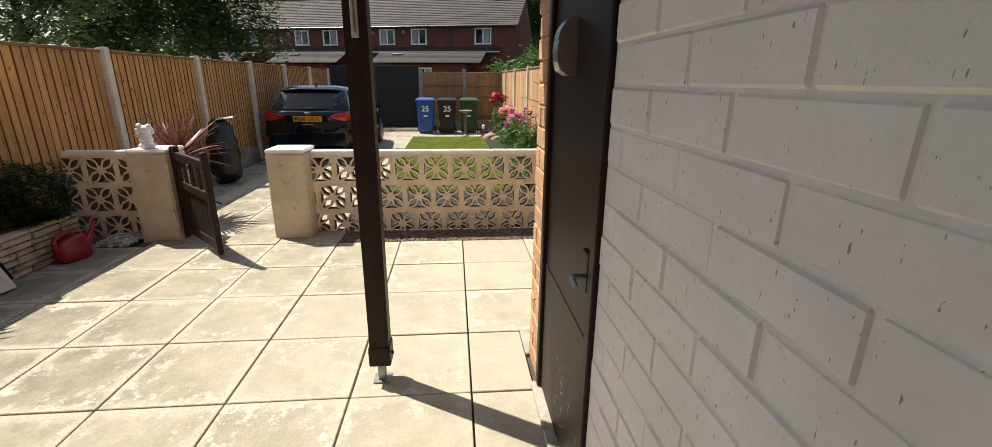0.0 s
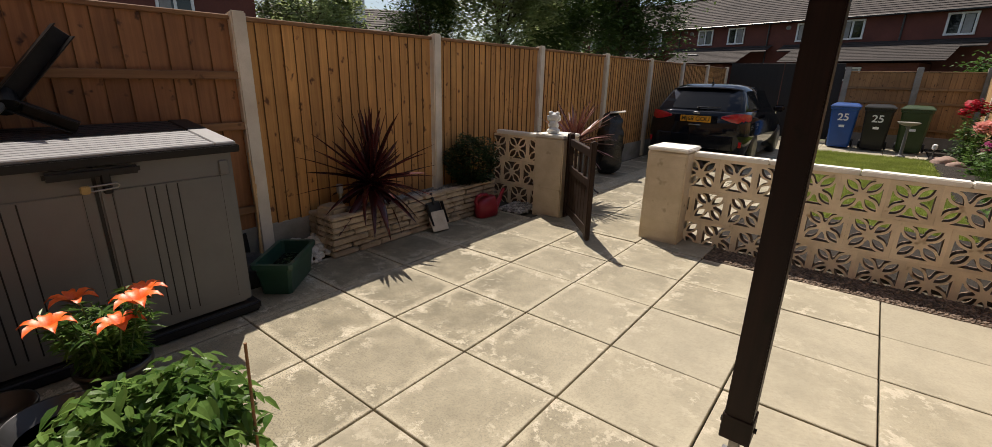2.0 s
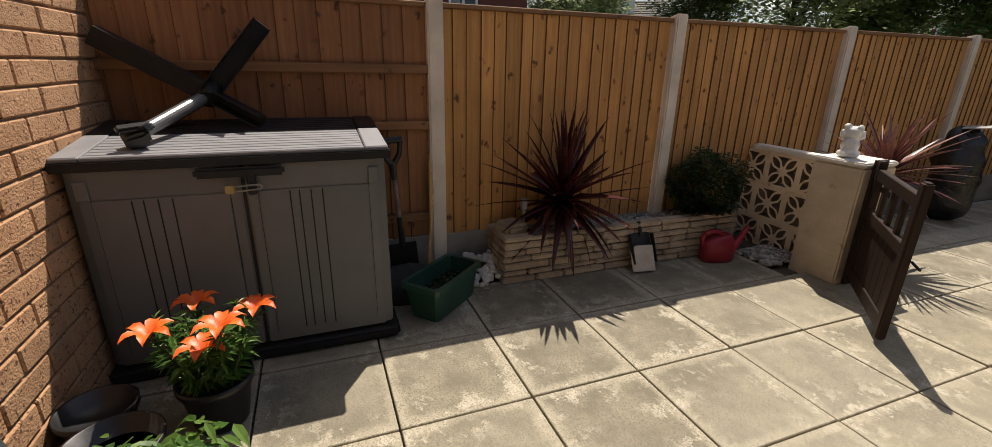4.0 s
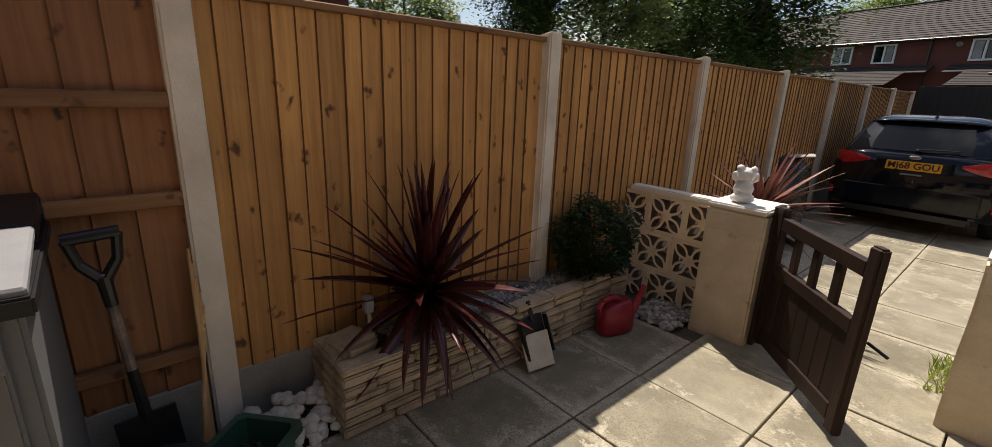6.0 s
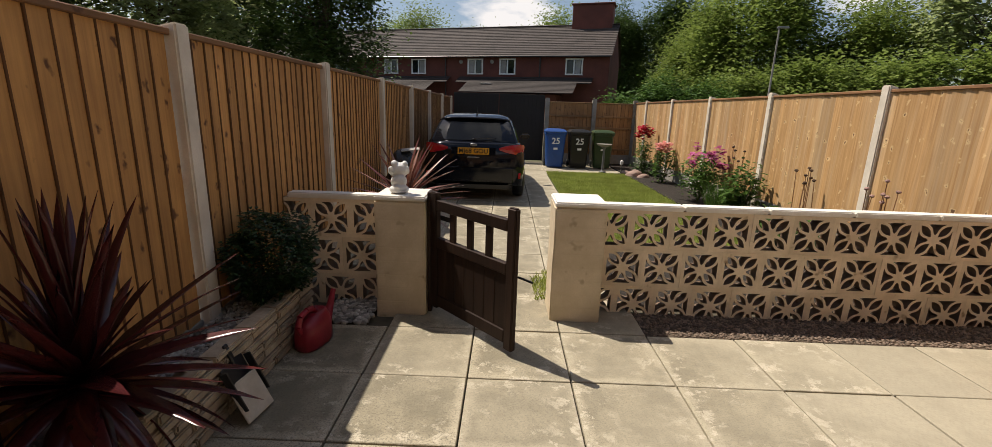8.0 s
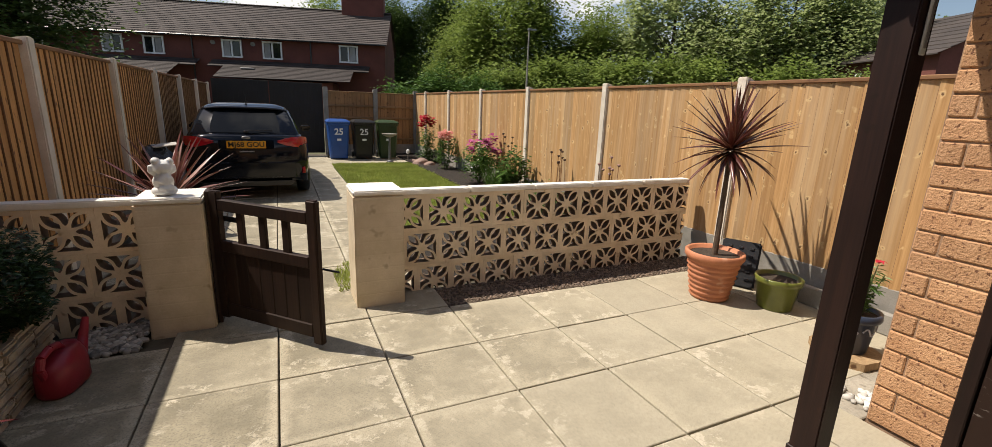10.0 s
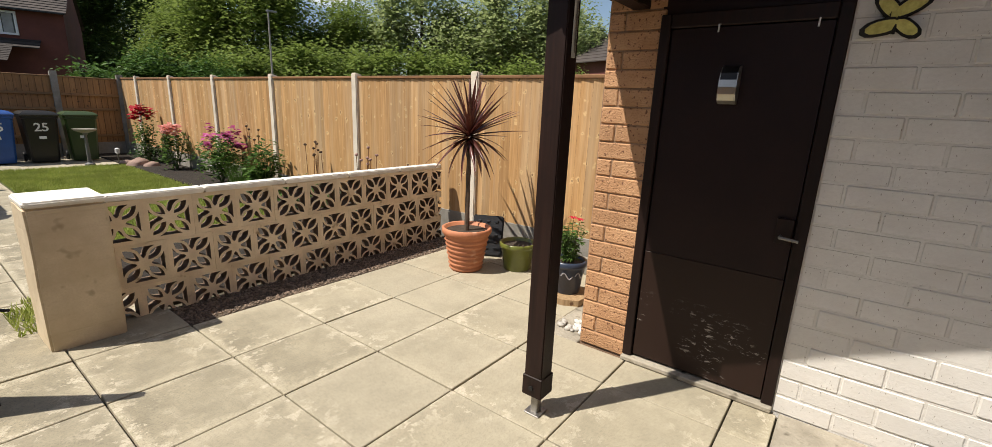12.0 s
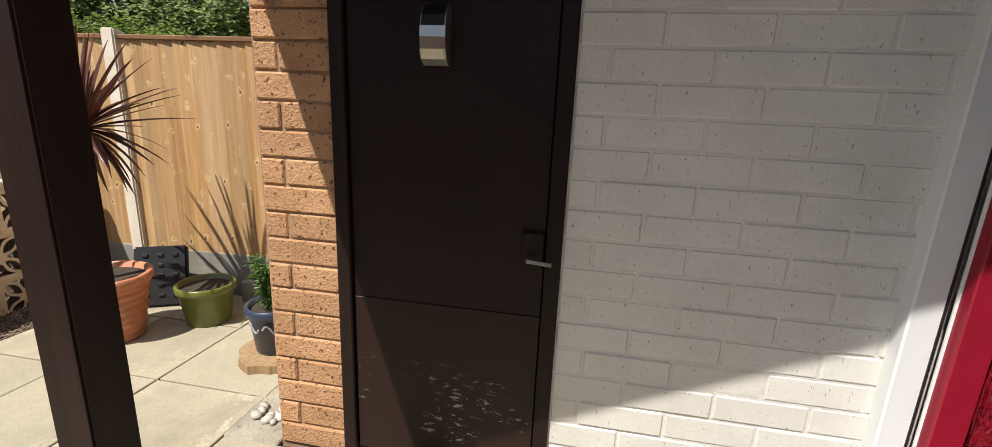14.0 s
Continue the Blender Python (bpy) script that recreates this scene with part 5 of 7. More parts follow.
def watering_can():
    w = thing("watering_can", pose(-2.225, 2.13, 0.0, 0, 0, 78), "red plastic watering can standing by the planter", "watering can")
    red = surface("red_can_plastic", (0.32, 0.018, 0.035), (0.22, 0.012, 0.022), 0.4, 5, 90, 0.08)
    bm = bmesh.new()
    rings = []
    n = 20
    for hx, hy, z, ox in ((0.125, 0.070, 0.0, 0), (0.140, 0.082, 0.02, 0), (0.138, 0.082, 0.12, 0), (0.125, 0.076, 0.175, 0.0), (0.085, 0.058, 0.205, 0.025), (0.055, 0.045, 0.225, 0.045), (0.045, 0.036, 0.215, 0.045)):
        rings.append([bm.verts.new((ox + hx * math.copysign(abs(math.cos(2 * math.pi * k / n)) ** 0.7, math.cos(2 * math.pi * k / n)), hy * math.copysign(abs(math.sin(2 * math.pi * k / n)) ** 0.7, math.sin(2 * math.pi * k / n)), z)) for k in range(n)])
    for a, b in zip(rings, rings[1:]):
        for k in range(n):
            bm.faces.new((a[k], a[(k + 1) % n], b[(k + 1) % n], b[k]))
    bm.faces.new(rings[0][::-1])
    bm.faces.new(rings[-1])
    part("body", bm, red, w, "", None, True)
    bm = bmesh.new()
    pts = [Vector((-0.12, 0, 0.12)), Vector((-0.145, 0, 0.18)), Vector((-0.125, 0, 0.232)), Vector((-0.06, 0, 0.252)), Vector((0.0, 0, 0.243)), Vector((0.03, 0, 0.20))]
    for a, b in zip(pts, pts[1:]):
        rod(bm, a, b, 0.019, None, 12)
    part("handle", bm, red, w)
    bm = bmesh.new()
    rod(bm, (0.10, 0, 0.055), (0.195, 0, 0.185), 0.048, 0.024, 14)
    rod(bm, (0.195, 0, 0.185), (0.245, 0, 0.285), 0.024, 0.016, 14)
    part("spout", bm, red, w)


watering_can()


def dustpan():
    d = thing("dustpan", pose(-2.255, 1.42, 0.0, 0, 0, 0), "black dustpan with a square of pale board leaning on the planter", "dustpan")
    bm = bmesh.new()
    q = Euler((0, radians(-22), radians(6))).to_matrix()
    cube(bm, (0.008, 0.20, 0.24), (-0.03, 0, 0.17), q, 0.003)
    cube(bm, (0.04, 0.008, 0.22), (-0.01, 0.10, 0.17), q, 0.003)
    cube(bm, (0.04, 0.008, 0.22), (-0.01, -0.10, 0.17), q, 0.003)
    cube(bm, (0.018, 0.03, 0.12), (-0.075, 0, 0.31), q, 0.005)
    part("pan", bm, M_BLACKPLASTIC, d)
    bm = bmesh.new()
    cube(bm, (0.012, 0.19, 0.20), (0.02, -0.015, 0.105), Euler((0, radians(-28), radians(-8))).to_matrix(), 0.004)
    part("board", bm, surface("pale_board", (0.60, 0.54, 0.44), (0.45, 0.39, 0.3), 0.8, 7, 60, 0.3), d, "pale square of board")


dustpan()


def statue():
    """A small white garden figure, kept as one plain mesh."""
    bm = bmesh.new()
    for p, r, sz in (((0, 0, 0.03), 0.062, (1.15, 1, 0.55)), ((0, 0, 0.085), 0.055, (1.05, 0.95, 1.1)), ((0, 0.005, 0.135), 0.048, (1, 0.95, 0.9)), ((0, -0.01, 0.180), 0.052, (1.1, 1, 0.9)),
                     ((0.052, 0, 0.165), 0.026, (1, 0.9, 1.3)), ((-0.052, 0, 0.165), 0.026, (1, 0.9, 1.3)), ((0.04, -0.02, 0.215), 0.022, (1, 1, 1)), ((-0.035, -0.02, 0.22), 0.024, (1, 1, 1)),
                     ((0.0, -0.04, 0.105), 0.035, (1.2, 0.8, 1)), ((0.0, -0.045, 0.05), 0.03, (1.6, 0.8, 0.8))):
        m = Matrix.Translation(p) @ Matrix.Diagonal((*[r * s for s in sz], 1))
        bmesh.ops.create_icosphere(bm, subdivisions=3, radius=1.0, matrix=m)
    for v in bm.verts:
        v.co += noise.noise_vector(v.co * 40) * 0.007
        v.co.z = max(v.co.z, 0.0)
    ob = part("statue", bm, M_PLASTER, None, "", pose(-1.795, 2.74, 0.895, 0, 0, 25), True)
    fuse = ob.modifiers.new("fuse", "REMESH")
    fuse.mode, fuse.voxel_size = "VOXEL", 0.005
    tagged(ob, "small chipped white garden statue standing on the pier", "statue")


statue()


def rubbish_bag():
    bm = bmesh.new()
    bmesh.ops.create_icosphere(bm, subdivisions=4, radius=1.0)
    for v in bm.verts:
        z = v.co.z
        flat = (1 - abs(z) ** 3.5) ** 0.35 if abs(z) < 1 else 0
        h = math.hypot(v.co.x, v.co.y) or 1
        wide = 0.20 if z < 0.35 else 0.20 - 0.10 * (z - 0.35)
        v.co = Vector((v.co.x / h * wide * flat, v.co.y / h * (wide + 0.02) * flat, 0.49 + z * 0.49))
        v.co += noise.noise_vector(v.co * 6) * 0.040 + noise.noise_vector(v.co * 17) * 0.022 + noise.noise_vector(v.co * 40) * 0.006
        v.co.z = max(v.co.z, 0.0)
    ob = part("rubbish_bag", bm, surface("black_bag_plastic", (0.012, 0.012, 0.013), (0.006, 0.006, 0.007), 0.22, 6, 30, 0.8, 0.02), None, "", pose(-2.33, 5.35, 0, 0, 0, 0), True)
    tagged(ob, "tall black plastic rubbish bag standing by the fence", "rubbish bag")
    paper = bmesh.new()
    cube(paper, (0.24, 0.16, 0.012), (0, 0, 0), None, 0.004)
    tagged(part("cardboard", paper, surface("grey_card", (0.40, 0.38, 0.34), (0.3, 0.28, 0.25), 0.8), None, "", pose(-2.25, 5.36, 0.985, 5, -6, 20)), "flat grey card lying on the black bag", "card")


rubbish_bag()


# ---------------------------------------------------------------- plants and pots by the house
def pot(name, at, prof, material, label, smooth=True):
    p = thing(name, at, label, "plant pot")
    part("body", lathe(prof, 36), material, p, "", None, smooth)
    return p


M_POTSOIL = surface("potting_soil", (0.07, 0.05, 0.035), (0.03, 0.022, 0.016), 0.95, 12, 60, 0.8, 0.01)


def soil(parent, r, z):
    bm = bmesh.new()
    rod(bm, (0, 0, z - 0.03), (0, 0, z), r, None, 24)
    part("soil", bm, M_POTSOIL, parent)


prof = [(0.145, 0.0)]
for k in range(26):
    u = k / 25
    prof.append((0.150 + 0.060 * u + 0.0095 * math.sin(u * 2 * math.pi * 7.5), 0.008 + 0.34 * u))
prof += [(0.225, 0.352), (0.235, 0.365), (0.235, 0.405), (0.222, 0.412), (0.205, 0.405), (0.195, 0.34)]
tp = pot("terracotta_pot", pose(2.16, 1.86, 0), prof, M_TERRACOTTA, "large ribbed terracotta pot on the paving")
soil(tp, 0.20, 0.375)
gp = pot("green_pot", pose(2.50, 1.50, 0), [(0.125, 0), (0.13, 0.01), (0.158, 0.21), (0.172, 0.215), (0.178, 0.235), (0.178, 0.262), (0.168, 0.268), (0.155, 0.262), (0.148, 0.18)],
         surface("olive_glaze", (0.15, 0.17, 0.035), (0.11, 0.12, 0.025), 0.3, 6, 60, 0.1), "olive green glazed pot with bare soil")
soil(gp, 0.150, 0.235)
bp = pot("blue_pot", pose(2.22, 0.80, 0.05), [(0.105, 0), (0.11, 0.01), (0.135, 0.22), (0.150, 0.225), (0.155, 0.24), (0.152, 0.275), (0.140, 0.278), (0.13, 0.27), (0.125, 0.2)],
         surface("dark_blue_glaze", (0.035, 0.05, 0.085), (0.025, 0.035, 0.06), 0.3, 6, 60, 0.1), "dark blue glazed pot with a flowering plant")
soil(bp, 0.130, 0.25)
M_GLAZE_PALE = surface("pale_pot_glaze", (0.42, 0.42, 0.46), (0.30, 0.30, 0.34), 0.4, 20, 60, 0.1)
for k in range(7):
    a = k * 2 * math.pi / 7
    bm = bmesh.new()
    ring = []
    for q in range(11):
        u = q / 10
        b = a + 0.42 * (u - 0.5) * 1.7
        z = 0.165 + 0.026 * math.sin(2 * math.pi * u)
        rr = np.interp(z, (0.01, 0.22), (0.11, 0.135)) + 0.001
        ring.append(Vector((rr * math.cos(b), rr * math.sin(b), z)))
    for p0, p1 in zip(ring, ring[1:]):
        rod(bm, p0, p1, 0.0055, None, 6)
    part("scroll", bm, M_GLAZE_PALE, bp, "pale painted scroll")
slice_bm = bmesh.new()
rod(slice_bm, (0, 0, 0), (0, 0, 0.05), 0.20, 0.20, 22)
for v in slice_bm.verts:
    a = math.atan2(v.co.y, v.co.x)
    v.co.xy *= 1 + 0.05 * math.sin(5 * a) + 0.03 * math.sin(11 * a)
tagged(part("log_slice", slice_bm, timber("log_end", (0.42, 0.29, 0.16), (0.25, 0.16, 0.08)), None, "", pose(2.20, 0.79, 0.0)), "rough-barked log slice under a pot", "log slice")


def upright_flowers(at, stems, h, spread, leaf, flower_mat, n_flowers, label, category="plant", petal=0.05, mat=None):
    """Upright leafy stems with open flowers at the top."""
    p = thing("flowering_plant", at, label, category)
    bm = bmesh.new()
    tops = []
    cs = []
    for k in range(stems):
        a = k * 2.4
        r = spread * math.sqrt((k + 0.5) / stems)
        hh = h * random.uniform(0.75, 1.05)
        t = Vector((r * math.cos(a) * 1.4, r * math.sin(a) * 1.4, hh))
        b = Vector((r * math.cos(a) * 0.5, r * math.sin(a) * 0.5, 0))
        rod(bm, b, t, 0.005, 0.003, 5)
        tops.append(t)
        for q in range(62):
            u = random.uniform(0.12, 0.97)
            cs.append(list(b.lerp(t, u)))
    part("stem", bm, M_STEM, p)
    v, f = leaf_cards(cs, leaf, 0.6, 0.24)
    leaf_object("foliage", v, f, mat or M_LEAF_MID, p)
    tops.sort(key=lambda q: -q.z)
    picks = sorted(tops, key=lambda q: -math.hypot(q.x, q.y))[:n_flowers * 2:2] if n_flowers > 3 else tops[:n_flowers]
    for t in picks:
        vs, fs = [], []
        for k in range(6):
            a = k * math.pi / 3 + random.uniform(-0.1, 0.1)
            d = Vector((math.cos(a), math.sin(a), 0))
            s = Vector((-math.sin(a), math.cos(a), 0))
            c = t + Vector((0, 0, 0.01))
            ring = [(0.05, 0.10, 0.0), (0.38, 0.36, 0.32), (0.78, 0.46, 0.58), (1.15, 0.34, 0.54), (1.48, 0.03, 0.24)]
            base = len(vs)
            for u, w, z in ring:
                mid = c + d * petal * u + Vector((0, 0, z * petal))
                vs += [list(mid - s * w * petal * 0.8), list(mid + Vector((0, 0, -0.12 * petal))), list(mid + s * w * petal * 0.8)]
            for r in range(len(ring) - 1):
                for q in (0, 1):
                    i = base + r * 3 + q
                    fs.append((i, i + 1, i + 4, i + 3))
        ob = new("flower", raw_mesh("flower", vs, fs, flower_mat, True))
        ob.parent = p
    return p


M_ORANGE = surface("orange_petal", (0.85, 0.17, 0.02), (0.70, 0.09, 0.012), 0.45, 30, 120, 0.15)
M_PINK = leaf_material("pink_petal", (0.42, 0.045, 0.20), (0.66, 0.22, 0.42), 0.5, 0.3)
M_REDPETAL = leaf_material("red_petal", (0.45, 0.015, 0.03), (0.62, 0.04, 0.07), 0.5, 0.3)
M_SALMON = leaf_material("salmon_petal", (0.75, 0.28, 0.24), (0.80, 0.42, 0.38), 0.5, 0.3)

lp = pot("lily_pot", pose(-1.53, -1.33, 0), [(0.10, 0), (0.105, 0.01), (0.135, 0.19), (0.148, 0.195), (0.148, 0.225), (0.138, 0.225), (0.12, 0.17)], M_BLACKPLASTIC, "black plastic pot holding orange lilies")
soil(lp, 0.125, 0.19)
upright_flowers(pose(-1.53, -1.33, 0.19), 30, 0.32, 0.145, 0.064, M_ORANGE, 5, "orange lilies in full bloom in a black pot", "lily", 0.066, M_LEAF_BRIGHT)
upright_flowers(pose(2.22, 0.80, 0.29), 12, 0.33, 0.08, 0.055, M_REDPETAL, 2, "bushy green plant with a red bloom", "plant", 0.028, M_LEAF_BRIGHT)


def leafy_plant():
    p = thing("potato_plant", pose(-0.70, -1.40, 0), "bushy bright green leafy plant in a tub", "plant")
    bm = bmesh.new()
    pts = []
    for k in range(60):
        a = k * 2.4
        r = 0.27 * math.sqrt((k + 0.5) / 60)
        h = 0.50 - 2.0 * r * r + random.uniform(-0.05, 0.03)
        t = Vector((r * math.cos(a), r * math.sin(a), h))
        rod(bm, (0.2 * t.x, 0.2 * t.y, 0.2), t, 0.005, 0.003, 5)
        for q in range(42):
            pts.append([t.x + random.gauss(0, 0.04), t.y + random.gauss(0, 0.04), t.z + random.uniform(-0.12, 0.05)])
        for q in range(4):
            pts.append([t.x * 1.02 + random.gauss(0, 0.05), t.y * 1.02 + random.gauss(0, 0.05), t.z - random.uniform(0.05, 0.3)])
    part("stem", bm, M_STEM, p)
    v, f = full_leaves(pts, 0.060, 0.50, 0.65)
    leaf_object("foliage", v, f, M_LEAF_BRIGHT, p)
    part("tub", lathe([(0.12, 0), (0.125, 0.01), (0.15, 0.22), (0.16, 0.225), (0.16, 0.25), (0.145, 0.25), (0.14, 0.2)], 28), surface("brown_tub", (0.16, 0.09, 0.07), (0.1, 0.055, 0.045), 0.5), p, "brown plastic tub", None, True)
    bm = bmesh.new()
    rod(bm, (0.22, 0.22, 0.10), (0.225, 0.235, 0.66), 0.005, 0.005, 7)
    part("cane", bm, M_RAIL, p, "thin support cane")


leafy_plant()
pt = pot("black_pot", pose(-1.20, -1.58, 0), [(0.10, 0), (0.105, 0.01), (0.135, 0.21), (0.150, 0.215), (0.155, 0.25), (0.145, 0.25), (0.125, 0.18)], M_BLACKPLASTIC, "empty shiny black plastic plant pot")
soil(pt, 0.13, 0.18)
pt2 = pot("black_pot", pose(-1.48, -1.72, 0), [(0.09, 0), (0.095, 0.01), (0.12, 0.18), (0.132, 0.185), (0.135, 0.215), (0.125, 0.215), (0.11, 0.16)], M_BLACKPLASTIC, "empty shiny black plastic plant pot")
bm = bmesh.new()
cube(bm, (0.36, 0.035, 0.48), (0, 0, 0.24), None, 0.008, 2)
lb = part("slate_board", bm, surface("slate_grey_board", (0.075, 0.085, 0.085), (0.05, 0.058, 0.058), 0.7, 5, 60, 0.3), None, "", pose(-1.02, -1.755, 0, 14, 0, 3))
tagged(lb, "dark grey board leaning on the brick wall", "board")
bm = bmesh.new()
cube(bm, (0.32, 0.055, 0.42), (0, 0, 0.21), None, 0.012, 2)
for i in range(3):
    for j in range(5):
        cube(bm, (0.035, 0.010, 0.022), (-0.09 + 0.09 * i, -0.032, 0.08 + 0.07 * j), None, 0.003)
bk = part("rubber_ramp", bm, surface("black_rubber", (0.020, 0.022, 0.026), (0.012, 0.013, 0.016), 0.6, 8, 60, 0.3), None, "", pose(2.60, 1.96, 0, -14, 0, -62))
tagged(bk, "black rubber kerb ramp propped against the fence", "ramp")
bm = bmesh.new()
cube(bm, (0.045, 0.40, 0.34), (0, 0, 0.17), None, 0.008, 2)
tagged(part("concrete_slab", bm, M_GRAVELBOARD, None, "", pose(2.76, 2.12, 0, 0, 8, 0)), "grey concrete slab leaning on the fence", "slab")
tagged(part("concrete_slab", box_bm((2.80, 0.80, 0), (2.86, 1.5, 0.16), 0.008), M_GRAVELBOARD), "grey concrete kerb along the fence foot", "kerb")
bird = thing("solar_stake_light", pose(-2.52, 0.52, PL_H - 0.06), "small pale stake light in the planter", "stake light")
part("stake", box_bm((-0.012, -0.012, 0), (0.012, 0.012, 0.20), 0.003), M_STEEL, bird)
part("lantern", box_bm((-0.022, -0.022, 0.20), (0.022, 0.022, 0.28), 0.006), M_LIDLIGHT, bird)


# ---------------------------------------------------------------- car on the driveway
def loft(bm, rings, close=True):
    vs = [[bm.verts.new(p) for p in r] for r in rings]
    n = len(rings[0])
    for a, b in zip(vs, vs[1:]):
        for k in range(n):
            bm.faces.new((a[k], a[(k + 1) % n], b[(k + 1) % n], b[k]))
    if close:
        bm.faces.new(vs[0][::-1])
        bm.faces.new(vs[-1])
    return vs


def car_window_y(z):
    """Rear edge of the cabin at height z."""
    return np.interp(z, (0.96, 1.05, 1.25, 1.42, 1.48), (0.05, 0.10, 0.30, 0.47, 0.72))


def car():
    c = thing("car", pose(-1.565, 7.12, 0) @ Matrix.Diagonal((1, 1, 0.965, 1)), "shiny black hatchback parked on the driveway", "car")
    black = surface("black_car_paint", (0.006, 0.007, 0.011), (0.005, 0.006, 0.009), 0.07, 2, 30, 0.0)
    black.node_tree.nodes["Principled BSDF"].inputs["Specular IOR Level"].default_value = 0.4
    rows = [(0.00, 0.66, 0.70, 0.70, 0.66, 0.40, 0.62, 0.80, 0.97), (0.03, 0.74, 0.78, 0.77, 0.71, 0.33, 0.62, 0.82, 0.99), (0.10, 0.80, 0.83, 0.82, 0.74, 0.28, 0.62, 0.83, 1.01), (0.30, 0.83, 0.862, 0.85, 0.77, 0.24, 0.62, 0.84, 1.02),
            (1.0, 0.84, 0.868, 0.855, 0.79, 0.20, 0.60, 0.82, 0.99), (2.2, 0.84, 0.868, 0.85, 0.79, 0.20, 0.58, 0.78, 0.95), (3.0, 0.84, 0.865, 0.84, 0.76, 0.20, 0.58, 0.76, 0.91), (3.6, 0.79, 0.82, 0.79, 0.66, 0.22, 0.55, 0.70, 0.82),
            (3.9, 0.68, 0.72, 0.70, 0.52, 0.25, 0.48, 0.60, 0.70), (4.02, 0.5, 0.55, 0.52, 0.40, 0.3, 0.45, 0.52, 0.58)]
    bm = bmesh.new()
    rings = []
    for y, wb, wm, ws, wt, zb, zm, zs, zt in rows:
        rings.append([(-wb, y, zb), (-wm, y, zm), (-ws, y, zs), (-wt, y, zt), (-wt * 0.5, y - 0.012, zt + 0.02), (wt * 0.5, y - 0.012, zt + 0.02), (wt, y, zt), (ws, y, zs), (wm, y, zm), (wb, y, zb)])
    loft(bm, rings)
    part("body", bm, black, c, "", None, True)
    bm = bmesh.new()
    rings = []
    for z, ya, yb, w in ((0.93, 0.04, 3.0, 0.775), (1.05, 0.10, 2.80, 0.745), (1.25, 0.30, 2.42, 0.675), (1.38, 0.43, 2.12, 0.615), (1.44, 0.56, 1.97, 0.555), (1.475, 0.72, 1.8, 0.46), (1.492, 0.95, 1.6, 0.28)):
        q = 0.07
        rings.append([(-w + q, ya, z), (-w, ya + 0.16, z), (-w, yb - 0.3, z), (-w + 0.2, yb, z), (w - 0.2, yb, z), (w, yb - 0.3, z), (w, ya + 0.16, z), (w - q, ya, z)])
    loft(bm, rings)
    part("cabin", bm, black, c, "", None, True)
    glass = glass_material("tinted_car_glass", (0.006, 0.007, 0.008), 0.05)
    glass.node_tree.nodes["Principled BSDF"].inputs["Specular IOR Level"].default_value = 0.3
    bm = bmesh.new()
    g = []
    for z in (1.045, 1.15, 1.25, 1.365):
        w = np.interp(z, (1.05, 1.25, 1.40), (0.70, 0.635, 0.575))
        g.append([bm.verts.new((w * s, float(car_window_y(z)) - 0.012 + 0.03 * abs(s) ** 3, z)) for s in (-1, -0.6, -0.2, 0.2, 0.6, 1)])
    for a, b in zip(g, g[1:]):
        for k in range(5):
            bm.faces.new((a[k], a[k + 1], b[k + 1], b[k]))
    part("rear_window", bm, glass, c, "dark tinted rear window", None, True)
    for s in (-1, 1):
        for ya, yb in ((0.42, 1.15), (1.22, 2.15)):
            bm = bmesh.new()
            v = [bm.verts.new((s * (np.interp(z, (1.05, 1.25, 1.40), (0.745, 0.675, 0.615)) + 0.006), y, z)) for y, z in ((ya, 1.05), (yb + 0.2, 1.05), (yb, 1.37), (ya + 0.18, 1.37))]
            bm.faces.new(v)
            part("side_window", bm, glass, c, "dark tinted side window")
    bm = bmesh.new()
    rings = []
    for k in range(13):
        s = -1 + k / 6
        x, z, y = 0.585 * s, 1.425 - 0.035 * s ** 4, 0.375 + 0.07 * s ** 4
        rings.append([(x, y, z - 0.022), (x, y, z - 0.006), (x, y + 0.10, z + 0.012), (x, y + 0.26, z + 0.022), (x, y + 0.26, z - 0.03)])
    loft(bm, rings)
    part("spoiler", bm, black, c, "", None, True)
    red = surface("tail_lamp_red", (0.52, 0.012, 0.022), (0.30, 0.006, 0.012), 0.1, 20, 50, 0.1, coat=0.6)
    for s in (-1, 1):
        bm = bmesh.new()
        cols = []
        for x, za, zb in ((0.42, 0.90, 0.93), (0.52, 0.865, 0.965), (0.62, 0.84, 0.985), (0.70, 0.83, 0.995), (0.765, 0.83, 0.995), (0.815, 0.845, 0.985), (0.845, 0.87, 0.965)):
            y = float(np.interp(x, (0.0, 0.66, 0.74, 0.80, 0.845), (-0.012, -0.012, 0.015, 0.09, 0.26)))
            cols.append([bm.verts.new((s * x, y, za)), bm.verts.new((s * (x + 0.004), y - 0.016, (za + zb) / 2)), bm.verts.new((s * x, y, zb))])
        for a, b in zip(cols, cols[1:]):
            for k in (0, 1):
                bm.faces.new((a[k], b[k], b[k + 1], a[k + 1]))
        part("tail_light", bm, red, c, "red tail light", None, True)
        bm = bmesh.new()
        cube(bm, (0.05, 0.02, 0.10), (s * 0.77, 0.03, 0.46), Euler((0, 0, s * 0.6)).to_matrix(), 0.006)
        part("reflector", bm, red, c, "red bumper reflector")
    plate = part("number_plate", box_bm((-0.26, -0.026, 0.815), (0.26, -0.014, 0.926), 0.004), surface("yellow_plate", (0.80, 0.36, 0.018), (0.72, 0.32, 0.016), 0.35, 6, 60, 0.0), c, "yellow number plate")
    txt = bpy.data.curves.new("plate_text", "FONT")
    txt.body, txt.size, txt.align_x, txt.extrude = "MJ68 GOU", 0.106, "CENTER", 0.001
    txt.offset = 0.0022
    tmp = new("plate_text", txt)
    bpy.context.view_layer.update()
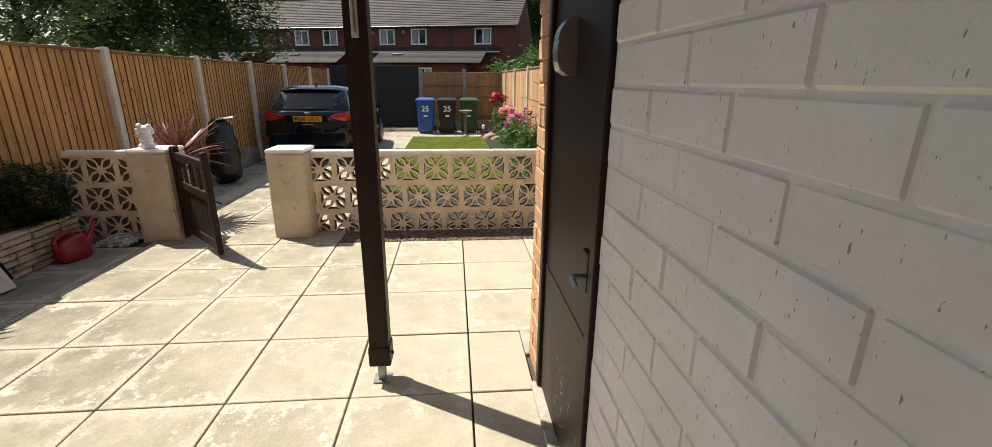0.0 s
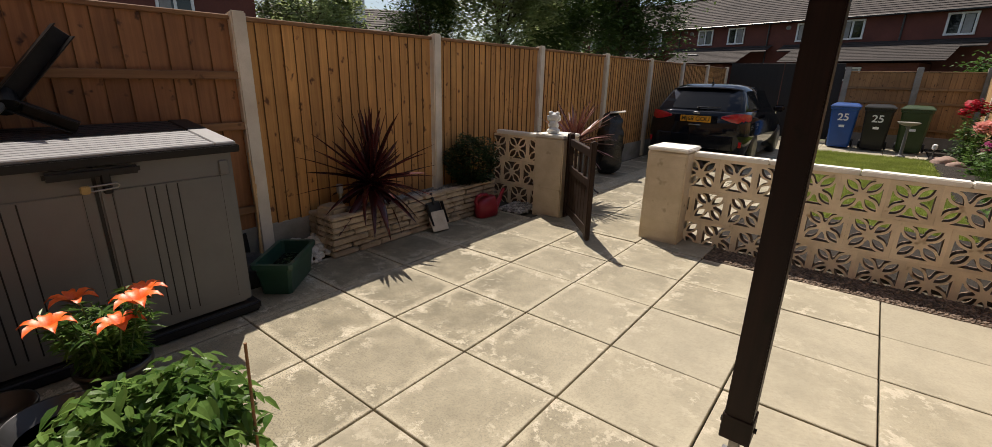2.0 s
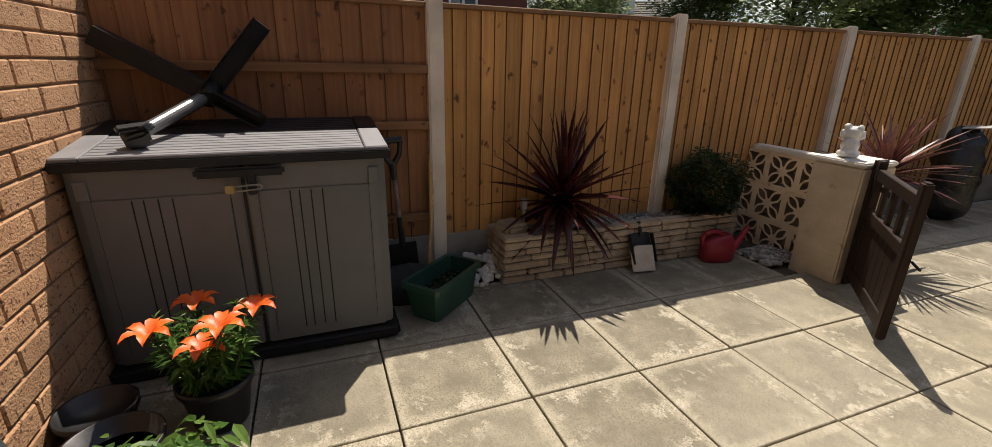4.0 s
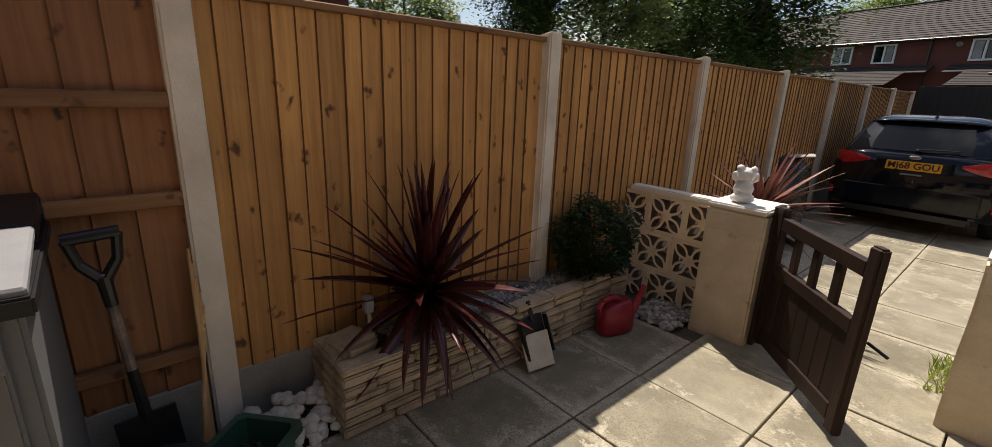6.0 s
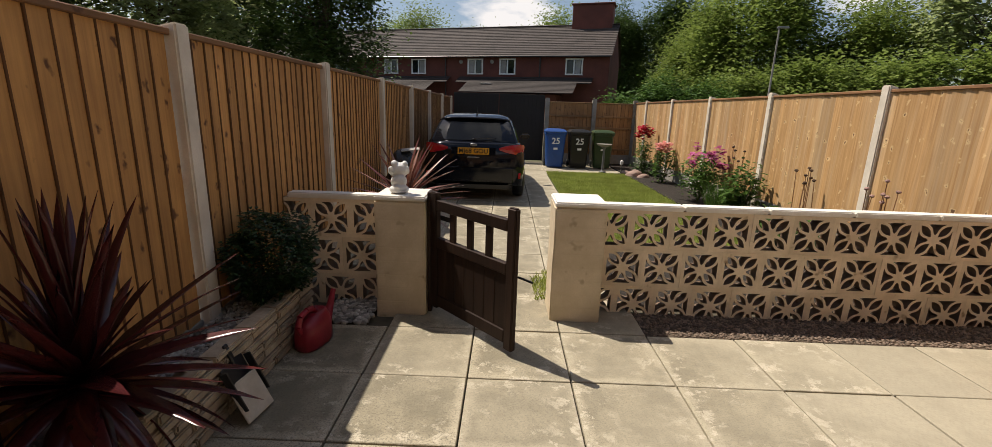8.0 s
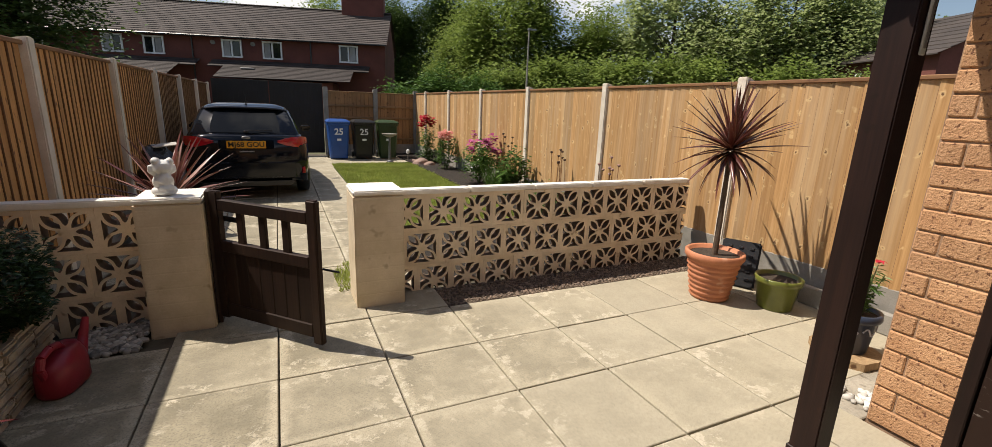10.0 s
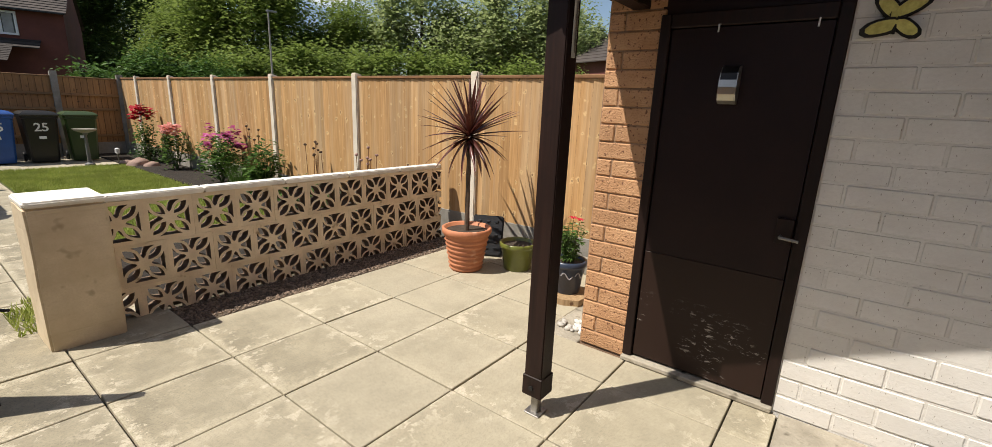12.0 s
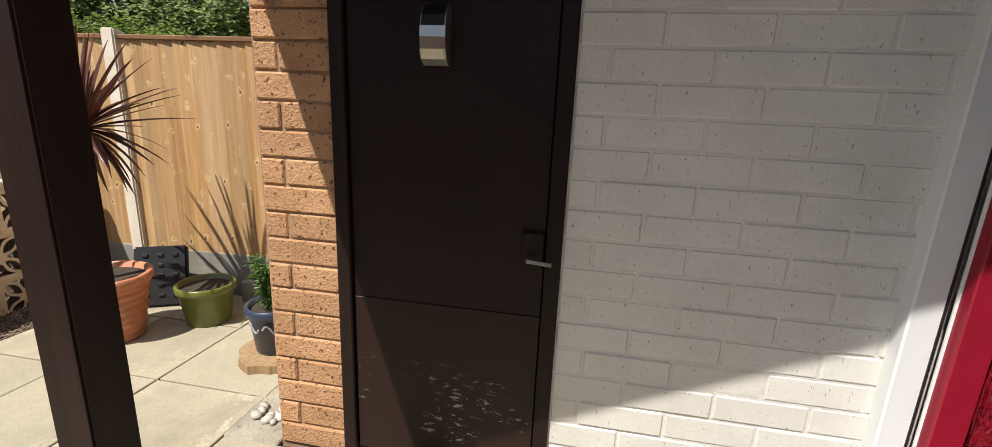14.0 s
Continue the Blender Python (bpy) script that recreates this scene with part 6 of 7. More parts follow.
    me = bpy.data.meshes.new_from_object(tmp.evaluated_get(bpy.context.evaluated_depsgraph_get()))
    bpy.data.objects.remove(tmp)
    me.materials.clear()
    me.materials.append(M_BLACKPLASTIC)
    ob = tagged(new("plate_text", me), kind="stuff")
    ob.parent = plate
    ob.matrix_basis = pose(0, -0.0275, 0.838, 90, 0, 0)
    part("plate_recess", box_bm((-0.38, -0.010, 0.79), (0.38, 0.02, 0.95), 0.02, 2), black, c)
    bm = bmesh.new()
    bmesh.ops.create_uvsphere(bm, u_segments=20, v_segments=8, radius=1.0, matrix=Matrix.Translation((0, -0.014, 0.975)) @ Matrix.Diagonal((0.062, 0.010, 0.026, 1)))
    part("badge", bm, M_STEEL, c, "oval chrome badge", None, True)
    part("bumper_strip", box_bm((-0.46, -0.035, 0.355), (0.46, -0.01, 0.372), 0.006), M_STEEL, c, "bright strip along the bumper")
    part("bumper", box_bm((-0.70, -0.035, 0.30), (0.70, 0.10, 0.64), 0.05, 3), black, c)
    part("handle", box_bm((-0.10, -0.045, 0.755), (0.10, -0.012, 0.775), 0.005), M_STEEL, c)
    part("diffuser", box_bm((-0.62, -0.015, 0.22), (0.62, 0.3, 0.33), 0.03, 2), M_BLACKPLASTIC, c)
    bm = bmesh.new()
    rod(bm, (0.0, 0.06, 1.075), (0.36, 0.105, 1.085), 0.011, 0.006)
    cube(bm, (0.06, 0.03, 0.035), (0, 0.07, 1.06), None, 0.01)
    part("wiper", bm, M_BLACKPLASTIC, c)
    bm = bmesh.new()
    cube(bm, (0.035, 0.10, 0.05), (0, 0.78, 1.505), None, 0.014, 2)
    rod(bm, (0, 0.80, 1.51), (0, 0.70, 1.62), 0.005, 0.003)
    part("aerial", bm, M_BLACKPLASTIC, c)
    for s in (-1, 1):
        bm = bmesh.new()
        cube(bm, (0.20, 0.10, 0.13), (s * 0.93, 2.30, 1.02), None, 0.035, 3)
        part("mirror", bm, black, c)
        for y in (0.74, 3.22):
            w = part("wheel", lathe([(0.0, -0.10), (0.27, -0.10), (0.305, -0.08), (0.315, 0.0), (0.305, 0.08), (0.27, 0.10), (0.0, 0.10)], 30), M_BLACKPLASTIC, c, "black tyre", pose(s * 0.772, y, 0.315, 0, 90, 0), True)
            bm = lathe([(0.0, 0.0), (0.20, 0.0), (0.205, 0.01), (0.19, 0.014), (0.05, 0.008), (0.0, 0.016)], 20)
            part("rim", bm, M_STEEL, w, "alloy rim", pose(0, 0, 0.096 if s > 0 else -0.096, 0 if s > 0 else 180, 0, 0))
    return c


car()


# ---------------------------------------------------------------- wheelie bins and bird table
def bin_digits(parent, text, at):
    txt = bpy.data.curves.new("house_number", "FONT")
    txt.body, txt.size, txt.align_x, txt.extrude, txt.offset = text, 0.23, "CENTER", 0.001, 0.004
    tmp = new("house_number", txt)
    bpy.context.view_layer.update()
    me = bpy.data.meshes.new_from_object(tmp.evaluated_get(bpy.context.evaluated_depsgraph_get()))
    bpy.data.objects.remove(tmp)
    me.materials.clear()
    me.materials.append(M_WHITEPLASTIC)
    ob = new("house_number", me)
    ob.parent, ob.matrix_basis = parent, at
    ob["label"] = "white stick-on house number"


def wheelie_bin(at, col, label, number):
    b = thing("wheelie_bin", at, label, "wheelie bin", "wheelie bins by the back fence")
    m = surface("bin_plastic", col, tuple(0.75 * v for v in col), 0.42, 4, 60, 0.08)
    bm = bmesh.new()
    rings = []
    for hx, ya, yb, z in ((0.215, 0.06, 0.50, 0.03), (0.225, 0.04, 0.53, 0.15), (0.265, 0.0, 0.62, 0.90), (0.285, -0.02, 0.64, 0.91), (0.285, -0.02, 0.64, 0.96)):
        r = 0.035
        rings.append([(-hx + r, ya, z), (hx - r, ya, z), (hx, ya + r, z), (hx, yb - r, z), (hx - r, yb, z), (-hx + r, yb, z), (-hx, yb - r, z), (-hx, ya + r, z)])
    loft(bm, rings)
    part("body", bm, m, b)
    bm = bmesh.new()
    rings = []
    for g, z in ((0.0, 0.962), (0.012, 0.985), (-0.01, 1.01), (-0.06, 1.045), (-0.14, 1.055)):
        hx, ya, yb = 0.285 + g, -0.03 - g, 0.64 + g
        rings.append([(-hx, ya, z), (hx, ya, z), (hx, yb, z), (-hx, yb, z)])
    loft(bm, rings)
    part("lid", bm, m, b)
    bm = bmesh.new()
    rod(bm, (-0.24, 0.70, 0.97), (0.24, 0.70, 0.97), 0.018)
    part("handle", bm, m, b)
    for s in (-1, 1):
        part("wheel", lathe([(0.0, -0.025), (0.09, -0.025), (0.10, -0.012), (0.10, 0.012), (0.09, 0.025), (0.0, 0.025)], 20), M_BLACKPLASTIC, b, "", pose(s * 0.25, 0.55, 0.10, 0, 90, 0))
    tilt = math.degrees(math.atan2(0.04, 0.75))
    if number:
        bin_digits(b, number, pose(0.0, 0.003, 0.66, 90 + tilt, 0, 0))
    part("sticker", box_bm((-0.055, 0.014, 0.50), (0.055, 0.020, 0.555), 0.002), M_WHITEPLASTIC, b, "small white sticker")
    return b


wheelie_bin(pose(0.32, 12.30, 0), (0.012, 0.075, 0.30), "blue plastic wheelie bin numbered in white", "25")
wheelie_bin(pose(0.97, 12.28, 0), (0.005, 0.005, 0.005), "black plastic wheelie bin numbered in white", "25")
wheelie_bin(pose(1.62, 12.34, 0, 0, 0, -4), (0.03, 0.06, 0.015), "green plastic wheelie bin with a white mark", "")
bt = thing("bird_table", pose(1.50, 11.60, 0), "small grey stone bird bath on a slim column", "bird bath")
part("column", lathe([(0.09, 0), (0.09, 0.03), (0.035, 0.06), (0.026, 0.60), (0.05, 0.66)], 16), M_GREYPLASTIC, bt)
part("bowl", lathe([(0.06, 0.66), (0.17, 0.70), (0.20, 0.74), (0.18, 0.74), (0.10, 0.70)], 20), M_GRAVELBOARD, bt)


# ---------------------------------------------------------------- lawn and flower bed
LAWN = (0.02, 1.98, 4.7, 11.3)
M_MULCH = surface("dark_mulch", (0.030, 0.022, 0.015), (0.012, 0.009, 0.006), 0.95, 9, 60, 0.9, 0.02)
tagged(part("ground_lawn", box_bm((LAWN[0], LAWN[2], -0.06), (LAWN[1], LAWN[3], 0.0)), surface("turf", (0.15, 0.20, 0.04), (0.09, 0.12, 0.03), 0.95, 2, 30, 0.5, 0.01)), "turf of a small lawn", "lawn", kind="structure")
tagged(part("ground_bed", box_bm((1.99, 2.93, -0.06), (2.92, BACK_Y, 0.03)), M_MULCH), "dark soil of the flower bed", "soil", kind="structure")
tagged(part("ground_bed_near", box_bm((-0.1, 2.93, -0.06), (1.98, 4.69, 0.012)), M_MULCH), "dark soil behind the block wall", "soil", kind="structure")


def blades(name, x0, x1, y0, y1, n, h, label, category, mat=None):
    x, y = rng.uniform(x0, x1, n), rng.uniform(y0, y1, n)
    a, l = rng.uniform(0, 6.28, n), rng.normal(0, 0.4, (n, 2))
    hh = h * rng.uniform(0.5, 1.2, n)
    w = 0.006
    base = np.stack([x, y, np.zeros(n)], 1)
    s = np.stack([np.cos(a) * w, np.sin(a) * w, np.zeros(n)], 1)
    tip = base + np.stack([l[:, 0] * hh, l[:, 1] * hh, hh], 1)
    v = np.stack([base - s, base + s, tip], 1).reshape(-1, 3)
    ob = new(name, raw_mesh(name, v.tolist(), np.arange(3 * n).reshape(n, 3).tolist(), mat or M_GRASS))
    return tagged(ob, label, category, kind="stuff")


blades("grass", *LAWN, 60000, 0.055, "short sunlit green lawn grass", "grass")
blades("weeds", -0.75, -0.62, 2.98, 3.5, 160, 0.08, "grass weeds along the foot of the pier", "weeds")
blades("weeds", -0.66, -0.54, 3.1, 3.7, 60, 0.05, "grass weeds between driveway slabs", "weeds")


def shrub(at, rad, n, leaf, mat, label, flowers=0, fmat=None, fsize=0.05, category="shrub", fband=(0.4, 1.0)):
    s = thing("shrub", at, label, category)
    bm = bmesh.new()
    for k in range(8):
        a = k * 2.4
        rod(bm, (0, 0, -0.02), (0.6 * rad[0] * math.cos(a), 0.6 * rad[1] * math.sin(a), rad[2] * 1.4), 0.008, 0.004, 5)
    part("stem", bm, M_STEM, s)
    cl = ball_points(16, np.array(rad) * 0.8, 0.2)
    pts = cl[rng.integers(0, 16, n)] + rng.normal(size=(n, 3)) * np.array(rad) * 0.24
    pts[:, 2] = np.maximum(pts[:, 2], -rad[2])
    v, f = leaf_cards(pts + (0, 0, rad[2]), leaf)
    leaf_object("foliage", v, f, mat, s)
    if flowers:
        for k in range(flowers):
            a = random.uniform(0, 6.28)
            r = random.uniform(0.2, 0.95)
            c = np.array((rad[0] * r * math.cos(a), rad[1] * r * math.sin(a), rad[2] * (1 + random.uniform(*fband))))
            pv, pf = leaf_cards(c + rng.normal(size=(26, 3)) * fsize * 0.35, fsize * 0.8, 0.2, 0.9, 0.1)
            tagged(leaf_object("flower", pv, pf, fmat, s), kind="stuff")
    return s


shrub(pose(2.45, 7.75, 0.02), (0.36, 0.46, 0.45), 1300, 0.085, M_LEAF_MID, "pink rose bush in bloom by the fence", 11, M_PINK, 0.10, "rose bush", (0.45, 1.15))
shrub(pose(2.50, 9.9, 0.02), (0.30, 0.35, 0.42), 700, 0.08, M_LEAF_MID, "salmon rose bush by the fence", 5, M_SALMON, 0.13, "rose bush", (0.5, 1.0))
shrub(pose(2.45, 11.3, 0.02), (0.26, 0.32, 0.55), 600, 0.08, M_LEAF_MID, "red rose bush by the fence", 6, M_REDPETAL, 0.13, "rose bush", (0.7, 1.15))
shrub(pose(2.52, 6.35, 0.02), (0.30, 0.32, 0.46), 900, 0.09, M_LEAF_MID, "leafy green shrub in the flower bed", 0)
shrub(pose(2.35, 4.9, 0.02), (0.35, 0.7, 0.20), 900, 0.08, M_LEAF_MID, "low green border plants", 0)
shrub(pose(2.5, 11.5, 0.02), (0.35, 0.5, 0.20), 600, 0.07, M_LEAF_DARK, "low dark plants by the back fence", 0)
shrub(pose(2.62, 3.9, 0.02), (0.18, 0.22, 0.30), 240, 0.07, M_LEAF_MID, "thin weedy green plant by the fence post", 0)
blades("iris_leaves", 2.25, 2.65, 6.55, 7.05, 420, 0.62, "clump of long strap leaves in the flower bed", "strap leaves", M_LEAF_MID)
blades("dry_leaves", 2.45, 2.75, 4.6, 5.6, 220, 0.40, "dry olive strap leaves in the bed", "strap leaves", M_LEAF_MID)


def seed_stalks(x, y, n, h, spread, mat, label):
    """Thin upright stems, each with a small round seed head."""
    s = thing("flower_stalks", pose(x, y, 0.02), label, "flower stalks")
    for k in range(n):
        a, r = random.uniform(0, 6.28), spread * math.sqrt(random.random())
        px, py, hh = r * math.cos(a), r * math.sin(a), h * random.uniform(0.72, 1.0)
        tx, ty = px + random.uniform(-0.05, 0.05), py + random.uniform(-0.05, 0.05)
        bm = bmesh.new()
        rod(bm, (px, py, 0.0), (tx, ty, hh), 0.006, 0.004, 5)
        st = part("stem", bm, M_RAIL, s)
        bm = bmesh.new()
        bmesh.ops.create_icosphere(bm, subdivisions=2, radius=0.022, matrix=Matrix.Translation((tx, ty, hh)) @ Matrix.Diagonal((1, 1, 0.75, 1)))
        for v in bm.verts:
            v.co += noise.noise_vector(v.co * 70) * 0.006
        part("seed_head", bm, mat, st)


M_SEED = surface("brown_seed_head", (0.10, 0.055, 0.03), (0.05, 0.03, 0.018), 0.9, 20, 90, 0.5)
M_FADED = surface("faded_flower_head", (0.42, 0.27, 0.24), (0.25, 0.15, 0.12), 0.9, 20, 90, 0.5)
seed_stalks(2.62, 5.1, 8, 0.96, 0.16, M_SEED, "dry brown flower stalks with seed heads in the bed")
seed_stalks(2.60, 6.7, 7, 1.12, 0.25, M_SEED, "tall dry flower stalks among the border shrubs")
seed_stalks(2.62, 3.95, 7, 1.0, 0.17, M_FADED, "faded pinkish flower heads on thin stalks by the post")
for x, y, r in ((2.15, 11.0, 0.22), (2.30, 10.7, 0.16), (2.05, 11.4, 0.14)):
    bm = bmesh.new()
    bmesh.ops.create_icosphere(bm, subdivisions=3, radius=r)
    for v in bm.verts:
        v.co += noise.noise_vector(v.co * 6) * r * 0.3
        v.co.z = max(v.co.z * 0.7, 0)
    tagged(part("rock", bm, surface("pinkish_rock", (0.36, 0.25, 0.21), (0.22, 0.15, 0.12), 0.9, 6, 40, 0.6), None, "", pose(x, y, 0.0), True), "rounded pinkish rock at the edge of the bed", "rock", "rocks by the lawn")


# ---------------------------------------------------------------- terrace beyond the back fence
def sash(parent, x, y, z, w, h):
    wn_ = new("window")
    wn_.parent, wn_.matrix_basis = parent, pose(x, y, z)
    part("pane", box_bm((-w / 2, 0.02, -h / 2), (w / 2, 0.05, h / 2)), M_GLASS, wn_)
    bm = bmesh.new()
    t = 0.09
    cube(bm, (w + 0.02, 0.08, t), (0, 0, h / 2 - t / 2))
    cube(bm, (w + 0.02, 0.08, t), (0, 0, -h / 2 + t / 2))
    for s in (-1, 0, 1):
        cube(bm, (t, 0.078, h), (s * (w / 2 - t / 2), 0, 0))
    part("frame", bm, M_WHITEPLASTIC, wn_, "white window frame")
    bm = bmesh.new()
    cube(bm, (w * 0.30, 0.02, h * 0.8), (-w * 0.25 if int(x * 10) % 2 else w * 0.22, 0.012, 0))
    part("curtain", bm, M_CURTAIN, wn_, "pale curtain behind the glass")


def tiled_slope(bm, x0, x1, y0, z0, y1, z1, courses, thick=0.05, step=1.3):
    for k in range(courses):
        a, b = k / courses, (k + 1.25) / courses
        n = max(1, int((x1 - x0) / step))
        for i in range(n):
            xa, xb = x0 + (x1 - x0) * i / n, x0 + (x1 - x0) * (i + 1) / n
            ya, yb = y0 + (y1 - y0) * a, y0 + (y1 - y0) * min(b, 1)
            za, zb = z0 + (z1 - z0) * a + thick, z0 + (z1 - z0) * min(b, 1) + 0.008
            v = [bm.verts.new(p) for p in ((xa, ya, za), (xb, ya, za), (xb, yb, zb), (xa, yb, zb), (xa, ya, za - thick), (xb, ya, za - thick))]
            bm.faces.new((v[0], v[1], v[2], v[3]))
            bm.faces.new((v[4], v[5], v[1], v[0]))


def terrace():
    h = thing("terraced_houses", pose(-4.5, 34.0, 0, 0, 0, -17), "row of dark red brick terraced houses with brown tiled roofs", "house")
    X0, X1, Y0, Y1 = -27.0, 10.35, 0.0, 7.5
    ym = (Y0 + Y1) / 2
    EZ, RZ = 5.15, 7.5
    part("wall", box_bm((X0, Y0, -0.1), (X1, Y1, EZ)), M_REDBRICK, h)
    bm = bmesh.new()
    v = [bm.verts.new(p) for p in ((X0, Y0, EZ), (X0, Y1, EZ), (X0, ym, RZ), (X1, Y0, EZ), (X1, Y1, EZ), (X1, ym, RZ))]
    for f in ((0, 1, 2), (5, 4, 3), (0, 3, 4, 1), (0, 2, 5, 3), (1, 4, 5, 2)):
        bm.faces.new([v[k] for k in f])
    part("gable", bm, M_REDBRICK, h)
    bm = bmesh.new()
    tiled_slope(bm, X0 - 0.1, X1 + 0.15, Y0 - 0.35, EZ - 0.12, ym, RZ + 0.05, 18)
    tiled_slope(bm, X0 - 0.1, X1 + 0.15, Y1 + 0.35, EZ - 0.12, ym, RZ + 0.05, 10)
    tagged(part("roof", bm, M_ROOFTILE, h), kind="stuff")
    part("gutter", box_bm((X0, Y0 - 0.42, EZ - 0.16), (X1 + 0.1, Y0 - 0.32, EZ - 0.06), 0.02), M_BLACKPLASTIC, h)
    part("ridge", box_bm((X0, ym - 0.12, RZ + 0.04), (X1 + 0.15, ym + 0.12, RZ + 0.14), 0.04), M_ROOFTILE, h)
    for x in (-18.6, -16.3, -12.0, -9.8, -5.53, -3.26, 1.155, 3.51, 8.09):
        sash(h, x, Y0 - 0.03, 4.42, 1.15, 1.05)
    for x in (-14.2, -7.6, -1.1, 5.8):
        bm = bmesh.new()
        rod(bm, (x, Y0 - 0.06, 0), (x, Y0 - 0.06, EZ - 0.1), 0.05, None, 8)
        part("downpipe", bm, M_BLACKPLASTIC, h)
    for x in (-6.6, 0.1, 2.4):
        bm = lathe([(0.0, 0.0), (0.07, 0.02), (0.13, 0.06), (0.14, 0.07), (0.07, 0.03), (0.0, 0.02)], 14)
        part("satellite_dish", bm, M_GRAVELBOARD, h, "grey satellite dish", pose(x, Y0 - 0.12, 4.7, 70, 0, 30))
    part("chimney", box_bm((7.2, ym - 0.5, RZ - 0.5), (10.0, ym + 0.7, RZ + 1.35), 0.02), M_REDBRICK, h)
    part("chimney_cap", box_bm((7.1, ym - 0.6, RZ + 1.35), (10.1, ym + 0.8, RZ + 1.45), 0.02), M_REDBRICK, h)
    # lean-to porches along the front
    for a, b in ((-16.0, -8.6), (-7.9, -0.7), (0.0, 9.4)):
        p = new("porch")
        p.parent = h
        part("porch_wall", box_bm((a + 0.5, Y0 - 1.9, -0.1), (b - 2.0, Y0, 2.55)), M_REDBRICK, p)
        bm = bmesh.new()
        tiled_slope(bm, a + 0.9, b - 0.9, Y0 - 2.5, 2.62, Y0, 3.72, 13, 0.03)
        tiled_slope(bm, a, b, Y0 - 0.9, 3.30, Y0 - 0.02, 3.74, 3)
        tagged(part("porch_roof", bm, M_ROOFTILE_DARK, p), kind="stuff")
        part("skylight", box_bm((a + 2.0, Y0 - 1.35, 3.20), (a + 2.8, Y0 - 0.85, 3.26), 0.02), M_LIDLIGHT, p, "small grey skylight")
    for x in (-4.4, 2.2, 4.6):
        sash(h, x, Y0 - 1.94, 2.0, 0.9, 0.7)
    return h


terrace()


def far_house(at, w, d, eave, ridge, label, dormer=False, glazed=True):
    h = thing("house", at, label, "house")
    part("wall", box_bm((-w / 2, -d / 2, -0.1), (w / 2, d / 2, eave)), M_REDBRICK, h)
    bm = bmesh.new()
    v = [bm.verts.new(p) for p in ((-w / 2, -d / 2, eave), (-w / 2, d / 2, eave), (-w / 2, 0, ridge), (w / 2, -d / 2, eave), (w / 2, d / 2, eave), (w / 2, 0, ridge))]
    for f in ((0, 1, 2), (5, 4, 3), (0, 3, 4, 1), (0, 2, 5, 3), (1, 4, 5, 2)):
        bm.faces.new([v[k] for k in f])
    part("gable", bm, M_REDBRICK, h)
    bm = bmesh.new()
    tiled_slope(bm, -w / 2 - 0.2, w / 2 + 0.2, -d / 2 - 0.3, eave - 0.1, 0, ridge + 0.05, 10)
    tiled_slope(bm, -w / 2 - 0.2, w / 2 + 0.2, d / 2 + 0.3, eave - 0.1, 0, ridge + 0.05, 10)
    tagged(part("roof", bm, M_ROOFTILE, h), kind="stuff")
    for s in (-1, 1) if glazed else ():
        sash(h, s * w * 0.25, -d / 2 - 0.03, eave - 1.2, 1.1, 1.0)
    part("vent", box_bm((-0.15, -d / 2 - 0.04, eave - 0.9), (0.15, -d / 2, eave - 0.5)), M_WHITEPLASTIC, h)
    if dormer:
        part("dormer", box_bm((-1.2, -d / 2 + 0.4, eave + 0.4), (1.2, 0.0, ridge + 0.25), 0.02), M_WHITEPLASTIC, h, "white-faced roof dormer")
    return h


far_house(pose(25.5, 10.4, 0, 0, 0, -112), 7, 8, 4.0, 6.0, "red brick house seen past the trees", False, False)
far_house(pose(-27, 17.5, 0, 0, 0, 55), 9, 7, 3.9, 5.4, "low brown-roofed house beyond the fence", True)
far_house(pose(-22, 3.0, 0, 0, 0, 80), 10, 7, 4.6, 7.0, "dark red brick house beyond the fence")


# ---------------------------------------------------------------- street lamp and trees
def street_lamp():
    s = thing("street_lamp", pose(9.0, 18.25, 0), "slim grey street lamp beyond the fence", "street lamp")
    bm = bmesh.new()
    rod(bm, (0, 0, 0), (0, 0, 1.4), 0.09, 0.085)
    rod(bm, (0, 0, 1.4), (0, 0, 4.8), 0.045, 0.03)
    part("column", bm, M_GRAVELBOARD, s)
    bm = bmesh.new()
    cube(bm, (0.42, 0.16, 0.07), (0.14, 0, 4.82), None, 0.025, 2)
    part("lantern", bm, M_LIDLIGHT, s)


street_lamp()


def tree(at, h, rad, n, leaf, mat, label, clumps=34, low=0.28, trunk=0.16):
    """Tapered trunk and limbs, and a crown of many small leaves in loose clumps."""
    t = thing("tree", at, label, "tree")
    bm = bmesh.new()
    rod(bm, (0, 0, -0.1), (0.1, 0.05, h * 0.35), trunk, trunk * 0.7, 9)
    rod(bm, (0.1, 0.05, h * 0.35), (0.0, 0.1, h * 0.75), trunk * 0.7, trunk * 0.3, 8)
    cz = h * (low + 1) / 2
    rr = np.array((rad, rad, h * (1 - low) / 2))
    cl = ball_points(clumps, rr * 0.82, 0.35)
    for k in range(0, clumps, 3):
        c = cl[k]
        rod(bm, (0.05, 0.05, h * random.uniform(0.25, 0.5)), (c[0] * 0.85, c[1] * 0.85, cz + c[2] * 0.8), trunk * 0.35, trunk * 0.1, 6)
    part("trunk", bm, M_BARK, t)
    idx = rng.integers(0, clumps, n)
    size = rng.uniform(0.16, 0.34, clumps)
    pts = cl[idx] + rng.normal(size=(n, 3)) * rr * size[idx][:, None] * 0.58
    v, f = leaf_cards(pts + (0, 0, cz), leaf, 0.3, 0.6)
    leaf_object("crown", v, f, mat, t)
    return t


def placed(src, x, y, s=1.0, turn=0.0, sz=None):
    return copy_thing(src, pose(x, y, 0, 0, 0, turn) @ Matrix.Diagonal((s, s, sz or s, 1)))


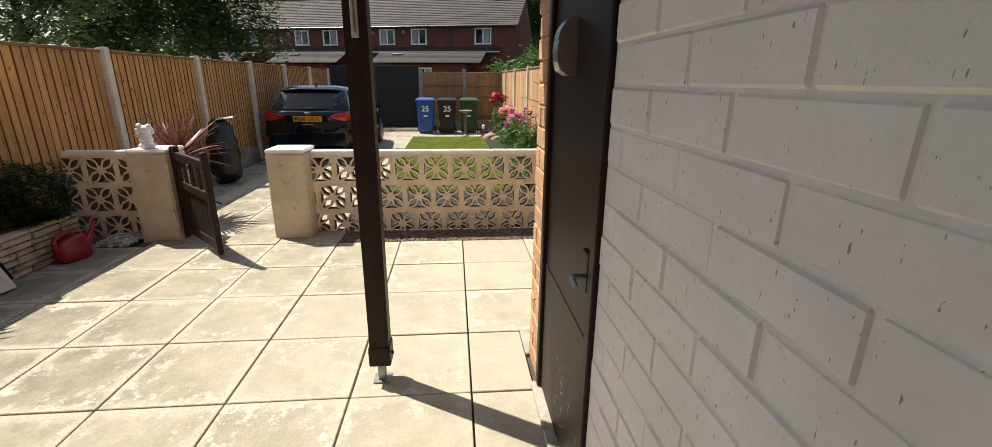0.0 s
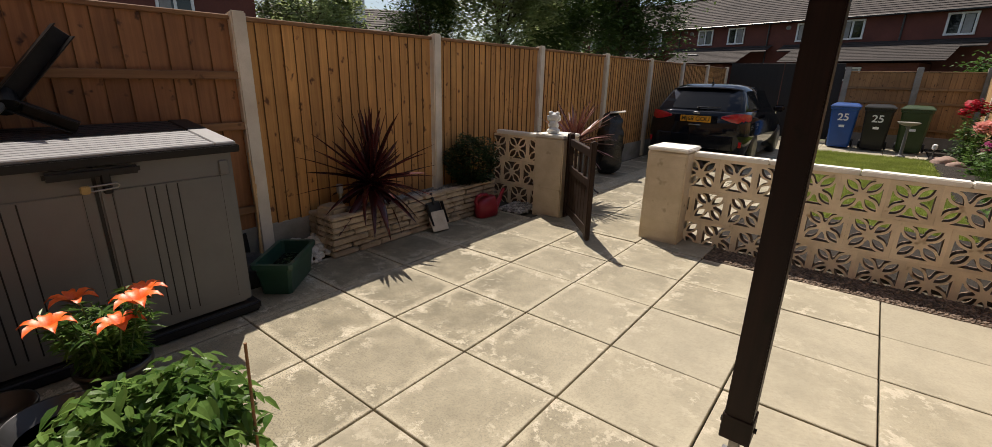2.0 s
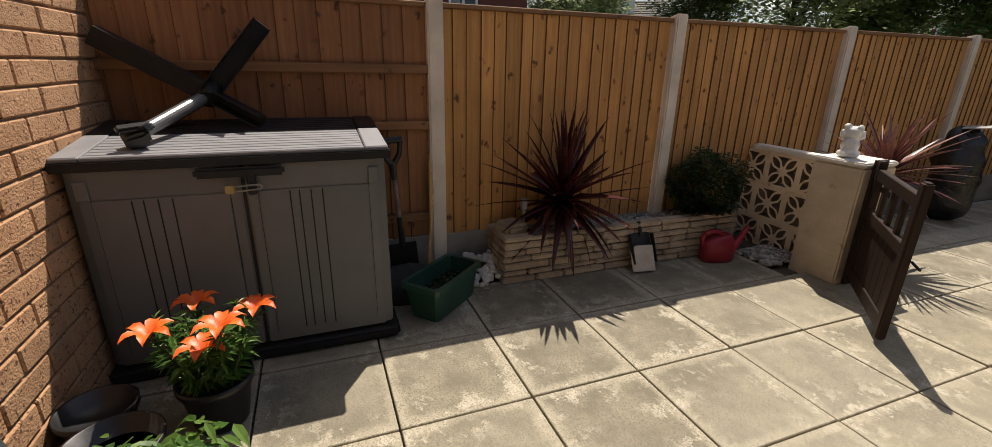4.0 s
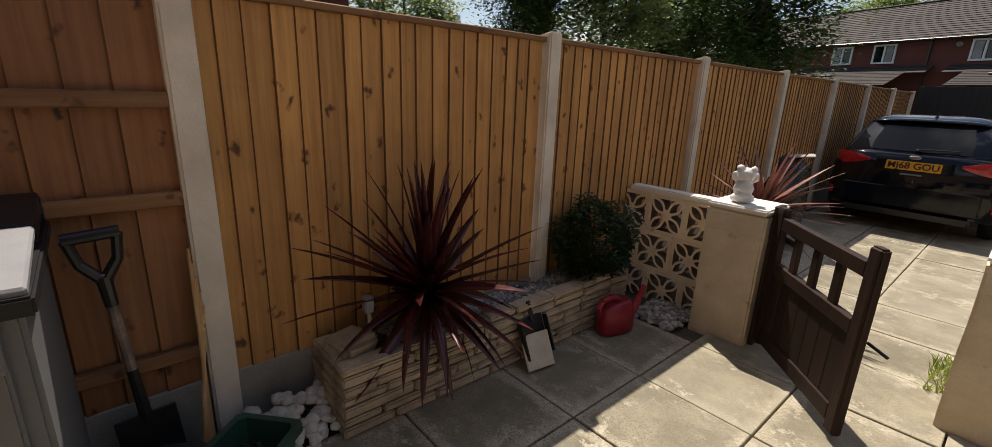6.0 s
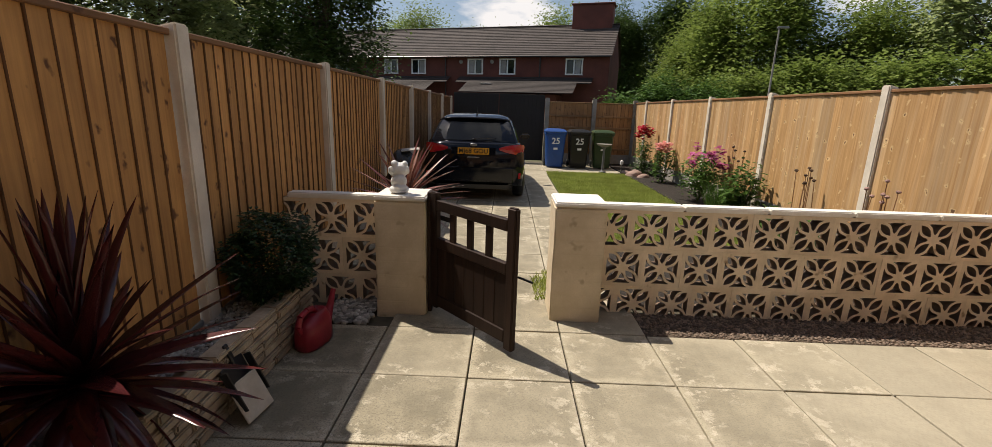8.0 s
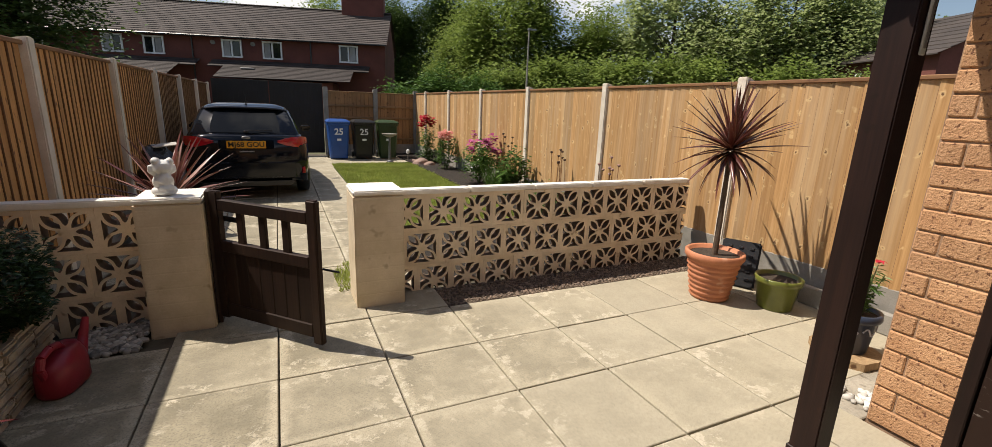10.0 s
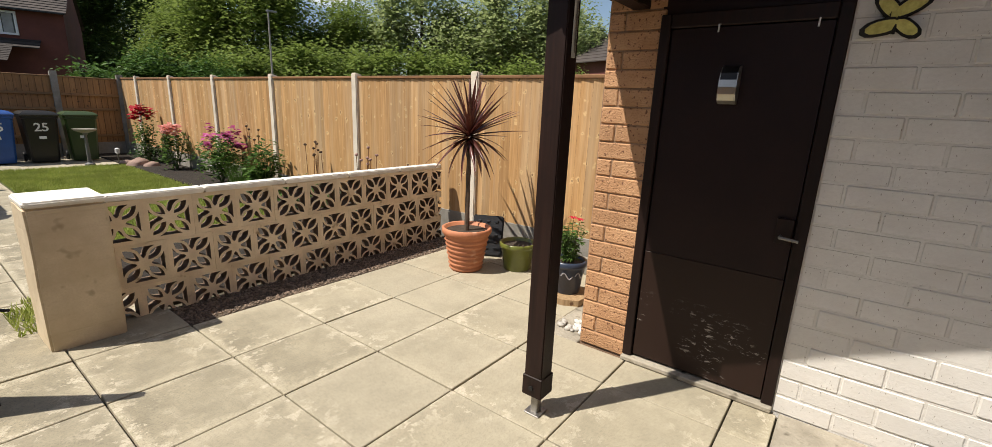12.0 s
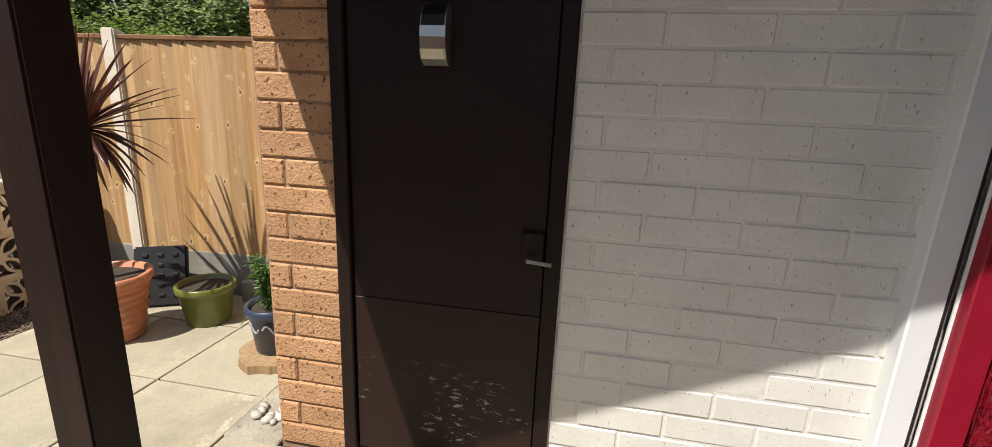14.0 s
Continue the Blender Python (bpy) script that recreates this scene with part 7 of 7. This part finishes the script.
T_DARK = tree(pose(-7.9, 17.5, 0), 10.0, 3.0, 36000, 0.20, M_TREE_A, "tall dark green tree beyond the fence", 40, 0.14)
T_LIGHT = tree(pose(-12.5, 15.0, 0), 8.5, 3.0, 15000, 0.22, M_TREE_C, "light grey-green leafy tree beyond the fence", 36, 0.12)
T_MID = tree(pose(12.6, 27.0, 0), 9.6, 4.2, 42000, 0.24, M_TREE_B, "broad green tree beyond the fence", 44, 0.06)
B_BUSH = tree(pose(4.6, 18.8, 0), 3.1, 2.0, 15000, 0.15, M_LEAF_MID, "rounded bright green bush behind the back fence", 30, 0.02, 0.07)
H_BUSH = tree(pose(12.5, 21.5, 0), 4.4, 2.9, 14000, 0.22, M_TREE_B, "dense green hedge tree beyond the fence", 30, 0.02, 0.09)
placed(T_DARK, -15.5, 25, 1.05, 70)
placed(T_DARK, -14.2, 12.5, 0.72, 40)
placed(T_LIGHT, -17.5, 9.5, 0.8, 120)
placed(T_DARK, 14.0, 45, 1.25, 150)
placed(T_DARK, 9.5, 47, 1.15, 20)
for x, y, s, a in ((17.3, 24.5, 0.80, 90), (11.5, 32, 0.80, 200), (22.5, 19.5, 0.80, 30), (26.5, 15.5, 0.9, 260)):
    placed(T_MID, x, y, s, a)
for x, y, s, a in ((19.5, 20.5, 1.18, 50), (23.0, 16.2, 1.15, 170), (24.0, 13.2, 0.9, 300)):
    placed(T_LIGHT, x, y, s, a)
for x, y, s, a in ((15.0, 19.2, 1.0, 80), (17.8, 17.5, 1.05, 140), (20.5, 14.2, 0.95, 200), (9.5, 22.5, 0.85, 260), (21.5, 11.2, 0.85, 10)):
    placed(H_BUSH, x, y, s, a)
placed(B_BUSH, 7.0, 20.5, 1.0, 70)
for k in range(11):
    placed(T_MID, -33 + k * 4.6, 52 + 3 * math.sin(k * 2.1), 1.05 + 0.12 * math.sin(k * 1.7), k * 67)

for x, y, z in ((2.02, 11.75, 0.0), (2.55, 8.3, 0.03)):
    sl = thing("garden_stake_light", pose(x, y, z), "small white stake light by the lawn", "stake light", "stake lights by the lawn")
    bm = bmesh.new()
    rod(bm, (0, 0, -0.02), (0, 0, 0.20), 0.012, 0.012, 8)
    part("stake", bm, M_STEEL, sl)
    part("cap", lathe([(0.03, 0.20), (0.045, 0.22), (0.045, 0.30), (0.02, 0.32), (0.0, 0.32)], 14), M_WHITEPLASTIC, sl)

# ---------------------------------------------------------------- bricks and paving, piece by piece
brick_wall(wall_e, 0, 1.11, 0.0, 2.62, M_WHITEBRICK, skew=0.05, joint=0.006)
brick_wall(wall_pier, 0, 0.365 - DOOR_A, 0.0, 2.62, M_BRICK, length=0.335, depth=0.06, odd=0.70, joint=0.008)
house_w = bpy.data.objects["wall_house_west"]


def house_bricks(parent, x0, x1, z0, z1, skew=0.0):
    """Bricks on the garden face of the house; the face looks towards +y."""
    made = {}
    for r in range(int((z1 - z0) / 0.105)):
        x = x0 - (0.157 if r % 2 else 0.0) - skew
        while x < x1:
            a, b = max(x, x0), min(x + 0.313, x1)
            x += 0.313
            if b - a < 0.03:
                continue
            key = round(b - a, 3)
            if key not in made:
                made[key] = mesh_of("brick", box_bm((0, -0.05, 0), (b - a - 0.01, 0.006, 0.095), 0.006), M_BRICK)
            piece("brick", made[key], parent, pose(a + 0.005, HOUSE_Y + random.uniform(-0.003, 0.003), z0 + r * 0.105 + 0.005))


house_bricks(house_w, -3.0, WIN_A, 0.0, 2.62)
house_bricks(bpy.data.objects["wall_house_middle"], WIN_B, DR_A, 0.0, 2.14)
house_bricks(bpy.data.objects["wall_house_under_window"], WIN_A + 0.002, WIN_B - 0.002, 0.0, 0.22)

JOINT = 0.010
slab_made = {}


def slab(parent, x0, x1, y0, y1, z=0.0):
    w, d = x1 - x0 - JOINT, y1 - y0 - JOINT
    if w < 0.04 or d < 0.04:
        return
    key = (round(w, 3), round(d, 3))
    if key not in slab_made:
        bm = bmesh.new()
        cube(bm, (w, d, 0.05), (w / 2, d / 2, -0.025), None, 0.0035, 1)
        slab_made[key] = mesh_of("slab", bm, M_SLAB)
    piece("slab", slab_made[key], parent, pose(x0 + JOINT / 2, y0 + JOINT / 2, z + random.uniform(-0.003, 0.002), random.uniform(-0.15, 0.15), random.uniform(-0.15, 0.15), 0))


# patio: the joint lines as laid
COLS = {-2: -1.206, -1: -0.605, 0: -0.002, 1: 0.606, 2: 1.228, 3: 1.845, 4: 2.450}
ROWS = {-1: -0.620, 0: 0.002, 1: 0.603, 2: 1.233, 3: 1.806}


def col_x(i):
    return COLS[i] if i in COLS else i * P


def row_y(j):
    return ROWS[j] if j in ROWS else j * P


for j in range(-4, 4):
    for i in range(-5, 5):
        x0, x1, y0, y1 = col_x(i), col_x(i + 1), row_y(j), row_y(j + 1)
        x0, x1 = max(x0, -2.70), min(x1, 2.90)
        y0 = max(y0, HOUSE_Y)
        if i < -4 and y0 > -0.1:
            continue
        if x1 > WALL_X and y1 < 0.30:
            x1 = WALL_X - 0.02
        if j == 0 and i >= 2:
            if i > 2:
                continue
            x1 = WALL_X - 0.02
        if j <= -2 and i >= 1:
            if j == -2:
                if i == 1:
                    slab(bed, x0, 1.06, y0, -0.835)
                y0 = -0.835
            elif i == 1:
                x1 = 1.06
            else:
                continue
        slab(bed, x0, x1, y0, y1)
# path through the gate and the driveway
for j in range(4, 18):
    for i in range(-3, 0):
        x0, x1 = i * P, (i + 1) * P
        if j == 4 and not (-2.0 < x0 < -0.5):
            continue
        slab(bed, x0, x1, j * P, (j + 1) * P)
for j in range(5, 22):
    slab(bed, -2.62, -3 * P, j * P + 0.2, (j + 1) * P + 0.2)
for j in range(18, 22):
    for i in range(-3, 5):
        if j < 19 and i > 0:
            continue
        slab(bed, i * P, min((i + 1) * P, 2.7), j * P, (j + 1) * P)
